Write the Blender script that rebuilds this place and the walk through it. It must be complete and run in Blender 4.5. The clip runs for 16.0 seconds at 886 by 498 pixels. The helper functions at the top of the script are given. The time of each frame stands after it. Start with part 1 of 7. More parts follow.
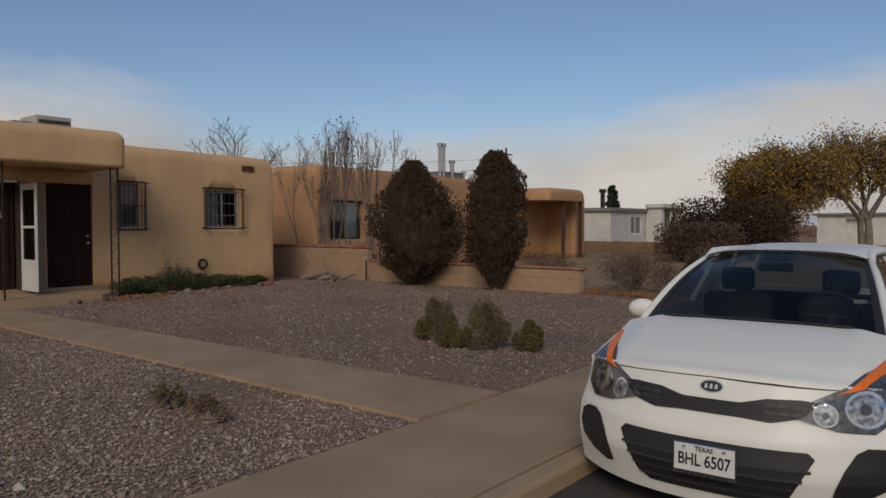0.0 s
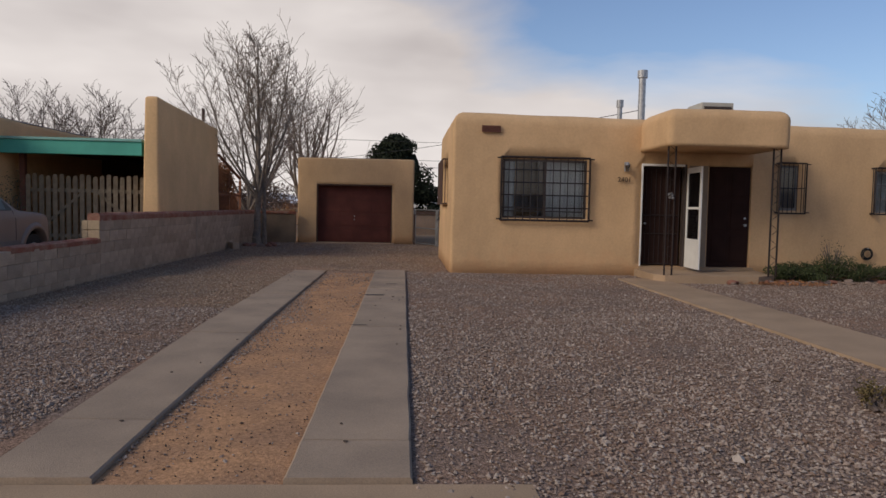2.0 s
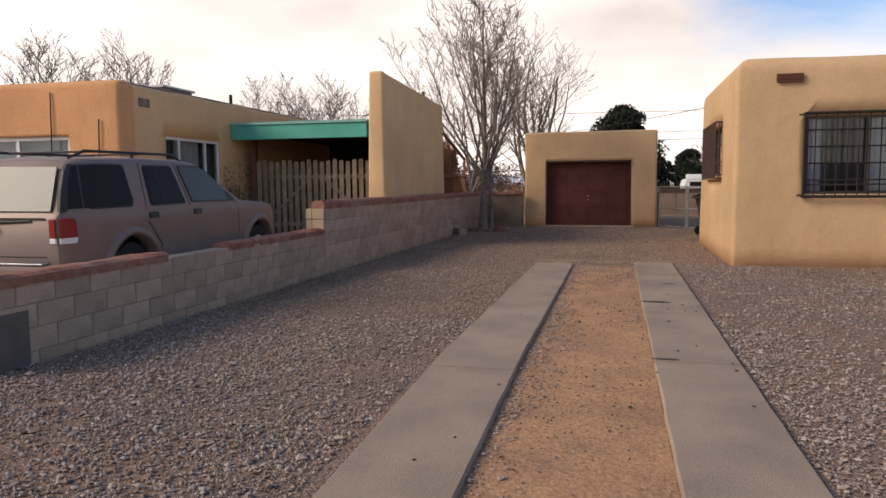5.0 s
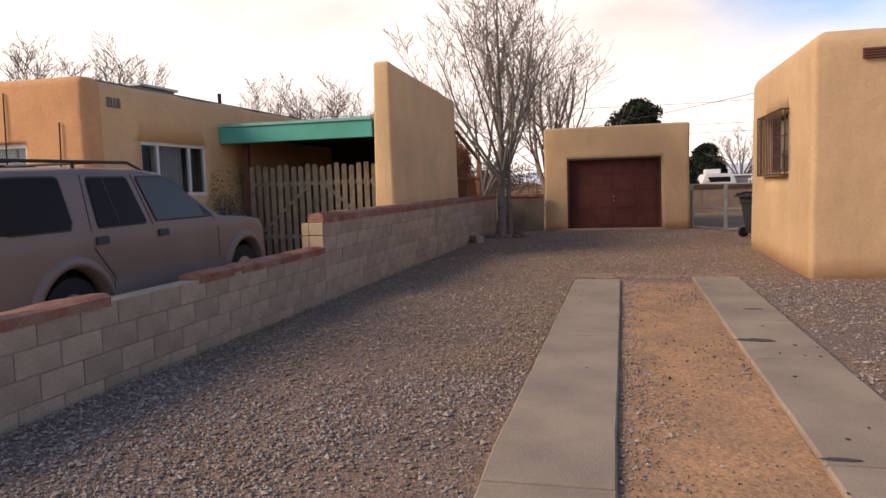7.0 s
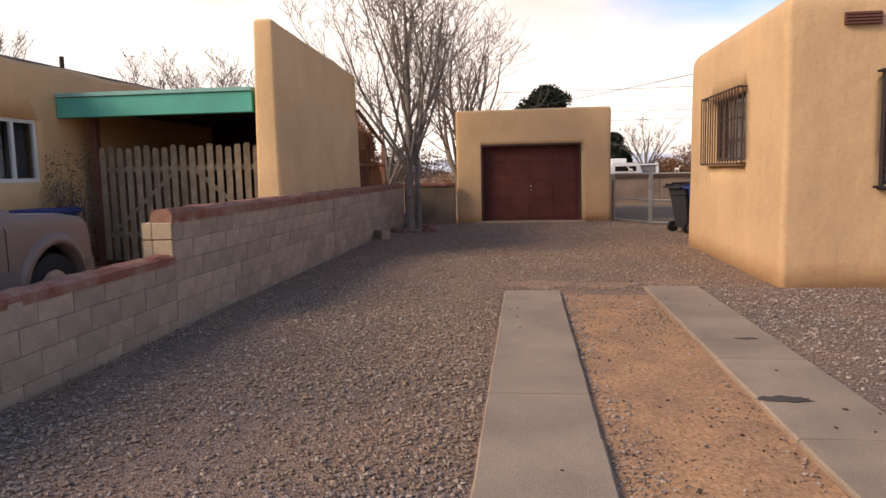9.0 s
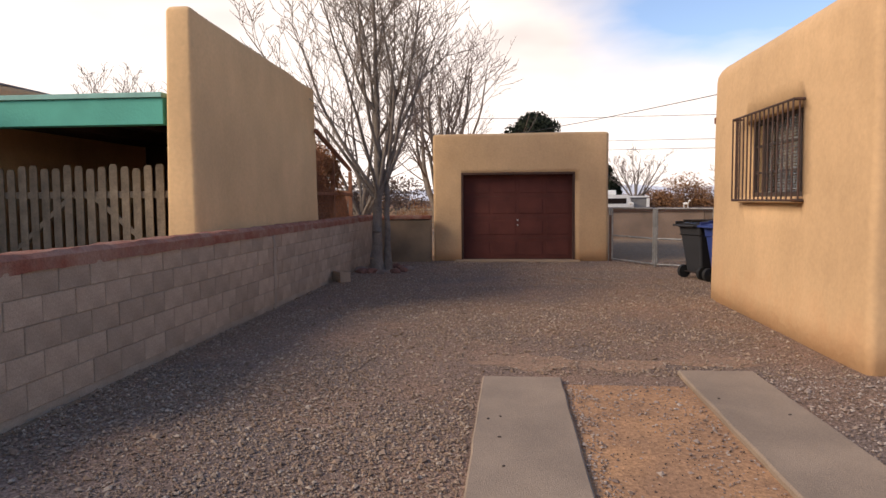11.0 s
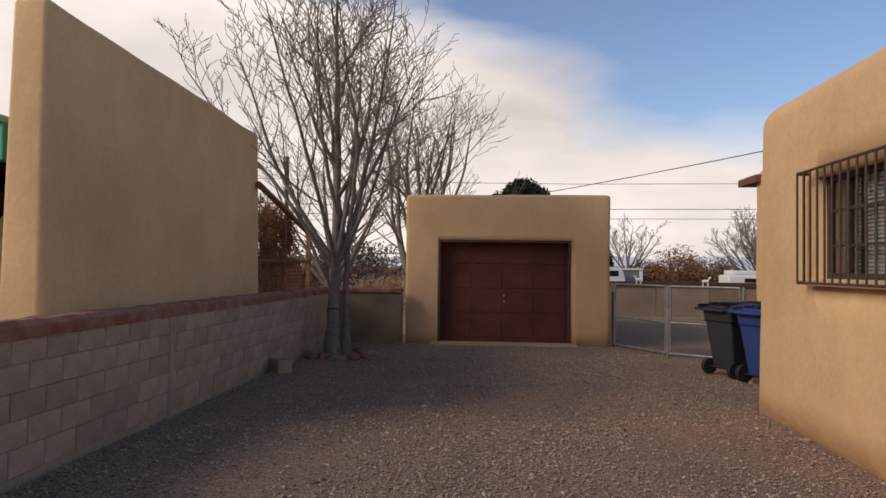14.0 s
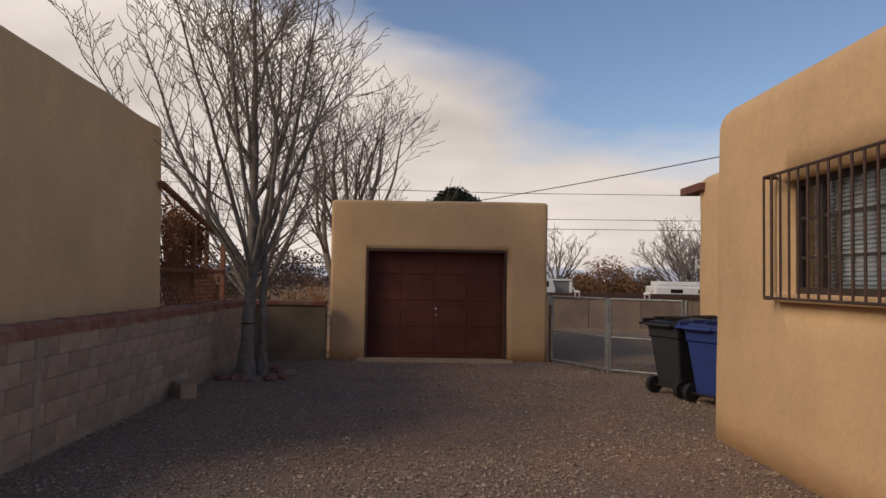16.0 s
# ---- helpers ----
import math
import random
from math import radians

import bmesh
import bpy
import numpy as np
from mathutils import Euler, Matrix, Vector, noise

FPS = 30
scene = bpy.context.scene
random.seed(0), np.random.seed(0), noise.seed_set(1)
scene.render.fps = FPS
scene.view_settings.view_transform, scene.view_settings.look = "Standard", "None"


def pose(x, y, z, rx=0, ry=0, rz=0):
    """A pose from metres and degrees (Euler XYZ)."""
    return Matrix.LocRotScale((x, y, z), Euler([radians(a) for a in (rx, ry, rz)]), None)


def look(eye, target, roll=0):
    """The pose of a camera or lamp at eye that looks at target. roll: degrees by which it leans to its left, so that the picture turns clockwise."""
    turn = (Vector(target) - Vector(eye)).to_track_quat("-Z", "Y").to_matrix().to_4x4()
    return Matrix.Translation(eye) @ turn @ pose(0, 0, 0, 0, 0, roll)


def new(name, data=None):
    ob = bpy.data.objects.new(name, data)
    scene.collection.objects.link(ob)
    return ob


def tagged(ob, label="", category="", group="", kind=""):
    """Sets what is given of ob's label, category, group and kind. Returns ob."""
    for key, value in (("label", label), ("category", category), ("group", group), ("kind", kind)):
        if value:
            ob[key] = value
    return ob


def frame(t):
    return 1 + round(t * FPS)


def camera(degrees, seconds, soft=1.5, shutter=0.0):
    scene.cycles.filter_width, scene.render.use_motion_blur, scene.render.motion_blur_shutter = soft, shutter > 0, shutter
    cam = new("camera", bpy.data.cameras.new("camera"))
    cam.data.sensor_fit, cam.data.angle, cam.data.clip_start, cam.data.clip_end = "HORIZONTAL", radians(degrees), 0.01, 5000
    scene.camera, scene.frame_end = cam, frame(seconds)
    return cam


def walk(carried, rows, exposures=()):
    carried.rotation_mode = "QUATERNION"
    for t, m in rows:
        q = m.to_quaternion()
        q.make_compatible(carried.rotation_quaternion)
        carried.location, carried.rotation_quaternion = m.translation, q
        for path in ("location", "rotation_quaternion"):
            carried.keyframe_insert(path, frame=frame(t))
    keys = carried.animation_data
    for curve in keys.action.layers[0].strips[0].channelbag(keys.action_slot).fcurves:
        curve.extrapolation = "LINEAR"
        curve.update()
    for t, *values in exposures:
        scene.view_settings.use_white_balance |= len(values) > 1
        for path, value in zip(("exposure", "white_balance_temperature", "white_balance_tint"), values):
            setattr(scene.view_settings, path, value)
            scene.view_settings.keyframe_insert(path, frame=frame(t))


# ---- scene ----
cam = camera(63.7, 16.0)
PATH = [
    (0, (0.009, -0.059, 1.468), (-1.253, 1.491, 1.404), -0.1),
    (0.5, (-0.195, -0.103, 1.429), (-1.748, 1.156, 1.38), -0.8),
    (1, (-0.335, -0.161, 1.398), (-2.078, 0.819, 1.358), -0.3),
    (1.5, (-0.44, -0.239, 1.386), (-2.32, 0.442, 1.341), 0.3),
    (1.9, (-0.493, -0.361, 1.371), (-2.477, -0.13, 1.276), 0.9),
    (2, (-0.547, -0.376, 1.369), (-2.541, -0.263, 1.253), 1.2),
    (2.5, (-0.827, -0.434, 1.35), (-2.788, -0.806, 1.224), 0.3),
    (3, (-1.147, -0.512, 1.317), (-3.113, -0.859, 1.2), 0.2),
    (3.5, (-1.541, -0.708, 1.295), (-3.509, -1.04, 1.173), -1.6),
    (3.7, (-1.72, -0.823, 1.274), (-3.673, -1.235, 1.146), -1.8),
    (5.8, (-3.701, -1.438, 1.437), (-5.631, -1.925, 1.243), -0.7),
    (6, (-3.869, -1.52, 1.45), (-5.808, -1.973, 1.261), -2.4),
    (6.5, (-4.292, -1.736, 1.473), (-6.235, -2.169, 1.284), -2.4),
    (7, (-4.764, -1.892, 1.443), (-6.695, -2.384, 1.268), -1.8),
    (7.5, (-5.269, -2.127, 1.447), (-7.235, -2.406, 1.203), -2.5),
    (8, (-5.784, -2.257, 1.444), (-7.726, -2.674, 1.21), -1.0),
    (8.5, (-6.364, -2.283, 1.456), (-8.335, -2.54, 1.233), -0.4),
    (9, (-6.936, -2.335, 1.447), (-8.911, -2.566, 1.23), -1.3),
    (9.2, (-7.183, -2.335, 1.446), (-9.146, -2.609, 1.183), -0.5),
    (11.3, (-9.723, -2.36, 1.522), (-11.71, -2.553, 1.402), -0.6),
    (11.5, (-9.893, -2.365, 1.539), (-11.87, -2.66, 1.478), 0.4),
    (12, (-10.338, -2.386, 1.542), (-12.326, -2.599, 1.599), 0.5),
    (12.5, (-10.749, -2.358, 1.58), (-12.74, -2.531, 1.663), 0.6),
    (13, (-11.151, -2.3, 1.603), (-13.135, -2.554, 1.609), 1.6),
    (13.5, (-11.605, -2.319, 1.57), (-13.599, -2.471, 1.592), 1.2),
    (14, (-12.062, -2.318, 1.561), (-14.056, -2.471, 1.613), 0.7),
    (14.5, (-12.412, -2.312, 1.576), (-14.408, -2.407, 1.652), 2.9),
    (15, (-12.731, -2.354, 1.573), (-14.728, -2.33, 1.68), 1.2),
    (15.5, (-12.95, -2.391, 1.586), (-14.946, -2.354, 1.706), 1.0),
    (16, (-13.026, -2.361, 1.583), (-15.024, -2.318, 1.665), 0.9),
]
EXPOSURES = ((0, -0.42, 6850, 11), (0.5, -0.42, 6900, 12), (1, -0.28, 6800, 13.5), (1.5, -0.17, 6750, 13.5), (2.5, 0.12, 6850, 14), (3.5, 0.34, 6950, 15), (6, 0.70, 7300, 17), (7, 0.74, 7400, 18.5), (9, 0.86, 7500, 18.5), (11.5, 0.70, 7200, 16.5), (12, 0.52, 7150, 16), (13, 0.26, 7050, 15), (13.5, 0.25, 7050, 15), (14.5, 0.22, 7100, 15), (16, -0.01, 7200, 14.5))
walk(cam, [(t, look(eye, target, roll)) for t, eye, target, roll in PATH], EXPOSURES)

# world and sun
SUN_EL, SUN_AZ = 32.0, 150.0
world = bpy.data.worlds.new("sky")
scene.world = world
world.use_nodes = True
wn, wl = world.node_tree.nodes, world.node_tree.links
wn.clear()


def wnode(kind, **kw):
    n = wn.new(kind)
    for k, v in kw.items():
        n.inputs[k].default_value = v
    return n


sky = wn.new("ShaderNodeTexSky")
sky.sky_type = "NISHITA"
sky.sun_disc = False
sky.sun_elevation, sky.sun_rotation = radians(SUN_EL), radians(SUN_AZ)
sky.air_density, sky.dust_density = 1.0, 1.0
bg = wnode("ShaderNodeBackground", Strength=0.10)
wout = wn.new("ShaderNodeOutputWorld")
coord = wn.new("ShaderNodeTexCoord")
flat = wn.new("ShaderNodeMapping")
flat.inputs["Scale"].default_value = (1.0, 1.0, 3.2)
wl.new(coord.outputs["Generated"], flat.inputs["Vector"])
cn = wnode("ShaderNodeTexNoise", Scale=1.6, Detail=7.0, Roughness=0.5, Distortion=0.25)
wl.new(flat.outputs[0], cn.inputs["Vector"])


def slope(vector, plus):
    n = wn.new("ShaderNodeVectorMath")
    n.operation = "DOT_PRODUCT"
    n.inputs[1].default_value = vector
    wl.new(coord.outputs["Generated"], n.inputs[0])
    a = wn.new("ShaderNodeMath")
    a.inputs[1].default_value = plus
    wl.new(n.outputs["Value"], a.inputs[0])
    return a


big_bank, low_bank = slope((0, -0.357, -1), 0.292), slope((0, 0, -1), 0.095)
most = wn.new("ShaderNodeMath")
most.operation = "MAXIMUM"
wl.new(big_bank.outputs[0], most.inputs[0]), wl.new(low_bank.outputs[0], most.inputs[1])
add = wn.new("ShaderNodeMath")
add.operation = "MULTIPLY_ADD"
add.inputs[1].default_value = 2.2
wl.new(most.outputs[0], add.inputs[0])
wl.new(cn.outputs["Fac"], add.inputs[2])
cr = wn.new("ShaderNodeValToRGB")
cr.color_ramp.elements[0].position, cr.color_ramp.elements[1].position = 0.40, 0.62
wl.new(add.outputs[0], cr.inputs["Fac"])
tone = wnode("ShaderNodeTexNoise", Scale=2.4, Detail=4.0, Roughness=0.5)
wl.new(flat.outputs[0], tone.inputs["Vector"])
tr = wn.new("ShaderNodeValToRGB")
tr.color_ramp.elements[0].position, tr.color_ramp.elements[1].position = 0.3, 0.65
tr.color_ramp.elements[0].color = (5.2, 4.95, 4.95, 1)
tr.color_ramp.elements[1].color = (8.2, 7.95, 7.8, 1)
wl.new(tone.outputs["Fac"], tr.inputs["Fac"])
mixw = wn.new("ShaderNodeMixRGB")
wl.new(cr.outputs[0], mixw.inputs[0])
deep = wn.new("ShaderNodeVectorMath")
deep.operation = "MULTIPLY"
deep.inputs[1].default_value = (0.95, 1.06, 1.24)
wl.new(sky.outputs[0], deep.inputs[0])
wl.new(deep.outputs[0], mixw.inputs[1])
wl.new(tr.outputs[0], mixw.inputs[2])
wl.new(mixw.outputs[0], bg.inputs["Color"])
wl.new(bg.outputs[0], wout.inputs["Surface"])

sun = new("sun", bpy.data.lights.new("sun", "SUN"))
sun.data.energy, sun.data.angle, sun.data.color = 1.7, radians(24), (1.0, 0.92, 0.8)
az = radians(SUN_AZ)
sun.matrix_world = look((0, 0, 0), (-math.sin(az) * math.cos(radians(SUN_EL)), -math.cos(az) * math.cos(radians(SUN_EL)), -math.sin(radians(SUN_EL))))

# materials
def mat(name, rgb, rough=0.8, metal=0.0, var=0.0, scale=4.0, rgb2=None, bump=0.0, bscale=60.0, fine=0.0, spec=0.5, random_amount=0.0, coat=0.0, blotch=0.0, rand3=None):
    """Two colours mixed by large noise, a fine grain on top, and a fine relief."""
    m = bpy.data.materials.new(name)
    m.use_nodes = True
    nt = m.node_tree
    n, l = nt.nodes, nt.links
    b = n["Principled BSDF"]
    b.inputs["Roughness"].default_value, b.inputs["Metallic"].default_value = rough, metal
    b.inputs["Specular IOR Level"].default_value = spec
    b.inputs["Coat Weight"].default_value = coat
    rgb2 = rgb2 or tuple(c * (1 - var) for c in rgb)
    b.inputs["Base Color"].default_value = (*rgb, 1)
    tc = n.new("ShaderNodeTexCoord")
    out = None
    if var or rgb2 != rgb or fine:
        t = n.new("ShaderNodeTexNoise")
        t.inputs["Scale"].default_value, t.inputs["Detail"].default_value = scale, 5
        l.new(tc.outputs["Object"], t.inputs["Vector"])
        r = n.new("ShaderNodeValToRGB")
        r.color_ramp.elements[0].position, r.color_ramp.elements[1].position = 0.35, 0.65
        r.color_ramp.elements[0].color, r.color_ramp.elements[1].color = (*rgb, 1), (*rgb2, 1)
        l.new(t.outputs["Fac"], r.inputs["Fac"])
        out = r.outputs[0]
        if fine:
            f = n.new("ShaderNodeTexNoise")
            f.inputs["Scale"].default_value, f.inputs["Detail"].default_value = bscale * 0.7, 3
            l.new(tc.outputs["Object"], f.inputs["Vector"])
            fr = n.new("ShaderNodeMapRange")
            fr.inputs["From Min"].default_value, fr.inputs["From Max"].default_value = 0.3, 0.7
            fr.inputs["To Min"].default_value, fr.inputs["To Max"].default_value = 1 - fine, 1 + fine
            l.new(f.outputs["Fac"], fr.inputs["Value"])
            mx = n.new("ShaderNodeVectorMath")
            mx.operation = "SCALE"
            l.new(out, mx.inputs[0])
            l.new(fr.outputs[0], mx.inputs["Scale"])
            out = mx.outputs[0]
    if random_amount:
        oi = n.new("ShaderNodeObjectInfo")
        hs = n.new("ShaderNodeMapRange")
        hs.inputs["To Min"].default_value, hs.inputs["To Max"].default_value = 1 - random_amount, 1 + random_amount
        l.new(oi.outputs["Random"], hs.inputs["Value"])
        mx = n.new("ShaderNodeVectorMath")
        mx.operation = "SCALE"
        if out:
            l.new(out, mx.inputs[0])
        else:
            mx.inputs[0].default_value = rgb
        l.new(hs.outputs[0], mx.inputs["Scale"])
        out = mx.outputs[0]
    if rand3:
        ge = n.new("ShaderNodeNewGeometry")
        rr = n.new("ShaderNodeValToRGB")
        rr.color_ramp.elements[0].color = (*rgb, 1)
        rr.color_ramp.elements[1].color = (*rand3[-1], 1)
        for i, c in enumerate(rand3[:-1]):
            e = rr.color_ramp.elements.new((i + 1) / len(rand3))
            e.color = (*c, 1)
        l.new(ge.outputs["Random Per Island"], rr.inputs["Fac"])
        out = rr.outputs[0]
    if out:
        l.new(out, b.inputs["Base Color"])
    if bump:
        t = n.new("ShaderNodeTexNoise")
        t.inputs["Scale"].default_value, t.inputs["Detail"].default_value = bscale, 4
        l.new(tc.outputs["Object"], t.inputs["Vector"])
        bp = n.new("ShaderNodeBump")
        bp.inputs["Strength"].default_value, bp.inputs["Distance"].default_value = bump, 0.02
        l.new(t.outputs["Fac"], bp.inputs["Height"])
        l.new(bp.outputs[0], b.inputs["Normal"])
    return m


def glass(name, tint=(0.8, 0.85, 0.88), rough=0.02):
    m = bpy.data.materials.new(name)
    m.use_nodes = True
    b = m.node_tree.nodes["Principled BSDF"]
    b.inputs["Base Color"].default_value = (*tint, 1)
    b.inputs["Roughness"].default_value = rough
    b.inputs["Transmission Weight"].default_value = 1.0
    b.inputs["IOR"].default_value = 1.45
    return m


STUCCO = mat("tan_stucco", (0.645, 0.42, 0.228), 0.95, var=0.15, scale=0.7, bump=0.2, bscale=30, fine=0.045, spec=0.2)
STUCCO_N = mat("pink_tan_stucco", (0.50, 0.29, 0.16), 0.95, var=0.2, scale=0.8, bump=0.4, bscale=40, fine=0.08, spec=0.2)
STUCCO_O = mat("orange_stucco", (0.72, 0.37, 0.175), 0.95, var=0.15, scale=0.8, bump=0.4, bscale=40, fine=0.06, spec=0.2)
CONCRETE = mat("worn_concrete", (0.40, 0.28, 0.178), 0.9, var=0.22, scale=1.3, bump=0.25, bscale=120, fine=0.10, spec=0.25)
ASPHALT = mat("asphalt", (0.085, 0.078, 0.072), 0.95, var=0.3, scale=2, bump=0.5, bscale=150, fine=0.3, spec=0.2)
DIRT = mat("orange_dirt", (0.47, 0.26, 0.135), 1.0, rgb2=(0.35, 0.20, 0.115), scale=2.4, bump=0.5, bscale=55, fine=0.26, spec=0.1)
GRAVELBED = mat("gravel_bed", (0.225, 0.168, 0.135), 1.0, rgb2=(0.30, 0.195, 0.138), scale=0.9, bump=1.0, bscale=70, fine=0.5, spec=0.0)
YARD = mat("bare_earth", (0.29, 0.20, 0.13), 1.0, rgb2=(0.33, 0.23, 0.15), scale=0.3, bump=0.6, bscale=20, fine=0.25, spec=0.0)
STUCCO_Y = mat("yellow_tan_stucco", (0.75, 0.49, 0.255), 0.95, var=0.14, scale=0.6, bump=0.2, bscale=30, fine=0.045, spec=0.2)
BLOCK = mat("grey_block", (0.49, 0.365, 0.262), 0.95, var=0.22, scale=3, bump=0.5, bscale=120, fine=0.12, spec=0.2, random_amount=0.13)
MORTAR = mat("grey_mortar", (0.45, 0.355, 0.268), 1.0, var=0.2, scale=3, bump=0.4, bscale=80, fine=0.1, spec=0.1)
REDCAP = mat("faded_red_paint", (0.27, 0.095, 0.06), 0.9, rgb2=(0.36, 0.20, 0.14), scale=5, bump=0.6, bscale=60, fine=0.15, spec=0.2)
DARKMETAL = mat("black_iron", (0.026, 0.017, 0.015), 0.7, spec=0.3, bump=0.2, bscale=200)
RUSTIRON = mat("rusty_iron", (0.10, 0.05, 0.035), 0.8, rgb2=(0.05, 0.035, 0.03), scale=14, metal=0.2)
GARDOOR = mat("dark_red_door", (0.12, 0.036, 0.027), 0.8, spec=0.25, var=0.25, scale=2, bump=0.1, bscale=80, fine=0.08)
DARKDOOR = mat("dark_brown_door", (0.032, 0.015, 0.012), 0.85, var=0.2, scale=3, spec=0.15)
WHITE = mat("white_paint", (0.75, 0.74, 0.70), 0.5, var=0.08, scale=5)
GREEN = mat("teal_painted_wood", (0.075, 0.42, 0.31), 0.7, var=0.15, scale=2.5, bump=0.2, bscale=30)
OLDWOOD = mat("weathered_fence_wood", (0.33, 0.255, 0.17), 0.9, var=0.35, scale=6, bump=0.4, bscale=50, fine=0.15, random_amount=0.15)
BROWNWOOD = mat("dark_brown_wood", (0.09, 0.045, 0.03), 0.9, var=0.3, scale=4)
INSIDE = mat("indoor_paint", (0.30, 0.27, 0.24), 0.9, var=0.1)
ROOFING = mat("grey_roofing", (0.22, 0.21, 0.2), 0.95, var=0.2, bump=0.4)
GALV = mat("galvanised_steel", (0.48, 0.49, 0.5), 0.4, metal=0.85, var=0.3, scale=12)
GLASS = glass("window_glass")
DARKGLASS = glass("tinted_glass", (0.12, 0.13, 0.14))
CURTAIN = mat("pale_curtain", (0.55, 0.55, 0.53), 0.9, var=0.1)
BARK = mat("grey_bark", (0.23, 0.19, 0.155), 0.95, var=0.35, scale=6, bump=0.6, bscale=40, fine=0.15)
TWIG = mat("pale_twigs", (0.26, 0.215, 0.18), 0.95, var=0.3, scale=3)
TWIG_D = mat("brown_twigs", (0.20, 0.155, 0.135), 0.95, var=0.3, scale=3)


def weather(m, streak=0.045, splash=(0.60, 0.32, 0.16), high=0.32):
    """Trowel marks, faint runs down the plaster, and reddish mud splashed on its foot."""
    nt = m.node_tree
    n, l = nt.nodes, nt.links
    b = n["Principled BSDF"]
    tc = n.new("ShaderNodeTexCoord")
    mp = n.new("ShaderNodeMapping")
    mp.inputs["Scale"].default_value = (1.0, 1.0, 0.5)
    l.new(tc.outputs["Object"], mp.inputs["Vector"])
    runs = n.new("ShaderNodeTexNoise")
    runs.inputs["Scale"].default_value, runs.inputs["Detail"].default_value = 3.2, 6
    l.new(mp.outputs[0], runs.inputs["Vector"])
    rr = n.new("ShaderNodeMapRange")
    rr.inputs["From Min"].default_value, rr.inputs["From Max"].default_value = 0.32, 0.68
    rr.inputs["To Min"].default_value, rr.inputs["To Max"].default_value = 1 - streak, 1 + streak * 0.6
    l.new(runs.outputs["Fac"], rr.inputs["Value"])
    mul = n.new("ShaderNodeVectorMath")
    mul.operation = "SCALE"
    l.new(b.inputs["Base Color"].links[0].from_socket, mul.inputs[0])
    l.new(rr.outputs[0], mul.inputs["Scale"])
    sep = n.new("ShaderNodeSeparateXYZ")
    l.new(tc.outputs["Object"], sep.inputs[0])
    blotch = n.new("ShaderNodeTexNoise")
    blotch.inputs["Scale"].default_value, blotch.inputs["Detail"].default_value = 4.0, 6
    l.new(tc.outputs["Object"], blotch.inputs["Vector"])
    lift = n.new("ShaderNodeMath")
    lift.operation = "MULTIPLY_ADD"
    lift.inputs[1].default_value = -1.1
    l.new(blotch.outputs["Fac"], lift.inputs[0])
    l.new(sep.outputs["Z"], lift.inputs[2])
    mud = n.new("ShaderNodeMapRange")
    mud.inputs["From Min"].default_value, mud.inputs["From Max"].default_value = high - 0.85, high - 0.35
    mud.inputs["To Min"].default_value, mud.inputs["To Max"].default_value = 0.42, 0.0
    l.new(lift.outputs[0], mud.inputs["Value"])
    mix = n.new("ShaderNodeMixRGB")
    mix.inputs[2].default_value = (*splash, 1)
    l.new(mud.outputs[0], mix.inputs[0])
    l.new(mul.outputs[0], mix.inputs[1])
    l.new(mix.outputs[0], b.inputs["Base Color"])
    wave = n.new("ShaderNodeTexNoise")
    wave.inputs["Scale"].default_value, wave.inputs["Detail"].default_value = 5.0, 3
    l.new(tc.outputs["Object"], wave.inputs["Vector"])
    bp = n.new("ShaderNodeBump")
    bp.inputs["Strength"].default_value, bp.inputs["Distance"].default_value = 0.5, 0.03
    l.new(wave.outputs["Fac"], bp.inputs["Height"])
    old = b.inputs["Normal"].links[0].from_node
    l.new(bp.outputs[0], old.inputs["Normal"])


for m in (STUCCO, STUCCO_Y, STUCCO_O):
    weather(m)


def part(name, bm, material, parent=None, label="", smooth=False):
    """Links a bmesh, or a ready mesh, as one mesh object."""
    if isinstance(bm, bmesh.types.BMesh):
        me = bpy.data.meshes.new(name)
        bm.to_mesh(me)
        bm.free()
    else:
        me = bm
    if not me.materials:
        for m in material if isinstance(material, (list, tuple)) else [material]:
            me.materials.append(m)
    if smooth:
        me.shade_smooth()
    ob = new(name, me)
    if parent:
        ob.parent = parent
    if label:
        ob["label"] = label
    return ob


def thing(name, loc=(0, 0, 0), label="", category="", group="", rz=0.0, kind=""):
    ob = new(name)
    ob.location, ob.rotation_euler = loc, (0, 0, radians(rz))
    return tagged(ob, label, category, group, kind)


def box(bm, x0, x1, y0, y1, z0, z1, bevel=0.0, seg=1, mi=0):
    vs = [bm.verts.new((x, y, z)) for x in (x0, x1) for y in (y0, y1) for z in (z0, z1)]
    fs = [bm.faces.new([vs[i] for i in f]) for f in ((0, 1, 3, 2), (4, 6, 7, 5), (0, 4, 5, 1), (2, 3, 7, 6), (0, 2, 6, 4), (1, 5, 7, 3))]
    for f in fs:
        f.material_index = mi
    if bevel:
        es = list({e for f in fs for e in f.edges})
        bmesh.ops.bevel(bm, geom=es, offset=bevel, segments=seg, profile=0.5, affect="EDGES")


def boxm(x0, x1, y0, y1, z0, z1, bevel=0.0, seg=1):
    bm = bmesh.new()
    box(bm, x0, x1, y0, y1, z0, z1, bevel, seg)
    return bm


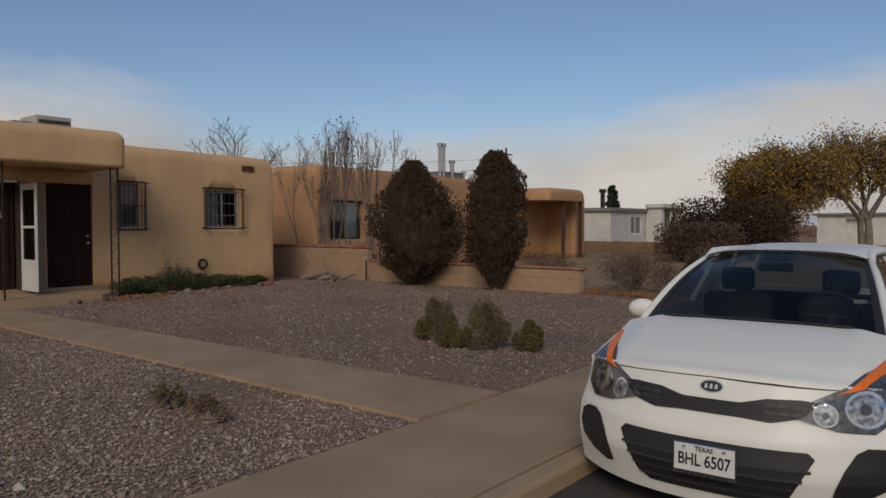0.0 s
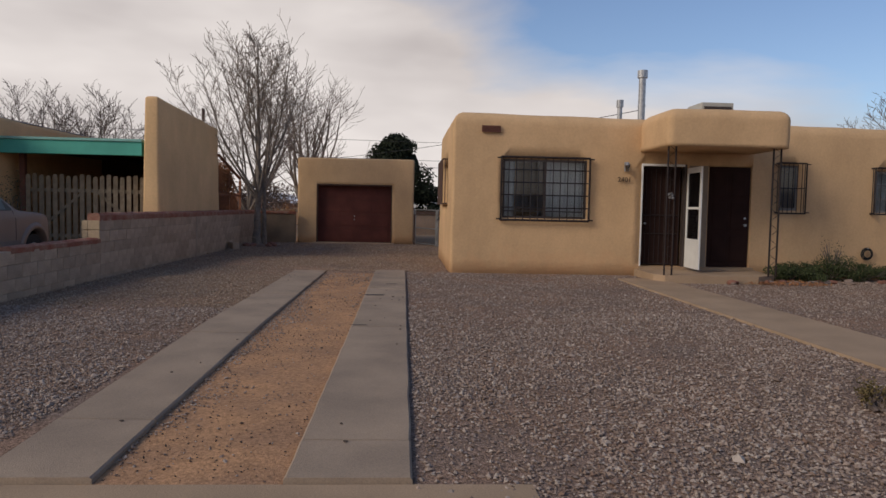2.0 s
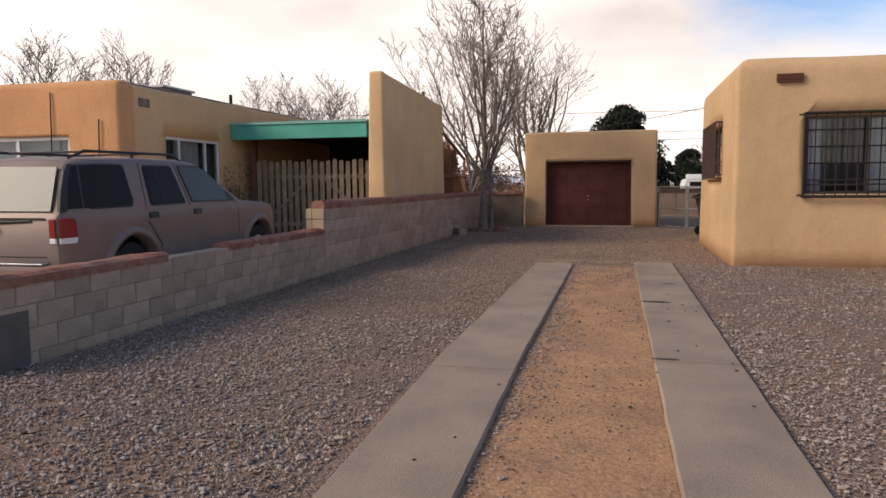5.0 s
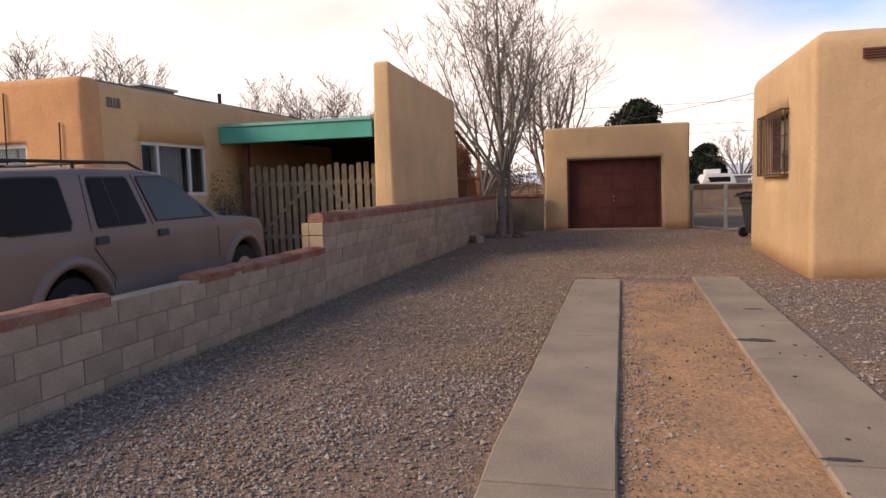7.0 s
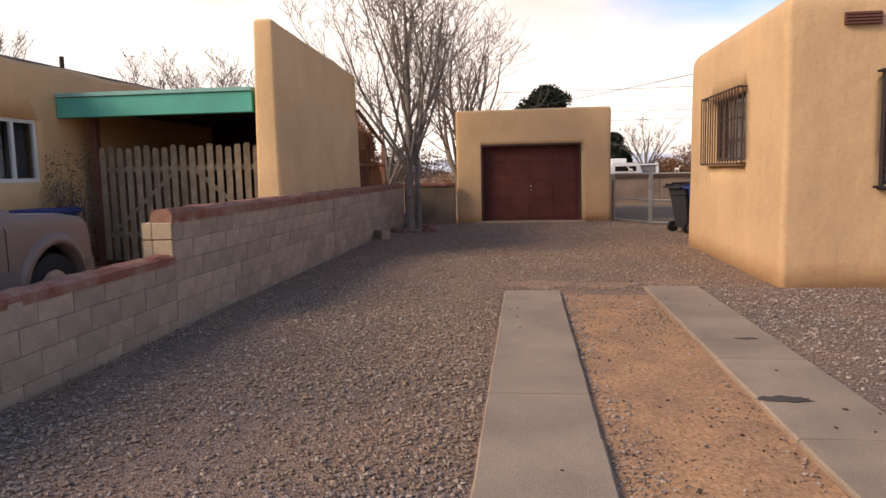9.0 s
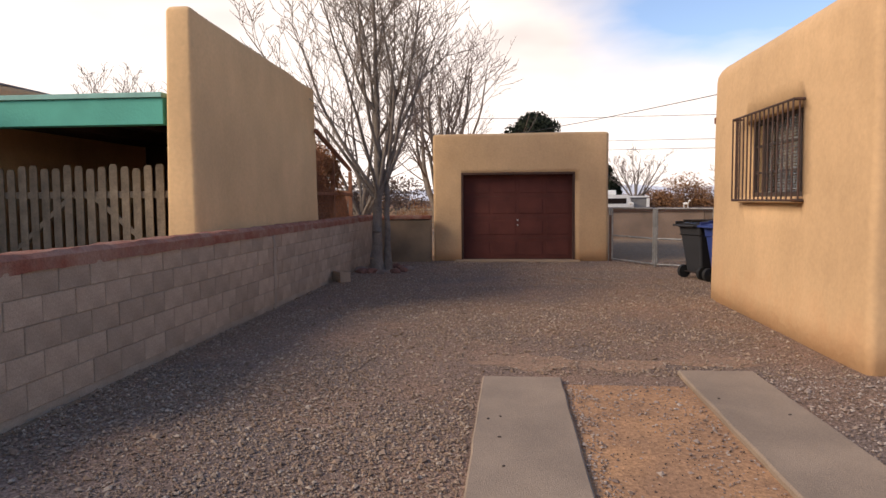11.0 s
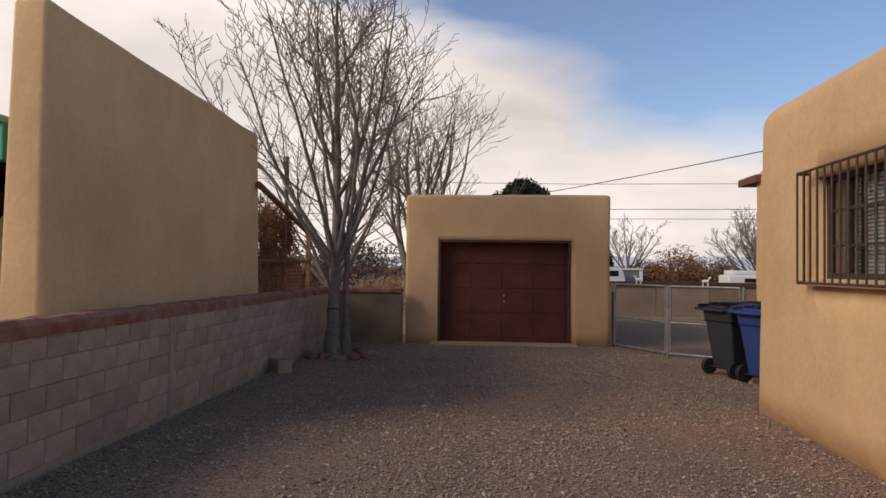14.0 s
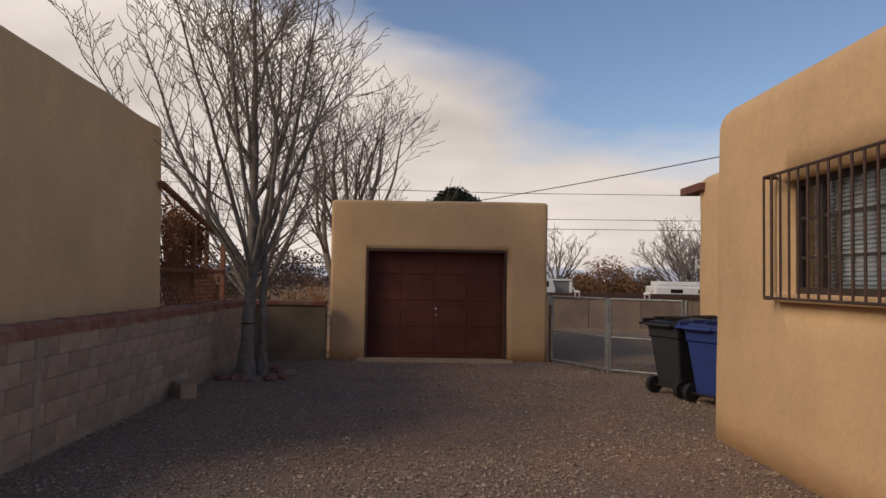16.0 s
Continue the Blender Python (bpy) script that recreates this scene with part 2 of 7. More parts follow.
def tube(bm, p, q, r0, r1=None, n=8, cap=True):
    """A straight tapered tube from p to q."""
    r1 = r0 if r1 is None else r1
    p, q = Vector(p), Vector(q)
    d = (q - p).normalized()
    a = d.orthogonal().normalized()
    b = d.cross(a)
    rings = [[bm.verts.new(c + (a * math.cos(2 * math.pi * k / n) + b * math.sin(2 * math.pi * k / n)) * r) for k in range(n)] for c, r in ((p, r0), (q, r1))]
    for k in range(n):
        bm.faces.new((rings[0][k], rings[0][(k + 1) % n], rings[1][(k + 1) % n], rings[1][k]))
    if cap:
        bm.faces.new(rings[0][::-1])
        bm.faces.new(rings[1])


def tubem(p, q, r0, r1=None, n=10):
    bm = bmesh.new()
    tube(bm, p, q, r0, r1, n)
    return bm


def prism(points, z0, z1):
    """An upright slab from a flat outline."""
    bm = bmesh.new()
    lo = [bm.verts.new((x, y, z0)) for x, y in points]
    hi = [bm.verts.new((x, y, z1)) for x, y in points]
    n = len(points)
    bm.faces.new(lo[::-1]), bm.faces.new(hi)
    for k in range(n):
        bm.faces.new((lo[k], lo[(k + 1) % n], hi[(k + 1) % n], hi[k]))
    bmesh.ops.recalc_face_normals(bm, faces=bm.faces)
    return bm


def adobe(x0, x1, y0, y1, z0, ztop, rc=0.22, rt=0.28, batter=0.0, wob=0.02, seed=0.0, step=0.3):
    """A hand-plastered block: rounded corners, a rounded top edge and a slightly uneven face. ztop: a height or a function of x and y."""
    top = ztop if callable(ztop) else (lambda x, y: ztop)

    def ring(inset):
        r = max(rc - inset * 0.3, 0.03)
        ax, bx, ay, by = x0 + inset, x1 - inset, y0 + inset, y1 - inset
        pts = []
        for cx, cy, a0 in ((bx - r, by - r, 0), (ax + r, by - r, 90), (ax + r, ay + r, 180), (bx - r, ay + r, 270)):
            for k in range(5):
                a = radians(a0 + k * 22.5)
                pts.append((cx + r * math.cos(a), cy + r * math.sin(a)))
        out = []
        for k, p in enumerate(pts):
            q = pts[(k + 1) % len(pts)]
            base = math.hypot((x1 - x0) if abs(q[0] - p[0]) > abs(q[1] - p[1]) else 0, (y1 - y0) if abs(q[0] - p[0]) <= abs(q[1] - p[1]) else 0)
            m = max(1, round(base / step)) if k % 5 == 4 else 1
            out += [(p[0] + (q[0] - p[0]) * j / m, p[1] + (q[1] - p[1]) * j / m) for j in range(m)]
        return out

    bm = bmesh.new()
    levels = []
    nz = 9
    for k in range(nz):
        levels.append((-batter * k / (nz - 1) * -1, k / (nz - 1), 0.0))
    for k in range(1, 6):
        a = radians(18 * k)
        levels.append((batter + rt * (1 - math.cos(a)), 1.0, rt * math.sin(a)))
    prev = None
    rings = []
    for inset, f, up in levels:
        row = []
        for x, y in ring(inset):
            zt = top(x, y)
            z = z0 + (zt - rt - z0) * f + up
            d = noise.noise(Vector((x * 0.9, y * 0.9, z * 0.9 + seed))) * wob
            row.append(bm.verts.new((x + d, y + d, z + (d * 0.8 if f == 1.0 else 0))))
        rings.append(row)
    for a, b in zip(rings, rings[1:]):
        n = len(a)
        for k in range(n):
            bm.faces.new((a[k], a[(k + 1) % n], b[(k + 1) % n], b[k]))
    bm.faces.new(rings[0][::-1]), bm.faces.new(rings[-1])
    bmesh.ops.recalc_face_normals(bm, faces=bm.faces)
    return bm


def cut(bm, boxes, material):
    """The solid with the boxes taken out of it, as a mesh."""
    me = bpy.data.meshes.new("solid")
    bm.to_mesh(me), bm.free()
    ob = new("solid", me)
    tools = []
    for b in boxes:
        tm = bpy.data.meshes.new("tool")
        t = boxm(*b)
        bmesh.ops.recalc_face_normals(t, faces=t.faces)
        t.to_mesh(tm), t.free()
        to = new("tool", tm)
        mod = ob.modifiers.new("cut", "BOOLEAN")
        mod.operation, mod.object, mod.solver = "DIFFERENCE", to, "EXACT"
        tools.append(to)
    bpy.context.view_layer.update()
    res = bpy.data.meshes.new_from_object(ob.evaluated_get(bpy.context.evaluated_depsgraph_get()))
    for o in tools + [ob]:
        bpy.data.objects.remove(o)
    res.materials.clear()
    res.materials.append(material)
    return res

# ground: one sheet, with the street a little lower beyond the kerb
HX, HS, HN, HB = -15.65, 0.62, 12.0, -20.4
GX = -27.0
SW_IN, KERB, KERB_OUT = -3.5, -2.28, -2.12
STREET_Z = -0.12


def strip_sheet(name, xs, ys, zf, material, label, kind="structure"):
    bm = bmesh.new()
    grid = [[bm.verts.new((x, y, zf(x, y))) for y in ys] for x in xs]
    for i in range(len(xs) - 1):
        for j in range(len(ys) - 1):
            bm.faces.new((grid[i][j], grid[i + 1][j], grid[i + 1][j + 1], grid[i][j + 1]))
    return tagged(part(name, bm, material), label, kind=kind)


ground_z = lambda x, y: (-0.03 if x < KERB - 0.02 else -0.16) if x > -26 else -0.05
strip_sheet("ground", [-3000, -300, -80, -40, -26.01, -15, -5, KERB - 0.03, KERB_OUT + 0.01, 10, 300, 3000], [-3000, -300, -60, -20, 0, 20, 60, 300, 3000], ground_z, YARD, "bare tan earth that runs to the horizon")
tagged(part("street", boxm(KERB_OUT, 8.0, -150, 150, -0.30, STREET_Z), ASPHALT), "worn grey asphalt street beside the kerb", kind="structure")
tagged(part("pavement", boxm(SW_IN, KERB - 0.004, 0.3, 100, -0.2, 0.0), CONCRETE), "tan concrete pavement along the gravel yard", kind="structure")
tagged(part("pavement", boxm(SW_IN - 0.5, KERB - 0.004, -3.1, 0.296, -0.2, 0.0), CONCRETE), "tan concrete driveway apron at the pavement", kind="structure")
tagged(part("pavement", boxm(SW_IN, KERB - 0.004, -100, -3.104, -0.2, 0.0), CONCRETE), "tan concrete pavement along the gravel yard", kind="structure")
tagged(part("kerb", boxm(KERB, KERB_OUT, 0.8, 100, -0.25, 0.004, 0.03, 2), CONCRETE), "worn concrete kerb along the street", kind="structure")
tagged(part("gravel_bed", boxm(-26.9, SW_IN - 0.004, -5.6, 14.0, -0.1, -0.012), GRAVELBED), "grey and brown crushed gravel yard", kind="structure")
tagged(part("dirt_strip", boxm(-15.2, -4.02, -1.936, -0.944, -0.1, -0.010), DIRT), "orange dirt between the wheel strips", kind="structure")
tagged(part("garden_path", prism([(-14.6, 3.95), (-14.9, 4.85), (SW_IN - 0.004, 5.06), (SW_IN - 0.004, 3.95)], -0.1, 0.02), CONCRETE), "narrow worn concrete path to the front door", kind="structure")

# house
house = thing("house", (0, 0, 0), "single-storey tan stucco adobe house with rounded parapet and barred windows", "house")
htop = lambda x, y: 3.42 - 0.012 * (y - HS)
openings = [
    (HX - 0.5, HX + 0.3, 1.72, 3.53, 1.18, 2.43), (HX - 0.5, HX + 0.3, 9.95, 10.85, 1.45, 2.36), (HX - 0.5, HX + 0.3, 7.76, 8.20, 1.46, 2.44),
    (HX - 0.5, HX + 0.3, 4.72, 5.68, 0.2, 2.38), (HX - 0.5, HX + 0.3, 6.2, 7.16, 0.2, 2.38),
    (-18.98, -17.13, HS - 0.3, HS + 0.5, 1.5, 2.45), (HB + 0.35, HX - 0.28, HS + 0.28, HN - 0.28, 0.15, 2.85),
]
part("wall", cut(adobe(HB, HX, HS, HN, -0.1, htop, rc=0.08, rt=0.26, batter=0.03, seed=1.0), openings, STUCCO), STUCCO, house, smooth=True)
canopy = part("canopy", adobe(HX - 0.1, -14.0, 4.66, 7.1, 2.65, 3.38, rc=0.15, rt=0.2, seed=4.0), STUCCO, house, "rounded tan stucco canopy over the front doors", smooth=True)
garage = thing("garage", (0, 0, 0), "small tan stucco garage with a dark red door", "garage")
part("wall", cut(adobe(GX - 5.5, GX, -4.25, 0.0, -0.1, 3.1, rc=0.07, rt=0.07, seed=7.0), [(GX - 5, GX + 0.3, -3.52, -0.84, -0.2, 2.11)], STUCCO), STUCCO, garage, smooth=True)
part("door", boxm(GX - 0.25, GX - 0.2, -3.52, -0.84, 0.0, 2.1), GARDOOR, garage)
# neighbour
nb = thing("neighbour_house", (0, 0, 0), "low tan and orange stucco house with a teal carport beam", "house")
part("wall", cut(adobe(-30, -14.1, -22, -9.85, -0.1, lambda x, y: 3.28, rc=0.12, rt=0.12, seed=3.0), [(-17.37, -15.4, -10.3, -9.5, 1.42, 2.38), (-14.6, -13.8, -13.2, -10.92, 1.3, 2.32), (-29.5, -14.4, -21.5, -10.15, 0.1, 2.8)], STUCCO_Y), STUCCO_Y, nb, smooth=True)

# ---- house fittings ----
def bars(name, parent, axis, at, a0, a1, z0, z1, n, rails, out, r=0.008, lugs=True):
    """A barred window guard that stands out from the wall. axis x: the wall faces along x; out: how far and which way the bars stand off."""
    g = new(name)
    g.parent = parent
    m = RUSTIRON if axis == "y" else DARKMETAL

    def P(u, z, d=1.0):
        return (at + out * d, u, z) if axis == "x" else (u, at + out * d, z)

    for k in range(n):
        u = a0 + (a1 - a0) * k / (n - 1)
        part("bar", tubem(P(u, z0), P(u, z1), r * (2.0 if lugs and k in (0, n - 1) else 1), n=6), m, g)
    for f in rails:
        z = z0 + (z1 - z0) * f
        part("rail", tubem(P(a0, z), P(a1, z), r * (2.2 if lugs and f in (0, 1) else 1.15), n=6), m, g)
    for u in (a0, a1):
        s = -1 if u == a0 else 1
        for z in (z0, z1):
            bm = bmesh.new()
            tube(bm, P(u, z, 0.0), P(u, z), r * 1.6, n=6)
            if lugs:
                zz = z - 0.02 * (1 if z == z1 else -1)
                tube(bm, P(u, zz), P(u + s * 0.09, zz), r * 1.4, n=6)
            part("bracket", bm, m, g)
        part("bar", tubem(P(u, z0, 0.45), P(u, z1, 0.45), r, n=6), m, g)
    return g


def sash(parent, axis, at, a0, a1, z0, z1, splits, frame_mat, inward, curtains=(), w=0.05, bars_z=()):
    """A window: frame, panes and what hangs behind them. inward: the sign of the way into the room."""
    win = new("window")
    win.parent = parent
    bm = bmesh.new()

    def bx(u0, u1, za, zb, d0, d1, b=bm):
        lo, hi = sorted((at + inward * d0, at + inward * d1))
        if axis == "x":
            box(b, lo, hi, u0, u1, za, zb)
        else:
            box(b, u0, u1, lo, hi, za, zb)

    bx(a0, a1, z0, z0 + w, 0, 0.06), bx(a0, a1, z1 - w, z1, 0, 0.06)
    bx(a0, a0 + w, z0 + w, z1 - w, 0.001, 0.059), bx(a1 - w, a1, z0 + w, z1 - w, 0.001, 0.059)
    for s in splits:
        bx(s - w / 2, s + w / 2, z0 + w, z1 - w, 0.002, 0.058)
    for z in bars_z:
        bx(a0 + w, a1 - w, z - 0.012, z + 0.012, 0.012, 0.04)
    part("window_frame", bm, frame_mat, win)
    edges = [a0 + w, *[s for s in splits], a1 - w]
    for p, q in zip(edges, edges[1:]):
        gm = bmesh.new()
        bx(p, q, z0 + w, z1 - w, 0.028, 0.033, gm)
        part("pane", gm, GLASS, win)
    for c0, c1, mt in curtains:
        cm = bmesh.new()
        n = max(6, int((c1 - c0) / 0.035))
        rows = []
        for z in (z0 - 0.05, z1 + 0.03):
            row = []
            for k in range(n + 1):
                u = c0 + (c1 - c0) * k / n
                d = at + inward * (0.16 + 0.018 * math.sin(k * 2.1))
                row.append(cm.verts.new((d, u, z) if axis == "x" else (u, d, z)))
            rows.append(row)
        for k in range(n):
            cm.faces.new((rows[0][k], rows[0][k + 1], rows[1][k + 1], rows[1][k]))
        part("curtain", cm, mt, win, smooth=True)
    return win


def blinds(parent, a0, a1, z0, z1, y):
    bm = bmesh.new()
    z = z0
    while z < z1:
        vs = [bm.verts.new(p) for p in ((a0, y, z), (a1, y, z), (a1, y + 0.018, z + 0.026), (a0, y + 0.018, z + 0.026))]
        bm.faces.new(vs)
        z += 0.034
    return part("blind", bm, WHITE, parent)


GUARDTRIM = mat("dark_frame_and_jamb_shade", (0.05, 0.035, 0.03), 0.6, var=0.2)
REDDISH = mat("red_brown_vent", (0.16, 0.06, 0.04), 0.8, var=0.2)
sash(house, "x", HX - 0.03, 1.72, 3.53, 1.18, 2.43, (2.62,), GUARDTRIM, -1, ((1.75, 2.0, CURTAIN), (2.66, 3.5, CURTAIN)), w=0.045, bars_z=(1.33,))
bars("window_guard", house, "x", HX - 0.02, 1.68, 3.57, 1.14, 2.47, 13, (0, 0.2, 0.4, 0.6, 0.8, 1), 0.10, r=0.011)
sash(house, "x", HX - 0.05, 9.95, 10.85, 1.45, 2.36, (10.4,), ROOFING, -1, ((9.98, 10.38, CURTAIN),), bars_z=(1.75, 2.05))
bars("window_guard", house, "x", HX - 0.02, 9.84, 10.92, 1.42, 2.42, 9, (0, 1), 0.13)
sash(house, "x", HX - 0.05, 7.76, 8.20, 1.46, 2.44, (), ROOFING, -1, (), bars_z=(1.95,))
bars("window_guard", house, "x", HX - 0.02, 7.70, 8.30, 1.4, 2.48, 7, (0, 0.5, 1), 0.13)
w2 = sash(house, "y", HS + 0.13, -18.98, -17.13, 1.5, 2.45, (-18.6, -17.5), GUARDTRIM, 1, (), w=0.055, bars_z=(1.8, 2.13))
blinds(w2, -17.46, -17.18, 1.55, 2.4, HS + 0.25)
blinds(w2, -18.5, -17.5, 1.55, 2.4, HS + 0.24)
blinds(w2, -18.93, -18.63, 1.55, 2.4, HS + 0.26)
bars("window_guard", house, "y", HS + 0.01, -19.06, -17.08, 1.46, 2.49, 15, (0, 1), -0.115, r=0.011, lugs=False)
part("window_sill", boxm(-19.02, -17.1, HS - 0.05, HS + 0.12, 1.43, 1.497, 0.01), STUCCO, house)


def grille(parent, x, y0, y1, z0, z1, n=4):
    vent = new("vent")
    vent.parent = parent
    part("backing", boxm(x - 0.01, x + 0.012, y0, y1, z0, z1), REDDISH, vent)
    for k in range(n):
        z = z0 + (z1 - z0) * (k + 0.5) / n
        part("slat", boxm(x + 0.014, x + 0.032, y0 + 0.01, y1 - 0.01, z - 0.012, z + 0.008), REDDISH, vent)


grille(house, HX, 1.25, 1.65, 2.98, 3.12)
grille(house, HX - 0.01, 10.97, 11.33, 2.90, 3.04)

# entry
part("door_frame", prism([(HX - 0.12, 4.718), (HX + 0.02, 4.718), (HX + 0.02, 4.745), (HX - 0.12, 4.745)], 0.2, 2.40), WHITE, house)
# right jamb: the shade on it is put in as dark colour
part("door_frame", prism([(HX - 0.12, 5.655), (HX + 0.02, 5.655), (HX + 0.02, 5.70), (HX - 0.12, 5.70)], 0.2, 2.40), GUARDTRIM, house)
part("door_head", boxm(HX - 0.12, HX + 0.02, 4.745, 5.655, 2.355, 2.4), WHITE, house)
gate1 = new("security_door")
gate1.parent = house
bm = bmesh.new()
for k in range(9):
    y = 4.78 + 0.84 * k / 8
    part("iron_bar", tubem((HX - 0.16, y, 0.22), (HX - 0.16, y, 2.34), 0.008, n=6), DARKMETAL, gate1)
for z in (0.24, 0.9, 1.3, 2.32):
    part("cross_rail", tubem((HX - 0.16, 4.76, z), (HX - 0.16, 5.64, z), 0.012, n=6), DARKMETAL, gate1)
part("mesh_panel", boxm(HX - 0.19, HX - 0.18, 4.75, 5.65, 0.21, 2.35), DARKDOOR, gate1)
part("handle", tubem((HX - 0.15, 4.86, 1.12), (HX - 0.09, 4.86, 1.12), 0.02), GALV, gate1)


def storm_door():
    """The white door leaf, standing open; its hinge edge lies on the origin."""
    d = thing("storm_door", (HX + 0.03, 5.72, 0.2), "open white storm door with two tall glass panes", "door")
    L, H = 0.84, 2.12
    bm = bmesh.new()
    for a in ((0, 0.075, 0, H), (L - 0.075, L, 0, H)):
        box(bm, a[0], a[1], -0.018, 0.018, a[2], a[3], 0.004)
    box(bm, 0.075, L - 0.075, -0.016, 0.016, 0, 0.62, 0.003), box(bm, 0.075, L - 0.075, -0.016, 0.016, H - 0.12, H, 0.003), box(bm, 0.075, L - 0.075, -0.016, 0.016, 1.24, 1.29, 0.003)
    part("frame", bm, WHITE, d)
    part("pane", boxm(0.075, L - 0.075, -0.003, 0.003, 0.62, 1.24), DARKGLASS, d, "dark lower glass pane")
    part("pane", boxm(0.075, L - 0.075, -0.003, 0.003, 1.29, H - 0.12), DARKGLASS, d, "dark upper glass pane")
    part("handle", tubem((L - 0.06, -0.05, 1.0), (L - 0.06, -0.05, 1.12), 0.012), DARKMETAL, d)
    return d


sd = storm_door()
sd.rotation_euler = (0, 0, radians(-3))
d2 = new("front_door")
d2.parent = house
part("door_leaf", boxm(HX - 0.1, HX - 0.055, 6.22, 7.14, 0.2, 2.37), DARKDOOR, d2)
bm = bmesh.new()
for r in ((6.32, 6.63), (6.73, 7.04)):
    for z in ((0.32, 0.9), (1.02, 1.62), (1.74, 2.25)):
        part("door_panel", boxm(HX - 0.052, HX - 0.04, r[0], r[1], z[0], z[1], 0.006), DARKDOOR, d2)
part("handle", tubem((HX - 0.05, 7.04, 1.12), (HX + 0.02, 7.04, 1.12), 0.028), GALV, d2)
part("lock", tubem((HX - 0.05, 7.04, 1.27), (HX - 0.02, 7.04, 1.27), 0.024), GALV, d2)
part("mullion_panel", boxm(HX + 0.004, HX + 0.02, 5.76, 6.17, 0.2, 2.38), mat("tan_grey_panel", (0.30, 0.23, 0.165), 0.8, var=0.15), house)
step = tagged(part("entry_step", prism([(HX - 0.02, 4.62), (HX - 0.02, 7.3), (-14.55, 7.15), (-14.1, 6.6), (-14.15, 4.75), (-14.4, 4.6)], -0.1, 0.14), CONCRETE), "worn concrete entry slab at the front doors", kind="structure")
part("sill", boxm(HX - 0.04, HX + 0.12, 4.7, 7.2, 0.14, 0.2), CONCRETE, house)


def iron_post(loc, top, gap=0.15, along="y"):
    """Two thin uprights with small scrolls between them."""
    p = thing("iron_post", loc, "thin dark wrought iron canopy post with leaf scrolls", "post", "canopy posts")
    h = top - loc[2]
    for s in (0, gap):
        part("upright", tubem((0, s, 0), (0, s, h), 0.019, n=8), DARKMETAL, p)
    bm = bmesh.new()
    for k in range(int(h / 0.3)):
        z = 0.2 + 0.3 * k
        tube(bm, (0, 0, z), (0, gap, z + 0.12), 0.005, n=5), tube(bm, (0, gap, z + 0.12), (0, 0, z + 0.24), 0.005, n=5)
    part("scroll", bm, DARKMETAL, p)
    if along:
        bm = bmesh.new()
        for k in range(5):
            a = k * 1.25
            bmesh.ops.create_cone(bm, cap_ends=True, segments=5, radius1=0.03, radius2=0.004, depth=0.09, matrix=pose(0.02, gap / 2 + 0.03 * math.cos(a), h * 0.62 + 0.05 * math.sin(a), 60 * math.sin(a), 60, k * 40))
        part("leaf_ornament", bm, GALV, p)
    return p


iron_post((-14.2, 4.74, 0.14), 2.66)
iron_post((-14.2, 6.84, 0.14), 2.66, along="")

lamp = thing("wall_lamp", (HX + 0.01, 4.37, 2.32), "small weathered carriage lamp by the front doors", "lamp")
part("backplate", boxm(0, 0.015, -0.045, 0.045, -0.1, 0.1, 0.004), GALV, lamp)
part("arm", tubem((0.01, 0, 0.03), (0.09, 0, 0.05), 0.01), GALV, lamp)
part("glass_body", tubem((0.1, 0, -0.1), (0.1, 0, 0.03), 0.035, 0.055), glass("lamp_glass", (0.42, 0.34, 0.26), 0.25), lamp, "clear glass lamp body")
part("cap", tubem((0.1, 0, 0.03), (0.1, 0, 0.09), 0.062, 0.02), GALV, lamp)
for k, ch in enumerate("2401"):
    fc = bpy.data.curves.new("digit", "FONT")
    fc.body, fc.size, fc.extrude = ch, 0.14, 0.006
    tmp = new("digit", fc)
    bpy.context.view_layer.update()
    me = bpy.data.meshes.new_from_object(tmp.evaluated_get(bpy.context.evaluated_depsgraph_get()))
    bpy.data.objects.remove(tmp)
    me.materials.clear()
    o = part("house_digit", me, DARKMETAL)
    o.matrix_world = Matrix.Translation((HX + 0.025, 4.19 + 0.075 * k, 2.0)) @ Matrix(((0, 0, 1, 0), (1, 0, 0, 0), (0, 1, 0, 0), (0, 0, 0, 1)))
    o.parent = house

# roof things
part("roof", boxm(HB + 0.4, HX - 0.4, HS + 0.4, HN - 0.4, 2.95, 3.05), ROOFING, house)


def flue(loc, h, r, label):
    f = thing("chimney_flue", loc, label, "chimney")
    part("pipe", tubem((0, 0, 0), (0, 0, h), r, n=14), GALV, f, smooth=False)
    part("collar", tubem((0, 0, h * 0.55), (0, 0, h * 0.58), r * 1.12, n=14), GALV, f)
    part("cap", tubem((0, 0, h - 0.02), (0, 0, h + 0.16), r * 1.45, n=14), GALV, f)
    return f


flue((-18.0, 5.44, 3.05), 1.62, 0.085, "tall shiny galvanised flue pipe with a round cap")
flue((-18.4, 5.02, 3.05), 0.95, 0.06, "short grey flue pipe with a cap on the flat roof")
cooler = thing("roof_cooler", (-18.2, 7.25, 3.05), "beige louvred evaporative cooler on the flat roof", "roof cooler")
part("casing", boxm(-0.45, 0.45, -0.40, 0.40, 0.1, 1.02, 0.02, 2), mat("beige_metal", (0.42, 0.40, 0.35), 0.5, var=0.1), cooler)
part("stand", boxm(-0.4, 0.4, -0.42, 0.42, 0, 0.1), GALV, cooler)
for k in range(6):
    part("slat", boxm(0.452, 0.475, -0.34, 0.34, 0.2 + 0.13 * k, 0.27 + 0.13 * k), GUARDTRIM, cooler)
part("duct", boxm(-0.3, 0.3, -0.85, -0.41, 0.1, 0.86, 0.02), GALV, cooler)
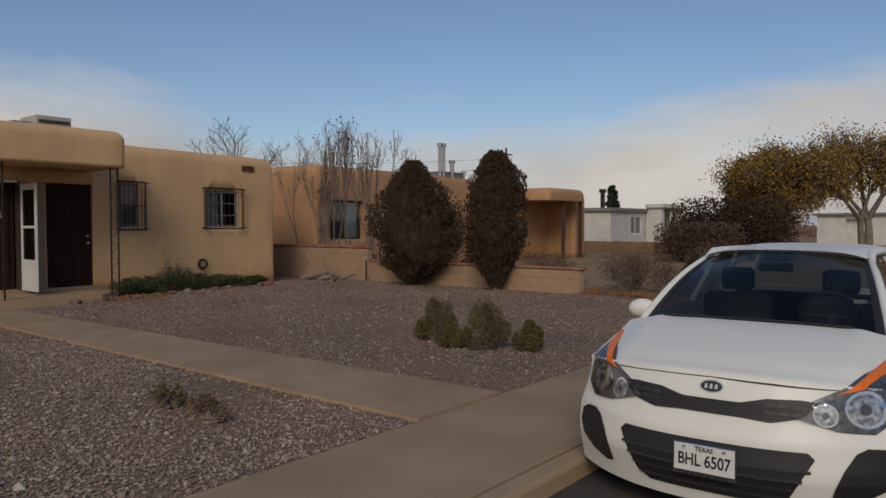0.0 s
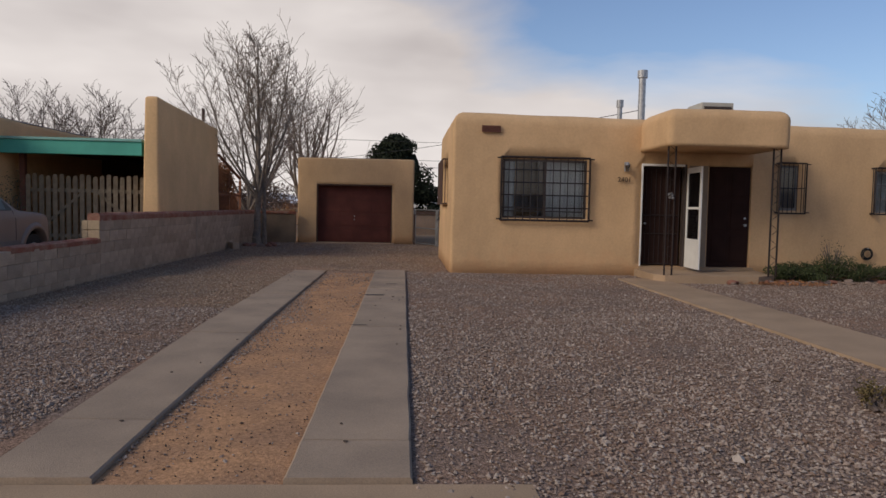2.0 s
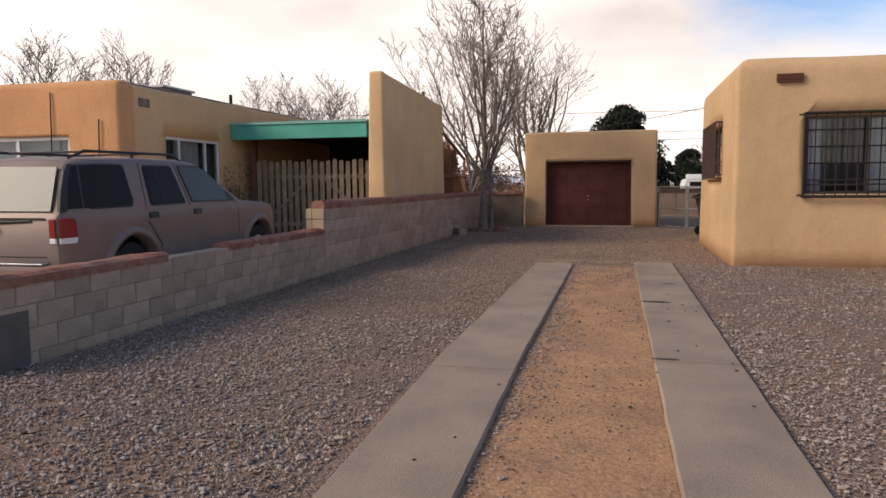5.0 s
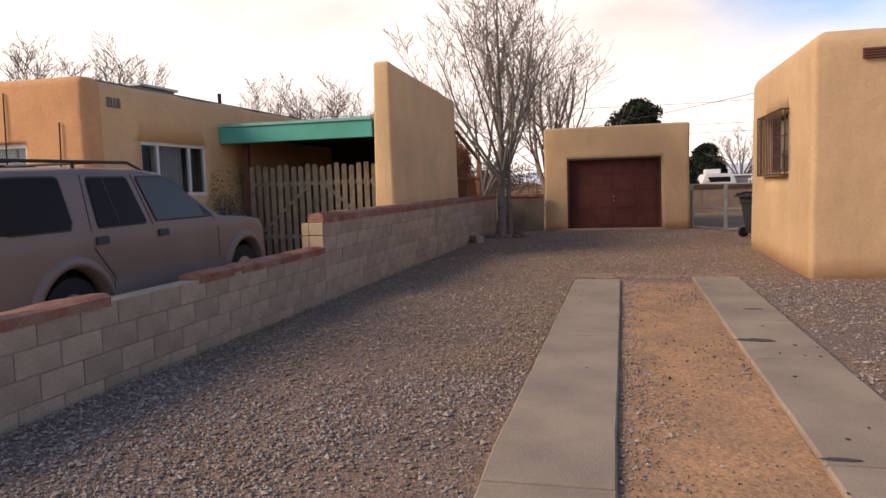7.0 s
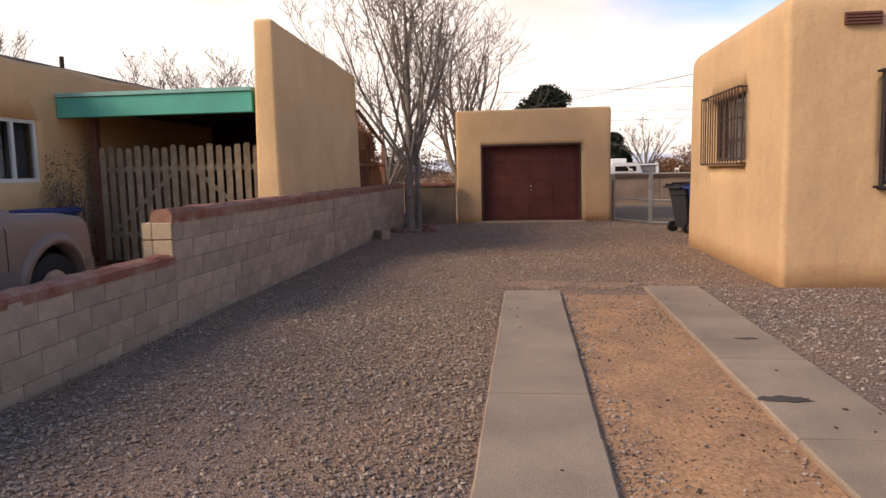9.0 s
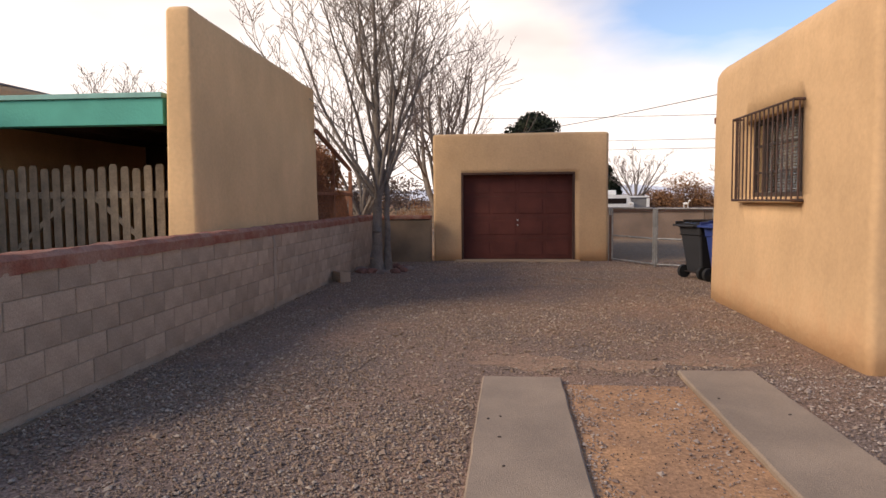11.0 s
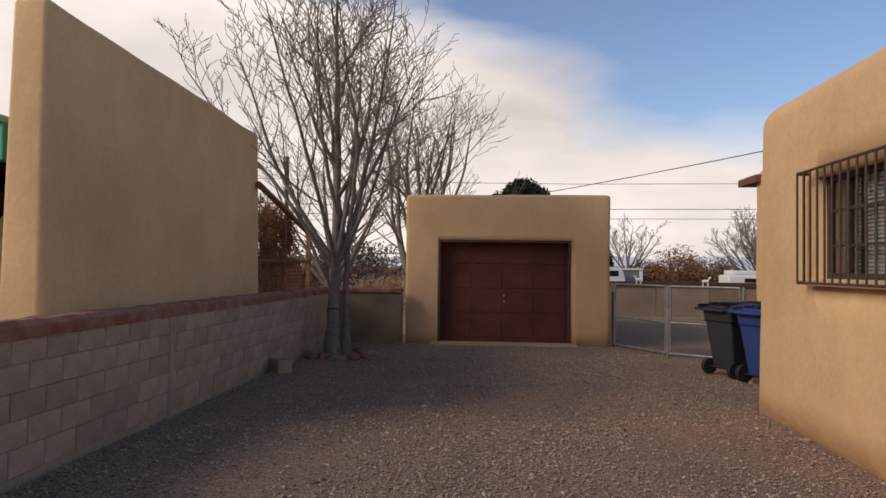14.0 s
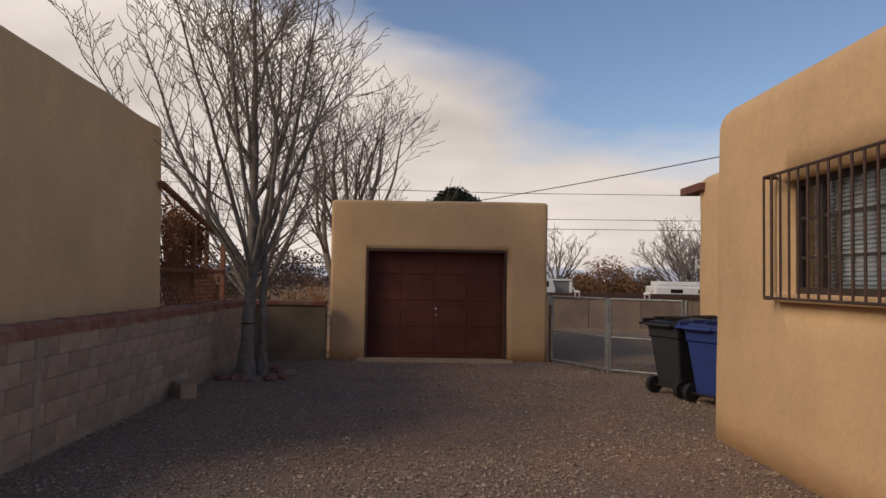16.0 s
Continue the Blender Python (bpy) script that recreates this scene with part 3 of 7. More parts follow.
part("wing_wall", adobe(-24.3, HB + 0.3, 1.95, HN - 0.6, -0.1, 3.28, rc=0.12, rt=0.2, seed=12.0), STUCCO, house, "rear wing wall of tan stucco", smooth=True)
part("eave_spout", prism([(-24.85, 1.86), (-24.0, 1.86), (-24.0, 2.1), (-24.8, 2.15)], 3.02, 3.14), REDDISH, house, "dark red sheet-metal eave spout")

# garage door
GARD = [o for o in garage.children if o.name.startswith("door")][0]
for r in range(4):
    z0 = 0.02 + r * 0.515
    part("section_joint", boxm(GX - 0.199, GX - 0.194, -3.5, -0.86, z0, z0 + 0.006), BROWNWOOD, GARD)
    for c in range(4):
        y = -3.44 + c * 0.655
        part("door_panel", boxm(GX - 0.199, GX - 0.190, y, y + 0.56, z0 + 0.09, z0 + 0.43, 0.006), GARDOOR, GARD)
part("handle", tubem((GX - 0.2, -2.18, 0.98), (GX - 0.14, -2.18, 0.98), 0.02), GALV, GARD)
part("lock", tubem((GX - 0.2, -2.18, 0.86), (GX - 0.15, -2.18, 0.86), 0.018), GALV, GARD)
part("door_trim", boxm(GX - 0.19, GX + 0.012, -3.56, -3.515, -0.05, 2.15), BROWNWOOD, garage)
part("door_trim", boxm(GX - 0.19, GX + 0.012, -0.845, -0.8, -0.05, 2.15), BROWNWOOD, garage)
part("door_trim", boxm(GX - 0.19, GX + 0.014, -3.515, -0.845, 2.1, 2.15), BROWNWOOD, garage)
tagged(part("garage_sill", boxm(GX - 0.1, GX + 0.45, -3.7, -0.7, -0.1, 0.02, 0.01), CONCRETE), "worn concrete sill before the garage door", kind="structure")

# ---- boundary walls ----
def branchy(name_list, seed, base, height, r0, levels=5, spread=0.5, stems=1, up=0.35, bark=None, twig=None, first=0.28, kids=(3, 4), label="", category="tree", name="bare_tree", shrink=0.68, lean=(0, 0), stem_spread=0.25, min_r=0.006, leaf=None, leaf_n=0, leaf_size=0.04, twig_r=0.004, kind="", side_p=0.45, jitter=0.10, leaf_spread=0.12):
    """A bare tree: stems that fork into limbs, branches and twigs. Two parts: trunk and twigs."""
    rng = random.Random(seed)
    t = thing(name, base, label, category, kind=kind)
    V, Fc, V2, F2, tips = [], [], [], [], []

    def seg(p, q, ra, rb, n, thick):
        vv, ff = (V, Fc) if thick else (V2, F2)
        d = (q - p).normalized()
        a = d.orthogonal().normalized()
        b = d.cross(a)
        s = len(vv)
        for c, r in ((p, ra), (q, rb)):
            for k in range(n):
                w = 2 * math.pi * k / n
                vv.append(tuple(c + (a * math.cos(w) + b * math.sin(w)) * r))
        for k in range(n):
            ff.append((s + k, s + (k + 1) % n, s + n + (k + 1) % n, s + n + k))

    def grow(p, d, length, r, lvl):
        pieces = 4 if lvl <= 1 else 3
        q = p
        for k in range(pieces):
            d = (d + Vector((rng.uniform(-1, 1), rng.uniform(-1, 1), rng.uniform(-0.5, 1) * 1)) * jitter + Vector((0, 0, up * 0.12))).normalized()
            nq = q + d * length / pieces
            ra, rb = r * (1 - 0.35 * k / pieces), r * (1 - 0.35 * (k + 1) / pieces)
            if lvl <= 2:
                seg(q, nq, ra, rb, 7 if lvl < 2 else 5, True)
            else:
                seg(q, nq, max(ra, twig_r), max(rb, twig_r * 0.8), 3, False)
            if lvl >= 2 and k < pieces and lvl < levels:
                if rng.random() < side_p:
                    side = Vector((rng.uniform(-1, 1), rng.uniform(-1, 1), rng.uniform(-0.2, 0.8))).normalized()
                    grow(nq, (d + side * spread * 1.3).normalized(), length * shrink * rng.uniform(0.5, 0.9), max(rb * 0.5, min_r * 0.6), lvl + 1)
            q = nq
        if lvl >= levels:
            tips.append(q)
            return
        n = rng.randint(*kids)
        w0 = rng.uniform(0, 6.28)
        for k in range(n):
            w = w0 + 6.283 * k / n + rng.uniform(-0.5, 0.5)
            a = d.orthogonal().normalized()
            b = d.cross(a)
            s = spread * rng.uniform(0.55, 1.15) * (0.35 if k == 0 else 1)
            nd = (d + (a * math.cos(w) + b * math.sin(w)) * s + Vector((0, 0, up * 0.3))).normalized()
            grow(q, nd, length * shrink * rng.uniform(0.8, 1.2), r * 0.62 * rng.uniform(0.8, 1.1), lvl + 1)

    for s in range(stems):
        a = rng.uniform(0, 6.28)
        off = Vector((math.cos(a), math.sin(a), 0)) * (0.0 if stems == 1 else stem_spread * (0.5 + rng.random()))
        d = Vector((lean[0], lean[1], 1)) + off * (0.25 if stems < 3 else 0.8)
        grow(off * 0.6, d.normalized(), height * first * rng.uniform(0.9, 1.1), r0 * rng.uniform(0.75, 1.0), 0)
        me = bpy.data.meshes.new("trunk")
        me.from_pydata(V, [], Fc)
        part("trunk" if stems == 1 else "stem", me, bark or BARK, t, smooth=True)
        V, Fc = [], []
    me = bpy.data.meshes.new("crown")
    me.from_pydata(V2, [], F2)
    part("crown", me, twig or TWIG, t)
    if leaf:
        lv, lf = [], []
        for _ in range(leaf_n):
            c = rng.choice(tips) + Vector([rng.gauss(0, leaf_spread) for _ in range(3)])
            a = Vector([rng.gauss(0, 1) for _ in range(3)]).normalized() * leaf_size * rng.uniform(0.6, 1.3)
            b = a.cross(Vector([rng.gauss(0, 1) for _ in range(3)])).normalized() * leaf_size * 0.6
            s = len(lv)
            lv += [tuple(c - a), tuple(c + b), tuple(c + a), tuple(c - b)]
            lf.append((s, s + 1, s + 2, s + 3))
        me = bpy.data.meshes.new("leaves")
        me.from_pydata(lv, [], lf)
        part("foliage", me, leaf, t)
    return t


def vase_tree(seed, base, height, fork, r0, limbs, reach, label, limb_mat=None, twig_mat=None, twig_r=0.006, dense=1.0, second=True, name="bare_tree", leader=False):
    """A bare tree whose limbs rise from one fork, curve upwards and carry side branches with short twigs."""
    rng = random.Random(seed)
    t = thing(name, base, label, "tree")
    A, AF, B, BF = [], [], [], []

    def seg(p, q, ra, rb, n, vv, ff):
        d = (q - p).normalized()
        a = d.orthogonal().normalized()
        b = d.cross(a)
        s = len(vv)
        for c, r in ((p, ra), (q, rb)):
            for k in range(n):
                w = 2 * math.pi * k / n
                vv.append(tuple(c + (a * math.cos(w) + b * math.sin(w)) * r))
        for k in range(n):
            ff.append((s + k, s + (k + 1) % n, s + n + (k + 1) % n, s + n + k))

    def shoot(p, d, length, r, n, lvl):
        """One shoot of n pieces that bends up, with smaller shoots on alternate sides."""
        flip = rng.choice((-1, 1))
        for k in range(n):
            f = k / n
            d = (d + Vector((rng.gauss(0, 0.07), rng.gauss(0, 0.07), 0.042 if lvl < 2 else 0.09))).normalized()
            q = p + d * length / n
            ra, rb = r * (1 - 0.8 * f), r * (1 - 0.8 * (f + 1 / n))
            if lvl == 0:
                seg(p, q, max(ra, 0.01), max(rb, 0.009), 6, A, AF)
            else:
                seg(p, q, max(ra, twig_r), max(rb, twig_r * 0.7), 4 if lvl == 1 else 3, B, BF)
            if lvl < 3 and f > (0.16 if lvl == 0 else 0.12) and rng.random() < dense * (0.92 if lvl < 1 else 0.84 if lvl < 2 else 0.6):
                flip = -flip
                side = d.cross(Vector((rng.gauss(0, 0.5), rng.gauss(0, 0.5), 1))).normalized() * flip
                nd = (d * 1.0 + side * rng.uniform(0.65, 1.15)).normalized()
                left = 1 - f
                ln = (length * 0.42 * (0.45 + 0.75 * left) if lvl == 0 else length * 0.42 if lvl == 1 else 0.22) * rng.uniform(0.7, 1.2)
                shoot(q, nd, ln, rb * 0.55, (7, 5, 3)[lvl], lvl + 1)
            p = q
        return p

    def stem(off, h, r):
        p = Vector((off[0], off[1], 0))
        pts = [p]
        for k in range(6):
            pts.append(p + Vector((rng.gauss(0, 0.015), rng.gauss(0, 0.015), h * (k + 1) / 6)))
        for k, (a, b) in enumerate(zip(pts, pts[1:])):
            flare = 1 + 0.35 * max(0, 1 - k / 2)
            seg(a, b, r * flare * (1 - 0.05 * k), r * (1 + 0.35 * max(0, 1 - (k + 1) / 2)) * (1 - 0.05 * (k + 1)), 12, A, AF)
        return pts[-1]

    top = stem((0, 0), fork, r0)
    if leader:
        p, d, n = top, Vector((0.02, 0.03, 1)).normalized(), 18
        rise = (height - fork) * 0.95
        lead = r0 * (0.62 if limbs else 0.92)
        for k in range(n):
            f = k / n
            d = (d + Vector((rng.gauss(0, 0.03), rng.gauss(0, 0.03), 0.05))).normalized()
            q = p + d * rise / n
            rr = lead * (1 - f) ** 0.8 + 0.009
            seg(p, q, rr, lead * (1 - (k + 1) / n) ** 0.8 + 0.009, 10, A, AF)
            if 0 < k < n - 4 and (k % 2 or not limbs):
                a = k * 2.4 + rng.uniform(-0.3, 0.3)
                tilt = rng.uniform(0.75, 1.15) * reach
                shoot(q, Vector((math.cos(a) * tilt, math.sin(a) * tilt, 1)).normalized(), (height - q.z) * rng.uniform(0.55, 0.72) + 0.25, min(rr * 0.62, 0.05), 14 if f < 0.6 else 10, 0)
            p = q
    for k in range(limbs):
        a = 2 * math.pi * k / limbs + rng.uniform(-0.3, 0.3)
        tilt = (0.08 if k % 4 == 0 and not leader else rng.uniform(0.55, 0.95)) * reach
        d = Vector((math.cos(a) * tilt, math.sin(a) * tilt, 1)).normalized()
        shoot(top - Vector((0, 0, rng.uniform(0, 0.25))), d, (height - fork) * rng.uniform(0.85, 1.02) * (1.0 if tilt < 0.2 else 0.88 if leader else 0.98), r0 * (rng.uniform(0.32, 0.46) if leader else rng.uniform(0.42, 0.6)), 14, 0)
    if second:
        top = stem((-0.14, 0.2), fork * 1.1, r0 * 0.6)
        for k in range(3):
            a = rng.uniform(-1.5, 1.5)
            shoot(top, Vector((math.cos(a) * 0.35 * reach, math.sin(a) * 0.5 * reach, 1)).normalized(), (height - fork) * 0.85, r0 * 0.38, 13, 0)
    me = bpy.data.meshes.new("trunk")
    me.from_pydata(A, [], AF)
    part("trunk", me, limb_mat or BARK, t, smooth=True)
    me = bpy.data.meshes.new("crown")
    me.from_pydata(B, [], BF)
    part("crown", me, twig_mat or TWIG, t)
    return t


vase_tree(6, (-24.5, -5.2, -0.03), 6.95, 1.7, 0.12, 7, 0.84, "bare grey-barked tree with upcurved limbs by the block wall", twig_r=0.0075, leader=True, second=True)


# block walls: a mortar core with separate blocks, laid later
block_wall = thing("block_wall", (0, 0, 0), "low grey concrete block wall with a flaking red painted cap", "wall")
LOW_X0, STEP_X, HIGH_X1 = -7.06, -13.42, -26.62
part("mortar", boxm(STEP_X, LOW_X0 - 0.01, -5.885, -5.712, -0.1, 0.635), MORTAR, block_wall)
part("mortar", boxm(HIGH_X1, STEP_X, -5.885, -5.712, -0.1, 1.03), MORTAR, block_wall)
part("pier", boxm(LOW_X0 - 0.18, LOW_X0, -6.12, -5.89, -0.1, 0.70, 0.01), BLOCK, block_wall)
YELBLOCK = mat("yellowish_block", (0.52, 0.385, 0.24), 0.95, var=0.2, bump=0.3, bscale=90, fine=0.1)
for z0, z1 in ((0.42, 0.655), (0.665, 0.845), (0.855, 1.015)):
    part("end_block", boxm(STEP_X - 0.28, STEP_X + 0.03, -6.0, -5.902, z0, z1, 0.006), YELBLOCK, block_wall, "yellowish block at the end of the high wall")
    part("end_block", boxm(STEP_X + 0.004, STEP_X + 0.03, -5.899, -5.70, z0, z1, 0.006), YELBLOCK, block_wall, "yellowish block at the end of the high wall")
part("joint_post", boxm(-19.33, -19.24, -5.9, -5.688, -0.1, 1.03, 0.008), MORTAR, block_wall, "narrow mortared joint between two stretches of wall")
part("pier_cap", boxm(LOW_X0 - 0.19, LOW_X0 + 0.012, -6.13, -5.93, 0.702, 0.775, 0.015, 2), REDCAP, block_wall)
part("patch", boxm(-7.55, LOW_X0 - 0.02, -5.70, -5.689, -0.02, 0.42), mat("dark_grey_cement", (0.13, 0.115, 0.10), 0.9, var=0.2), block_wall, "dark grey cement patch on the blocks")


def cap(x0, x1, z, h=0.045, seed=1, w=0.11, y=-5.8):
    """A lumpy mortar cap along a wall."""
    rng = random.Random(seed)
    bm = bmesh.new()
    n = int(abs(x1 - x0) / 0.12)
    rows = []
    for k in range(n + 1):
        x = x0 + (x1 - x0) * k / n
        e = rng.uniform(-0.008, 0.01)
        row = [(-w + e, -0.03), (-w + e, h * 0.7), (-w * 0.6, h + e), (w * 0.6, h - e), (w + e, h * 0.6), (w + e * 1.5, -0.035 + e)]
        rows.append([bm.verts.new((x, y + a, z + b)) for a, b in row])
    for a, b in zip(rows, rows[1:]):
        for j in range(5):
            bm.faces.new((a[j], b[j], b[j + 1], a[j + 1]))
    bm.faces.new(rows[0]), bm.faces.new(rows[-1][::-1])
    bmesh.ops.recalc_face_normals(bm, faces=bm.faces)
    return part("cap", bm, REDCAP, block_wall, "lumpy faded red cap")


cap(LOW_X0, -9.37, 0.65, 0.06, 2)
cap(-10.55, STEP_X, 0.65, 0.06, 3)
cap(STEP_X + 0.02, HIGH_X1, 1.045, 0.10, 4)
back_wall = thing("back_wall", (0, 0, 0), "low tan stuccoed back wall with a red cap beside the garage", "wall")
part("wall", boxm(-26.85, -26.65, -5.69, -4.27, -0.1, 1.02, 0.02, 1), mat("tan_wall_paint", (0.27, 0.19, 0.12), 0.95, var=0.3, scale=2, bump=0.4), back_wall)
part("cap", boxm(-26.88, -26.62, -5.69, -4.27, 1.023, 1.12, 0.015, 1), REDCAP, back_wall)

# chain-link gate from the garage to the rear wing
WIREMAT = mat("dull_wire", (0.16, 0.15, 0.14), 0.7, metal=0.3)
GATE = mat("grey_pipe", (0.27, 0.265, 0.255), 0.6, metal=0.5, var=0.35, scale=9)


def chain_leaf(a, b, z0, z1, label):
    a, b = Vector((*a, 0)), Vector((*b, 0))
    g = thing("chain_link_gate", a, label, "gate", "gate leaves")
    L = (b - a).length
    g.rotation_euler = (0, 0, math.atan2(b.y - a.y, b.x - a.x))
    bm = bmesh.new()
    for u in (0, L):
        tube(bm, (u, 0, z0), (u, 0, z1), 0.022, n=8)
    for z in (z0, (z0 + z1) / 2 - 0.05, z1):
        tube(bm, (0, 0, z), (L, 0, z), 0.02, n=8)
    part("pipe_frame", bm, GATE, g)
    wm = bmesh.new()
    H = z1 - z0
    k = -H
    while k < L:
        for s in (1, -1):
            u0, u1 = (k, k + H) if s == 1 else (k + H, k)
            za, zb = z0, z1
            p, q = [u0, za], [u1, zb]
            for e, o in ((p, q), (q, p)):
                if e[0] < 0:
                    f = (0 - e[0]) / (o[0] - e[0]); e[1] += (o[1] - e[1]) * f; e[0] = 0
                if e[0] > L:
                    f = (L - e[0]) / (o[0] - e[0]); e[1] += (o[1] - e[1]) * f; e[0] = L
            if abs(p[0] - q[0]) > 0.02:
                tube(wm, (p[0], 0.004 * s, p[1]), (q[0], 0.004 * s, q[1]), 0.0014, n=3, cap=False)
        k += 0.075
    part("wire_mesh", wm, WIREMAT, g)
    return g


chain_leaf((-26.86, 0.08), (-25.43, 0.77), 0.05, 1.27, "grey pipe and chain-link gate leaf beside the garage")
chain_leaf((-25.35, 0.83), (-24.62, 1.82), 0.05, 1.27, "grey pipe and chain-link gate leaf behind the waste bins")
for p in ((-26.92, 0.03), (-25.39, 0.80), (-24.58, 1.87)):
    gp = thing("fence_post", (*p, -0.05), "round grey steel gate post with a domed cap", "post", "gate posts")
    part("pipe", tubem((0, 0, 0), (0, 0, 1.3), 0.028), GATE, gp)
    part("cap", tubem((0, 0, 1.3), (0, 0, 1.34), 0.034, 0.012), GATE, gp)
wood_post = thing("wooden_post", (-26.88, -0.02, -0.05), "weathered square wooden post on the garage corner", "post")
part("timber", boxm(-0.02, 0.03, 0.03, 0.09, 0, 1.15), BROWNWOOD, wood_post)

# waste bins
BINGREY = mat("dark_grey_plastic", (0.026, 0.027, 0.03), 0.55, var=0.15, bump=0.05)
BINBLUE = mat("blue_plastic", (0.022, 0.045, 0.18), 0.55, var=0.15, bump=0.05)
BINLID = mat("black_lid_plastic", (0.014, 0.014, 0.015), 0.5, var=0.2)
RUBBER = mat("black_rubber", (0.012, 0.012, 0.012), 0.8)


def bin_(loc, rz, m, label, lid_m=None):
    b = thing("waste_bin", loc, label, "waste bin", "waste bins", rz=rz)
    bm = bmesh.new()
    lo = [(-0.2, -0.24), (0.2, -0.24), (0.22, 0.2), (-0.22, 0.2)]
    hi = [(-0.3, -0.33), (0.3, -0.33), (0.3, 0.33), (-0.3, 0.33)]
    lv = []
    for f, pts in ((0.10, lo), (0.13, lo), (0.80, None), (0.82, None), (0.98, None)):
        t = (f - 0.1) / 0.88
        g = 1.0 + (0.03 if f > 0.81 else 0)
        row = [((a[0] + (c[0] - a[0]) * t) * g, (a[1] + (c[1] - a[1]) * t) * g, f) for a, c in zip(lo, hi)]
        lv.append([bm.verts.new(v) for v in row])
    for a, c in zip(lv, lv[1:]):
        for k in range(4):
            bm.faces.new((a[k], a[(k + 1) % 4], c[(k + 1) % 4], c[k]))
    bm.faces.new(lv[0][::-1]), bm.faces.new(lv[-1])
    bmesh.ops.bevel(bm, geom=[e for e in bm.edges if abs(e.verts[0].co.z - e.verts[1].co.z) > 0.1], offset=0.05, segments=3, affect="EDGES", profile=0.5)
    part("tub", bm, m, b, smooth=False)
    lm = bmesh.new()
    rows = []
    for k in range(9):
        y = -0.43 + 0.82 * k / 8
        z = 1.02 + 0.06 * math.sin(math.pi * min(1, (k + 1) / 8.0)) + 0.01
        rows.append([lm.verts.new((x, y, z - (0.025 if abs(x) > 0.3 else 0))) for x in (-0.40, -0.34, -0.1, 0.1, 0.34, 0.40)])
    top = [f for a, c in zip(rows, rows[1:]) for f in [lm.faces.new((a[j], a[j + 1], c[j + 1], c[j])) for j in range(5)]]
    ext = bmesh.ops.extrude_face_region(lm, geom=top)
    for v in [g for g in ext["geom"] if isinstance(g, bmesh.types.BMVert)]:
        v.co.z -= 0.035
    bmesh.ops.recalc_face_normals(lm, faces=lm.faces)
    part("lid", lm, lid_m or m, b)
    part("handle", tubem((-0.24, 0.40, 0.98), (0.24, 0.40, 0.98), 0.018), m, b)
    part("front_bar", boxm(-0.2, 0.2, -0.335, -0.295, 0.72, 0.78, 0.008), m, b)
    part("rim", boxm(-0.325, 0.325, -0.355, 0.335, 0.955, 0.99, 0.01), m, b)
    for q in (-0.36, -0.12, 0.12, 0.36):
        part("lid_rib", boxm(q - 0.012, q + 0.012, -0.40, 0.36, 1.045 if abs(q) < 0.2 else 1.0, 1.095 if abs(q) < 0.2 else 1.06, 0.006), lid_m or m, b)
    for s in (-1, 1):
        w = part("wheel", tubem((s * 0.24, 0.22, 0.12), (s * 0.31, 0.22, 0.12), 0.12, n=20), RUBBER, b)
        part("hub", tubem((s * 0.245, 0.22, 0.12), (s * 0.318, 0.22, 0.12), 0.05, n=12), m, w)
    part("axle", tubem((-0.24, 0.22, 0.12), (0.24, 0.22, 0.12), 0.014), DARKMETAL, b)
    part("front_foot", boxm(-0.2, 0.2, -0.26, -0.2, -0.0, 0.11, 0.01), m, b)
    return b


bin_((-23.07, 1.22, 0), 203, BINGREY, "dark grey wheeled waste bin with a closed lid beside the house", lid_m=BINLID)
bin_((-23.5, 1.95, 0), 196, BINGREY, "dark grey wheeled waste bin standing behind two other bins")
bin_((-22.3, 1.47, 0), 203, BINBLUE, "blue wheeled recycling bin with a closed lid beside the house")

# cinder block and stones at the tree, and a stick
part_cb = thing("cinder_block", (-22.45, -5.5, -0.01), "loose grey hollow cinder block by the wall", "block", rz=35)
bm = bmesh.new()
for a in ((-0.2, 0.2, -0.1, -0.07), (-0.2, 0.2, 0.07, 0.1), (-0.2, -0.17, -0.07, 0.07), (0.17, 0.2, -0.07, 0.07), (-0.015, 0.015, -0.07, 0.07)):
    box(bm, a[0], a[1], a[2], a[3], 0, 0.19)
part("shell", bm, BLOCK, part_cb)


def stone(name, loc, s, seed, m, label="", flat=0.6, parent=None, category="stone", group=""):
    rng = random.Random(seed)
    bm = bmesh.new()
    bmesh.ops.create_icosphere(bm, subdivisions=2, radius=1)
    for v in bm.verts:
        n = noise.noise(v.co * 1.3 + Vector((seed * 3.1, 0, 0)))
        v.co = Vector((v.co.x * s[0], v.co.y * s[1], v.co.z * s[2])) * (1 + 0.45 * n)
    me = bpy.data.meshes.new(name)
    bm.to_mesh(me), bm.free()
    me.materials.append(m)
    ob = new(name, me)
    ob.location, ob.rotation_euler = loc, (0, 0, rng.uniform(0, 6))
    return tagged(ob, label, category, group)


ROCK = mat("brown_grey_rock", (0.26, 0.19, 0.15), 0.95, rgb2=(0.16, 0.12, 0.10), scale=6, bump=0.6, bscale=30, fine=0.2)
REDROCK = mat("red_brown_rock", (0.25, 0.11, 0.075), 0.95, var=0.4, scale=6, bump=0.6, bscale=30, fine=0.2)
rng = random.Random(5)
for k in range(9):
    a = radians(-80 + 30 * k)
    stone("stone", (-24.45 + 0.62 * math.cos(a) * rng.uniform(0.8, 1.2), -5.05 + 0.5 * math.sin(a), 0.02), (rng.uniform(0.09, 0.17), rng.uniform(0.07, 0.12), 0.07), k, REDROCK if k % 3 else ROCK, "rough red-brown stone round the foot of the tree", group="stones round the tree")
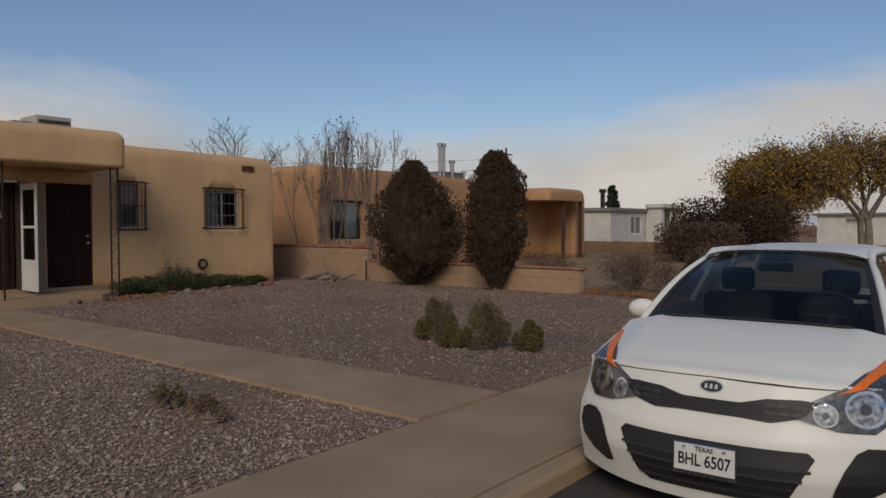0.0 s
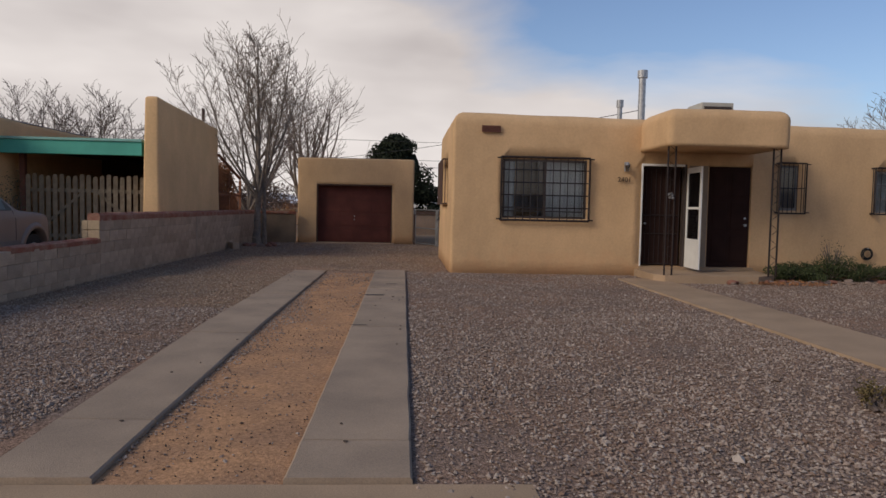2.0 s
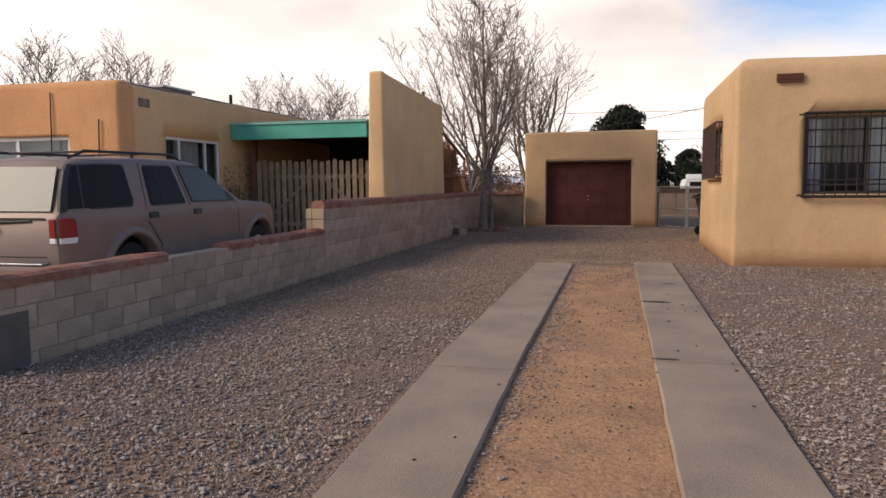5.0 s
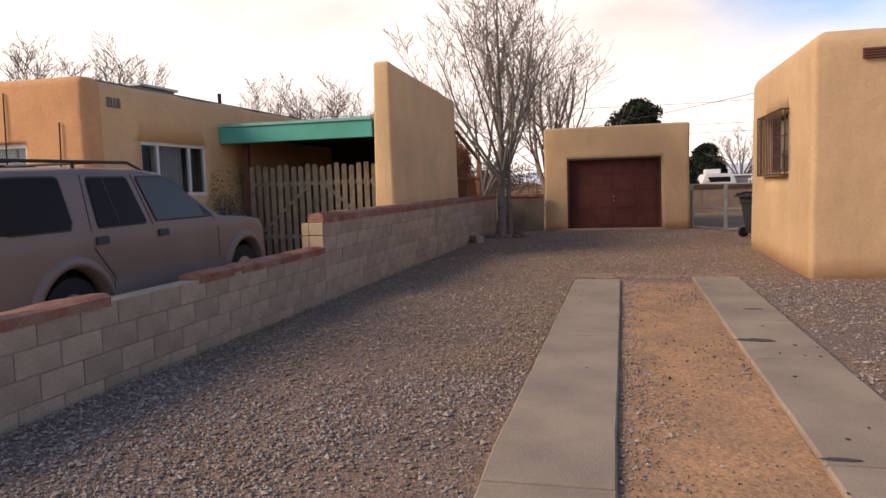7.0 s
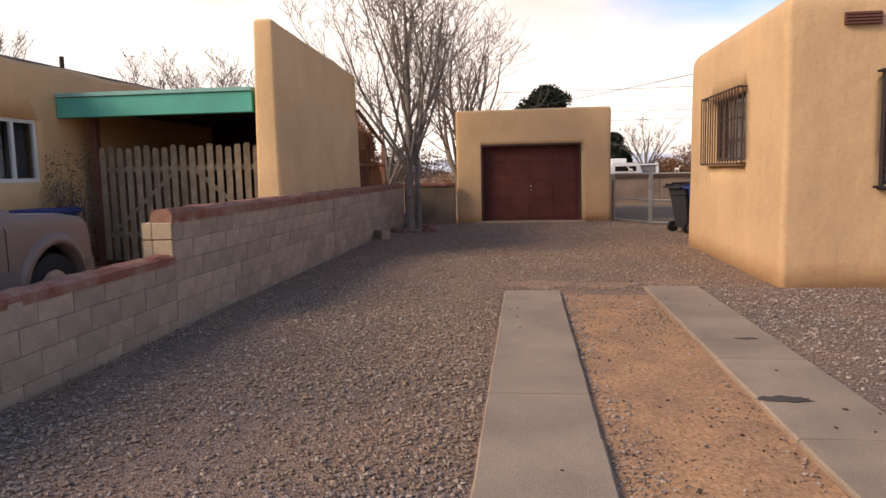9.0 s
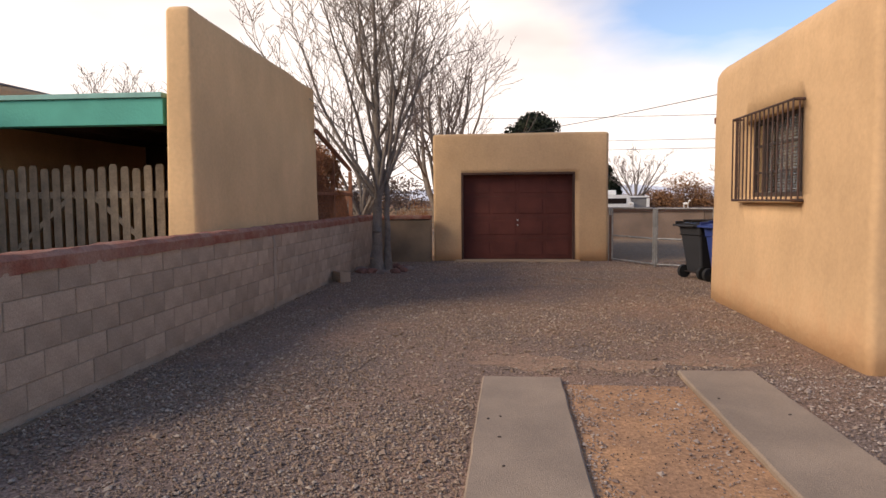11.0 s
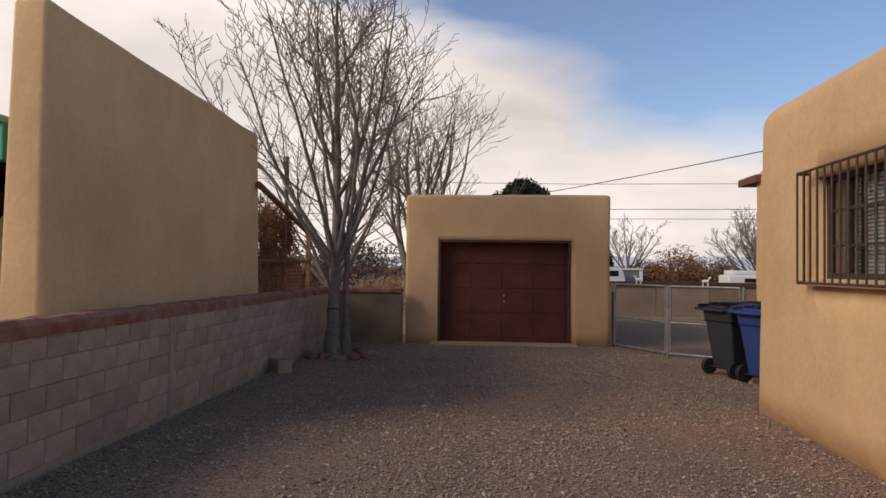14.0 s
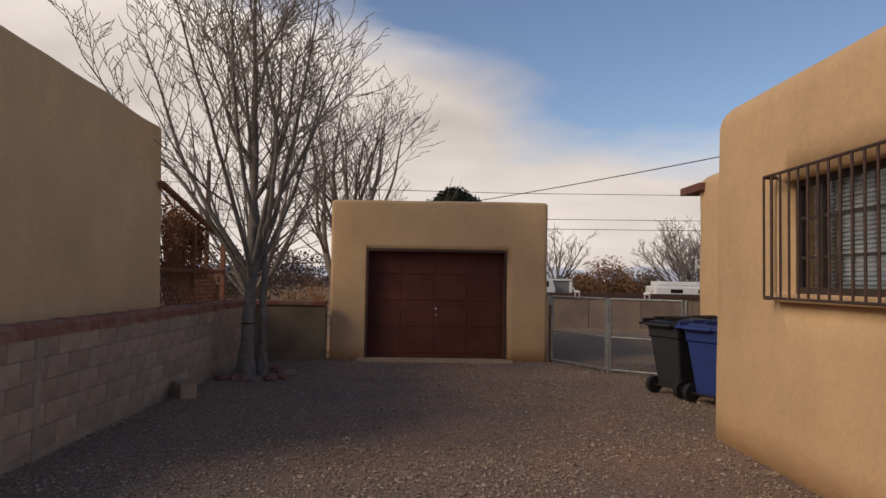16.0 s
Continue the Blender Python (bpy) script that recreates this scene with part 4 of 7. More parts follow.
stick = branchy((), 77, (-23.0, -1.05, 0.0), 1.2, 0.012, levels=1, label="thin dry fallen stick on the gravel", category="stick", name="fallen_stick", kids=(1, 1), twig_r=0.004, first=0.55)
stick.rotation_euler, stick.location = (radians(88), 0, radians(148)), (-22.9, -1.2, 0.012)

# ---- neighbour's carport ----
part("beam_board", boxm(-18.02, -17.84, -9.84, -6.56, 2.44, 2.76, 0.006), GREEN, nb, "teal painted carport fascia beam")
part("beam_edge", boxm(-18.06, -17.81, -9.84, -6.56, 2.764, 2.825, 0.004), mat("pale_teal_edge", (0.24, 0.5, 0.42), 0.6, var=0.2), nb, "pale teal metal roof edge")
part("carport_roof", boxm(-23.6, -18.07, -9.84, -6.56, 2.62, 2.76), BROWNWOOD, nb)
part("rafter", boxm(-23.5, -18.03, -8.3, -8.22, 2.48, 2.617), BROWNWOOD, nb)
part("rafter", boxm(-23.5, -18.03, -7.3, -7.22, 2.48, 2.617), BROWNWOOD, nb)
# dark sheet added across the back to keep the carport's inside dark
part("carport_back", boxm(-23.7, -23.6, -9.84, -6.56, 0, 2.62), BROWNWOOD, nb)
part("gate_post", boxm(-18.45, -18.33, -9.62, -9.5, -0.05, 2.617), REDDISH, nb)
CW = thing("carport_wall", (0, 0, 0), "tall tan stucco side wall of the neighbour's carport with a sloping top", "wall")
part("wall", adobe(-23.25, -17.74, -6.54, -6.1, -0.1, lambda x, y: 3.84 - 0.03 * (-17.74 - x), rc=0.07, rt=0.07, batter=0.06, wob=0.03, seed=9.0), STUCCO_Y, CW, smooth=True)
fence = thing("picket_fence", (-18.38, -9.46, 0), "weathered dog-eared picket gate with diagonal braces under the carport", "fence")
n = 19
for k in range(n):
    y = 2.86 * k / (n - 1)
    hh = 1.965 + 0.03 * math.sin(k * 1.7)
    bm = prism([(-0.035, 0.06), (-0.035, hh - 0.04), (-0.015, hh), (0.055, hh), (0.07, hh - 0.04), (0.07, 0.06)], -0.009, 0.009)
    for v in bm.verts:
        v.co = Vector((v.co.z, v.co.x + y, v.co.y))
    part("picket", bm, OLDWOOD, fence)
for z in (0.45, 1.55):
    part("rail", boxm(-0.055, -0.012, -0.05, 2.95, z, z + 0.09), OLDWOOD, fence)
for a, b in (((0.1, 0.5), (1.35, 1.6)), ((2.85, 0.5), (1.6, 1.6))):
    bm = bmesh.new()
    tube(bm, (-0.032, a[0], a[1]), (-0.032, b[0], b[1]), 0.045, n=4)
    part("brace", bm, OLDWOOD, fence)
SCREEN = mat("grey_insect_screen", (0.12, 0.13, 0.13), 0.9)
# neighbour windows
sash(nb, "y", -9.89, -17.37, -15.4, 1.42, 2.38, (-16.85, -15.9), WHITE, -1, ((-16.82, -15.93, CURTAIN), (-17.32, -16.88, SCREEN), (-15.88, -15.42, SCREEN)), w=0.06)
sash(nb, "x", -14.12, -13.2, -10.92, 1.3, 2.32, (-12.1,), WHITE, -1, ((-13.18, -10.94, CURTAIN),), w=0.07)
vent = new("vent")
vent.parent = nb
part("backing", boxm(-14.93, -14.62, -9.86, -9.842, 2.87, 3.03), ROOFING, vent)
for k in range(4):
    part("slat", boxm(-14.92 + 0.075 * k, -14.87 + 0.075 * k, -9.84, -9.825, 2.88, 3.02), OLDWOOD, vent)
part("roof_edge", boxm(-29, -14.2, -9.96, -9.9, 3.255, 3.285), ROOFING, nb)
part("corner_facing", cut(adobe(-14.5, -14.06, -20, -9.82, -0.05, 3.30, rc=0.1, rt=0.12, seed=3.3), [(-15, -13.8, -13.2, -10.92, 1.3, 2.32)], STUCCO_O), STUCCO_O, nb, "orange stucco front facing", smooth=True)
for y, z0 in ((-10.3, 1.2), (-11.3, 1.3)):
    part("cable", tubem((-14.04, y, z0), (-14.04, y + 0.05, 3.1 if y < -11 else 2.6), 0.012, n=6), DARKMETAL, nb)
nc = thing("roof_unit", (-17.3, -11.2, 3.25), "low grey roof unit on the neighbour's roof", "roof unit")
part("casing", boxm(-0.55, 0.55, -0.4, 0.4, 0, 0.28, 0.02), ROOFING, nc)
part("lid", boxm(-0.6, 0.6, -0.45, 0.45, 0.28, 0.33, 0.01), GALV, nc)
vp = thing("vent_pipe", (-19.2, -10.6, 3.2), "thin black vent pipe on the neighbour's roof", "vent pipe")
part("pipe", tubem((0, 0, 0), (0, 0, 0.45), 0.04), DARKMETAL, vp)

# trellis behind the carport wall
LATH = mat("red_brown_lath", (0.30, 0.13, 0.07), 0.9, var=0.3, scale=8)
tre = thing("trellis", (-23.35, -6.3, 0.0), "red-brown wooden lattice trellis with dry vines above the block wall", "trellis")
for u in (0, -1.75, -3.5):
    part("post", boxm(u - 0.04, u + 0.04, -0.04, 0.04, 0, 2.62 + 0.12 * u), LATH, tre)
part("top_beam", tubem((0.35, 0.22, 2.84), (-3.5, 0, 2.25), 0.05, n=6), LATH, tre)
part("rail", boxm(-3.46, -0.04, -0.03, 0.03, 1.62, 1.68), LATH, tre)
for s in (1, -1):
    for k in range(34):
        u0 = -3.46 + 0.12 * k - 0.65
        p, q = ((u0, 0.95), (u0 + 0.65, 1.72)) if s == 1 else ((u0 + 0.65, 0.95), (u0, 1.72))
        if min(p[0], q[0]) < -3.46 or max(p[0], q[0]) > -0.04:
            continue
        part("lattice_slat", tubem((p[0], 0.008 * s, p[1]), (q[0], 0.008 * s, q[1]), 0.012, n=4), LATH, tre)
for k in range(16):
    u = -0.1 - 0.09 * k
    if u + 0.3 < 0:
        part("lath", tubem((u, 0, 1.72), (u + 0.3, 0, 2.62 + 0.12 * u), 0.008, n=4), LATH, tre)


def clump(name, loc, size, count, leaf, m, seed, label, category="bush", stems=None, stem_n=14, aspect=0.5, group="", balls=None):
    """A bush: many small leaves on a cloud of twigs with an uneven outline."""
    rng = random.Random(seed)
    t = thing(name, loc, label, category, group)
    V, F = [], []
    lumps = [(Vector((rng.uniform(-0.7, 0.7) * size[0], rng.uniform(-0.7, 0.7) * size[1], rng.uniform(0.25, 0.85) * size[2])), rng.uniform(0.25, 0.5)) for _ in range(12)]
    if balls:
        lumps = [(Vector((x * size[0], y * size[1], z * size[2])), r) for x, y, z, r in balls]
    for _ in range(count):
        c, r = rng.choice(lumps)
        d = Vector([rng.gauss(0, 1) for _ in range(3)]).normalized() * (rng.random() ** (0.22 if balls else 0.4))
        p = c + Vector((d.x * size[0] * r, d.y * size[1] * r, d.z * size[2] * r))
        if p.z < 0.01:
            p.z = rng.uniform(0.01, 0.08)
        a = Vector([rng.gauss(0, 1) for _ in range(3)]).normalized() * leaf * rng.uniform(0.6, 1.4)
        b = a.cross(Vector([rng.gauss(0, 1) for _ in range(3)])).normalized() * leaf * aspect
        s = len(V)
        V += [tuple(p - a), tuple(p + b), tuple(p + a), tuple(p - b)]
        F.append((s, s + 1, s + 2, s + 3))
    me = bpy.data.meshes.new("foliage")
    me.from_pydata(V, [], F)
    part("foliage", me, m, t)
    bm = bmesh.new()
    for c, r in lumps:
        tube(bm, (rng.uniform(-0.04, 0.04), rng.uniform(-0.04, 0.04), 0), c, 0.018, 0.006, n=4)
    for _ in range(stem_n):
        c, r = rng.choice(lumps)
        q = c + Vector([rng.gauss(0, 1) for _ in range(3)]).normalized() * min(size) * 0.45
        tube(bm, c * 0.6, (q.x, q.y, max(q.z, 0.03)), 0.008, 0.003, n=3)
    part("stem_work", bm, stems or TWIG_D, t)
    return t


DRYVINE = mat("dry_orange_vine", (0.30, 0.13, 0.06), 0.95, rand3=((0.36, 0.16, 0.07), (0.22, 0.12, 0.06)), scale=8)
clump("dry_vine", (-24.9, -6.42, 1.5), (1.25, 0.22, 1.05), 5200, 0.035, DRYVINE, 21, "dense dry orange-brown vine tangled on the trellis", "vine")
SAGE = mat("dull_green_leaves", (0.075, 0.075, 0.035), 0.9, rand3=((0.10, 0.095, 0.045), (0.13, 0.10, 0.06)))
clump("shrub", (-17.55, -9.45, 0), (0.55, 0.35, 1.7), 900, 0.025, SAGE, 22, "sparse olive twiggy shrub against the neighbour's wall", stem_n=60)
tb = thing("recycling_bin", (-16.7, -9.35, 0), "dark blue plastic recycling bin beside the neighbour's house", "waste bin")
part("tub", boxm(-0.3, 0.3, -0.3, 0.3, 0, 0.95, 0.03), BINBLUE, tb)
part("lid", boxm(-0.36, 0.36, -0.34, 0.34, 0.952, 1.03, 0.02), BINBLUE, tb)
stump = thing("tree_stump", (-6.85, -5.95, -0.02), "short weathered wooden log end by the wall pier", "log")
part("log", tubem((0, 0, 0), (0, 0, 0.2), 0.13, 0.12, n=14), OLDWOOD, stump)

# ---- white hatchback; local y runs from its nose to its tail ----
CARPAINT = mat("white_car_paint", (0.78, 0.775, 0.72), 0.45, spec=0.4, coat=0.12)
PLASTIC = mat("black_car_plastic", (0.018, 0.018, 0.019), 0.55)
CHROME = mat("chrome", (0.75, 0.76, 0.77), 0.12, metal=1.0)
LAMPGLASS = glass("lamp_cover", (0.9, 0.92, 0.94), 0.03)
REFLECTOR = mat("lamp_reflector", (0.80, 0.81, 0.83), 0.3, metal=0.7, rgb2=(0.16, 0.16, 0.17), scale=34)
AMBER = mat("amber_plastic", (0.85, 0.19, 0.025), 0.45)
HOUSING = mat("dark_lamp_housing", (0.20, 0.20, 0.21), 0.3, metal=0.5, var=0.6, scale=30)
CLOTH = mat("dark_car_cloth", (0.075, 0.073, 0.07), 0.9)


def thin_glass(name, tint):
    """One sheet of clear glass: straight through, with a mirror sheen."""
    m = bpy.data.materials.new(name)
    m.use_nodes = True
    n, l = m.node_tree.nodes, m.node_tree.links
    n.remove(n["Principled BSDF"])
    clear, gloss, mix, fr = n.new("ShaderNodeBsdfTransparent"), n.new("ShaderNodeBsdfGlossy"), n.new("ShaderNodeMixShader"), n.new("ShaderNodeFresnel")
    clear.inputs["Color"].default_value = (*tint, 1)
    gloss.inputs["Roughness"].default_value = 0.03
    fr.inputs["IOR"].default_value = 1.45
    l.new(fr.outputs[0], mix.inputs[0]), l.new(clear.outputs[0], mix.inputs[1]), l.new(gloss.outputs[0], mix.inputs[2])
    l.new(mix.outputs[0], n["Material Output"].inputs["Surface"])
    return m


CARGLASS = thin_glass("car_glass", (0.46, 0.52, 0.53))
car = thing("hatchback_car", (-1.235, 3.6, STREET_Z), "white five-door hatchback parked at the kerb", "car", rz=3)
HW = 0.86


def nose(x, z):
    """How far behind the bumper's foremost line the front skin lies."""
    a = min(abs(x) / HW, 1.0)
    return 0.34 * a ** 2.6 + (max(0.0, z - 0.52) * 0.42) + max(0.0, 0.34 - z) * 0.35 + 0.02 * math.sin(max(0.0, min(1.0, (z - 0.40) / 0.3)) * math.pi) * 1.0


def tuck(z):
    """How far the car's front and flanks draw in above the bumper."""
    return 1 - 0.055 * min(1.0, max(0.0, (z - 0.50) / 0.22))


def brim(x):
    return 0.82 - 0.05 * (abs(x) / HW) ** 2


def hood_z(x, f):
    a = abs(x) / HW
    centre = 0.82 + 0.18 * math.sin(f * math.pi * 0.45)
    edge = brim(HW) + 0.17 * f
    crease = 0.012 * math.exp(-((a - 0.72) / 0.08) ** 2)
    w = min(1.0, f * 5)
    return (1 - w) * brim(x) + w * (centre + (edge - centre) * a ** 3.5 + crease)


def sheet(fn, us, vs, two=False):
    bm = bmesh.new()
    g = [[bm.verts.new(fn(u, v)) for v in vs] for u in us]
    for a, b in zip(g, g[1:]):
        for k in range(len(vs) - 1):
            bm.faces.new((a[k], b[k], b[k + 1], a[k + 1]))
    return bm


def lin(a, b, n):
    return [a + (b - a) * k / n for k in range(n + 1)]


def side_x(z, y):
    x = HW * tuck(z) - 0.10 * max(0, (0.42 - z) / 0.3) ** 2 - 0.02 * max(0.0, (z - 0.72) / 0.3) ** 2
    return x - 0.18 * max(0.0, (y - 3.3) / 0.75) ** 2


def shoulder(y):
    return brim(HW) + 0.17 * min(1.0, (y - 0.34) / 0.75) + 0.05 * max(0.0, (y - 1.1) / 2.9)


def wheel_cut(y, z, cy):
    return (y - cy) ** 2 + (z - 0.30) ** 2 < 0.335 ** 2


xs = lin(-HW, HW, 90)
parts = [sheet(lambda x, t: (x * tuck(0.14 + (brim(x) - 0.14) * t), nose(x, 0.14 + (brim(x) - 0.14) * t), 0.14 + (brim(x) - 0.14) * t), xs, lin(0, 1, 34))]
parts.append(sheet(lambda x, f: (x * (0.945 - 0.005 * f), nose(x, brim(x)) + (1.04 - nose(x, brim(x)) - 0.10 * (1 - (abs(x) / HW) ** 2)) * f, hood_z(x, f)), xs, lin(0, 1, 14)))
for s in (-1, 1):
    parts.append(sheet(lambda y, t: (s * (HW * tuck(0.2 + (shoulder(y) - 0.2) * t) if y < 0.36 else side_x(0.2 + (shoulder(y) - 0.2) * t, y)) * (1 if y > 0.5 else 1), y if y > 0.345 else nose(HW, 0.2 + (shoulder(0.345) - 0.2) * t), 0.2 + (shoulder(y) - 0.2) * t), lin(0.34, 4.0, 60), lin(0, 1, 14)))
parts.append(sheet(lambda x, t: (x, 4.05 - 0.1 * t - 0.22 * (abs(x) / 0.7) ** 3, 0.2 + 0.8 * t), lin(-0.70, 0.70, 14), lin(0, 1, 8)))
bm = bmesh.new()
for p in parts:
    me = bpy.data.meshes.new("t")
    p.to_mesh(me), p.free()
    bm.from_mesh(me)
    bpy.data.meshes.remove(me)
dead = [f for f in bm.faces if any(wheel_cut(f.calc_center_median().y, f.calc_center_median().z, c) and abs(f.calc_center_median().x) > 0.6 and f.calc_center_median().y > 0.36 for c in (0.82, 3.38))]
bmesh.ops.delete(bm, geom=dead, context="FACES")
bmesh.ops.remove_doubles(bm, verts=bm.verts, dist=0.004)
bmesh.ops.recalc_face_normals(bm, faces=bm.faces)
body = part("body", bm, CARPAINT, car, smooth=True)
part("floor_pan", boxm(-0.74, 0.74, 0.3, 3.9, 0.17, 0.36), PLASTIC, car)
part("engine_block", boxm(-0.5, 0.5, 0.45, 1.0, 0.36, 0.7), PLASTIC, car)


def decal(outline, offset, m, name, parent=None, label="", thick=0.0, rounds=2):
    """A patch on the car's nose, cut to an outline in x and z, that follows the skin."""
    bm = bmesh.new()
    vs = [bm.verts.new((x, 0, z)) for x, z in outline]
    f = bm.faces.new(vs)
    bmesh.ops.triangulate(bm, faces=[f])
    for _ in range(6 if rounds else 0):
        long = [e for e in bm.edges if e.calc_length() > 0.03]
        if not long:
            break
        bmesh.ops.subdivide_edges(bm, edges=long, cuts=1)
        bmesh.ops.triangulate(bm, faces=bm.faces)
    for v in bm.verts:
        b = brim(v.co.x)
        v.co.y = nose(v.co.x, min(v.co.z, b)) - offset + max(0.0, v.co.z - b) * 4.2
        v.co.x *= tuck(min(v.co.z, b))
        v.co.z += (offset * 0.8 + min(0.016, (v.co.z - b) * 0.6)) if v.co.z > b else 0
    bmesh.ops.recalc_face_normals(bm, faces=bm.faces)
    if sum(f.normal.y for f in bm.faces) > 0:
        bmesh.ops.reverse_faces(bm, faces=bm.faces)
    ext = bmesh.ops.extrude_face_region(bm, geom=bm.faces[:])
    bmesh.ops.translate(bm, verts=[g for g in ext["geom"] if isinstance(g, bmesh.types.BMVert)], vec=(0, 0.012 + thick, 0))
    bmesh.ops.recalc_face_normals(bm, faces=bm.faces)
    return part(name, bm, m, parent or car, label)


def mirror(o):
    return [(-x, z) for x, z in reversed(o)]


grille_shape = [(-0.53, 0.715), (-0.44, 0.725), (-0.28, 0.72), (-0.15, 0.69), (0.15, 0.69), (0.28, 0.72), (0.44, 0.725), (0.53, 0.715), (0.44, 0.64), (0.30, 0.61), (0.16, 0.62), (-0.16, 0.62), (-0.30, 0.61), (-0.44, 0.64)]
gr = decal(grille_shape, 0.008, PLASTIC, "upper_grille", label="black upper grille with a honeycomb mesh")
lower = [(-0.49, 0.455), (-0.46, 0.485), (0.46, 0.485), (0.49, 0.455), (0.38, 0.25), (0.31, 0.21), (-0.31, 0.21), (-0.38, 0.25)]
lg = decal(lower, 0.008, PLASTIC, "lower_grille", label="wide black lower grille opening")
for k in range(4):
    z = 0.24 + 0.05 * k
    w = 0.37 + 0.035 * k
    decal([(-w, z), (w, z), (w, z + 0.012), (-w, z + 0.012)], 0.014, mat("satin_black", (0.04, 0.04, 0.042), 0.4) if k == 0 else bpy.data.materials["satin_black"], "grille_bar", lg, rounds=4)
for z in (0.65, 0.685):
    for x0, x1 in ((-0.46, -0.27), (0.27, 0.46)):
        for j in range(3):
            a = x0 + (x1 - x0) * j / 3
            decal([(a, z), (a + 0.055, z), (a + 0.05, z + 0.012), (a + 0.005, z + 0.012)], 0.011, bpy.data.materials["satin_black"], "grille_bar", gr, rounds=1)
fog = [(0.655, 0.49), (0.70, 0.515), (0.77, 0.51), (0.82, 0.48), (0.835, 0.41), (0.80, 0.33), (0.71, 0.27), (0.60, 0.235), (0.555, 0.245), (0.575, 0.32), (0.61, 0.41)]
decal(fog, 0.009, PLASTIC, "fog_lamp_recess"), decal(mirror(fog), 0.009, PLASTIC, "fog_lamp_recess")
lampshape = [(0.37, 0.655), (0.46, 0.71), (0.60, 0.775), (0.70, 0.82), (0.80, 0.885), (0.835, 0.88), (0.85, 0.74), (0.83, 0.64), (0.74, 0.575), (0.60, 0.585), (0.48, 0.62)]
for sgn in (1, -1):
    o = lampshape if sgn == 1 else mirror(lampshape)
    hl = new("headlight")
    hl.parent = car
    decal(o, 0.004, HOUSING, "housing", hl, rounds=3)
    for (x, z, r) in ((0.545, 0.662, 0.056), (0.715, 0.69, 0.088)):
        ring = [(sgn * x + r * math.cos(a * 0.3927), z + r * math.sin(a * 0.3927)) for a in range(16)]
        decal(ring, 0.012, CHROME, "reflector", hl, rounds=1)
        ring = [(sgn * x + r * 0.82 * math.cos(a * 0.3927), z + r * 0.82 * math.sin(a * 0.3927)) for a in range(16)]
        decal(ring, 0.016, REFLECTOR, "bowl", hl, rounds=1)
        ring = [(sgn * x + r * 0.3 * math.cos(a * 0.785), z + r * 0.3 * math.sin(a * 0.785)) for a in range(8)]
        decal(ring, 0.020, HOUSING, "bulb_shield", hl, rounds=1)
    am = [(0.60, 0.758), (0.70, 0.805), (0.80, 0.872), (0.838, 0.872), (0.815, 0.82), (0.70, 0.780)]
    decal(am if sgn == 1 else mirror(am), 0.012, AMBER, "amber_signal", hl, rounds=2)
    cov = [(sgn * x, z) for x, z in ((0.38, 0.655), (0.46, 0.70), (0.60, 0.75), (0.70, 0.775), (0.80, 0.80), (0.838, 0.79), (0.845, 0.72), (0.825, 0.645), (0.74, 0.585), (0.60, 0.592), (0.48, 0.625))]
    decal(cov[::sgn], 0.024, LAMPGLASS, "cover", hl, rounds=3, thick=-0.008)
oval = lambda rx, rz, cz: [(rx * math.cos(a * 0.314), cz + rz * math.sin(a * 0.314)) for a in range(20)]
decal(oval(0.065, 0.033, 0.752), 0.006, CHROME, "badge_rim", label="chrome oval badge rim", rounds=1)
decal(oval(0.057, 0.026, 0.752), 0.009, PLASTIC, "badge", label="black oval badge", rounds=1)
for x in (-0.027, 0.0, 0.027):
    decal([(x - 0.009, 0.741), (x + 0.009, 0.741), (x + 0.006, 0.764), (x - 0.006, 0.764)], 0.012, CHROME, "badge_mark", rounds=0)
decal([(-0.60, 0.778), (-0.3, 0.793), (0, 0.798), (0.3, 0.793), (0.60, 0.778), (0.60, 0.774), (0.3, 0.789), (0, 0.794), (-0.3, 0.789), (-0.60, 0.774)], 0.003, PLASTIC, "hood_gap", rounds=3)
# licence plate with its raised writing
plate = new("licence_plate")
plate.parent = car
plate.location = (0.0, nose(0, 0.39) - 0.03, 0.39)
part("plate_frame", boxm(-0.158, 0.158, 0.0, 0.008, -0.088, 0.08, 0.004), CHROME, plate)
part("plate_sheet", boxm(-0.150, 0.150, -0.004, -0.0005, -0.062, 0.074), mat("plate_white", (0.72, 0.72, 0.70), 0.4, var=0.08, scale=20), plate)


def writing(text, size, at, m, parent, extrude=0.0015, name="writing", sx=1.0):
    fc = bpy.data.curves.new("t", "FONT")
    fc.body, fc.size, fc.extrude, fc.align_x, fc.align_y, fc.offset = text, size, extrude, "CENTER", "CENTER", size * 0.012
    tmp = new("t", fc)
    bpy.context.view_layer.update()
    me = bpy.data.meshes.new_from_object(tmp.evaluated_get(bpy.context.evaluated_depsgraph_get()))
    bpy.data.objects.remove(tmp)
    me.materials.clear()
    me.transform(Matrix.Diagonal((sx, 1, 1, 1)))
    o = part(name, me, m, parent)
    o.location, o.rotation_euler = at, (radians(90), 0, 0)
    return o


writing("BHL 6507", 0.088, (0, -0.006, -0.004), PLASTIC, plate, sx=0.74)
writing("TEXAS", 0.034, (0, -0.006, 0.056), PLASTIC, plate, sx=0.9)
for x in (-0.11, -0.07, -0.03, 0.01, 0.05, 0.09):
    part("frame_mark", boxm(x, x + 0.026, -0.005, 0.001, -0.083, -0.068), PLASTIC, plate)
for x in (-0.1, 0.1):
    part("bolt", tubem((x, -0.012, 0.062), (x, 0, 0.062), 0.007), GALV, plate)

# glasshouse
WZ0, WZ1 = 0.985, 1.41


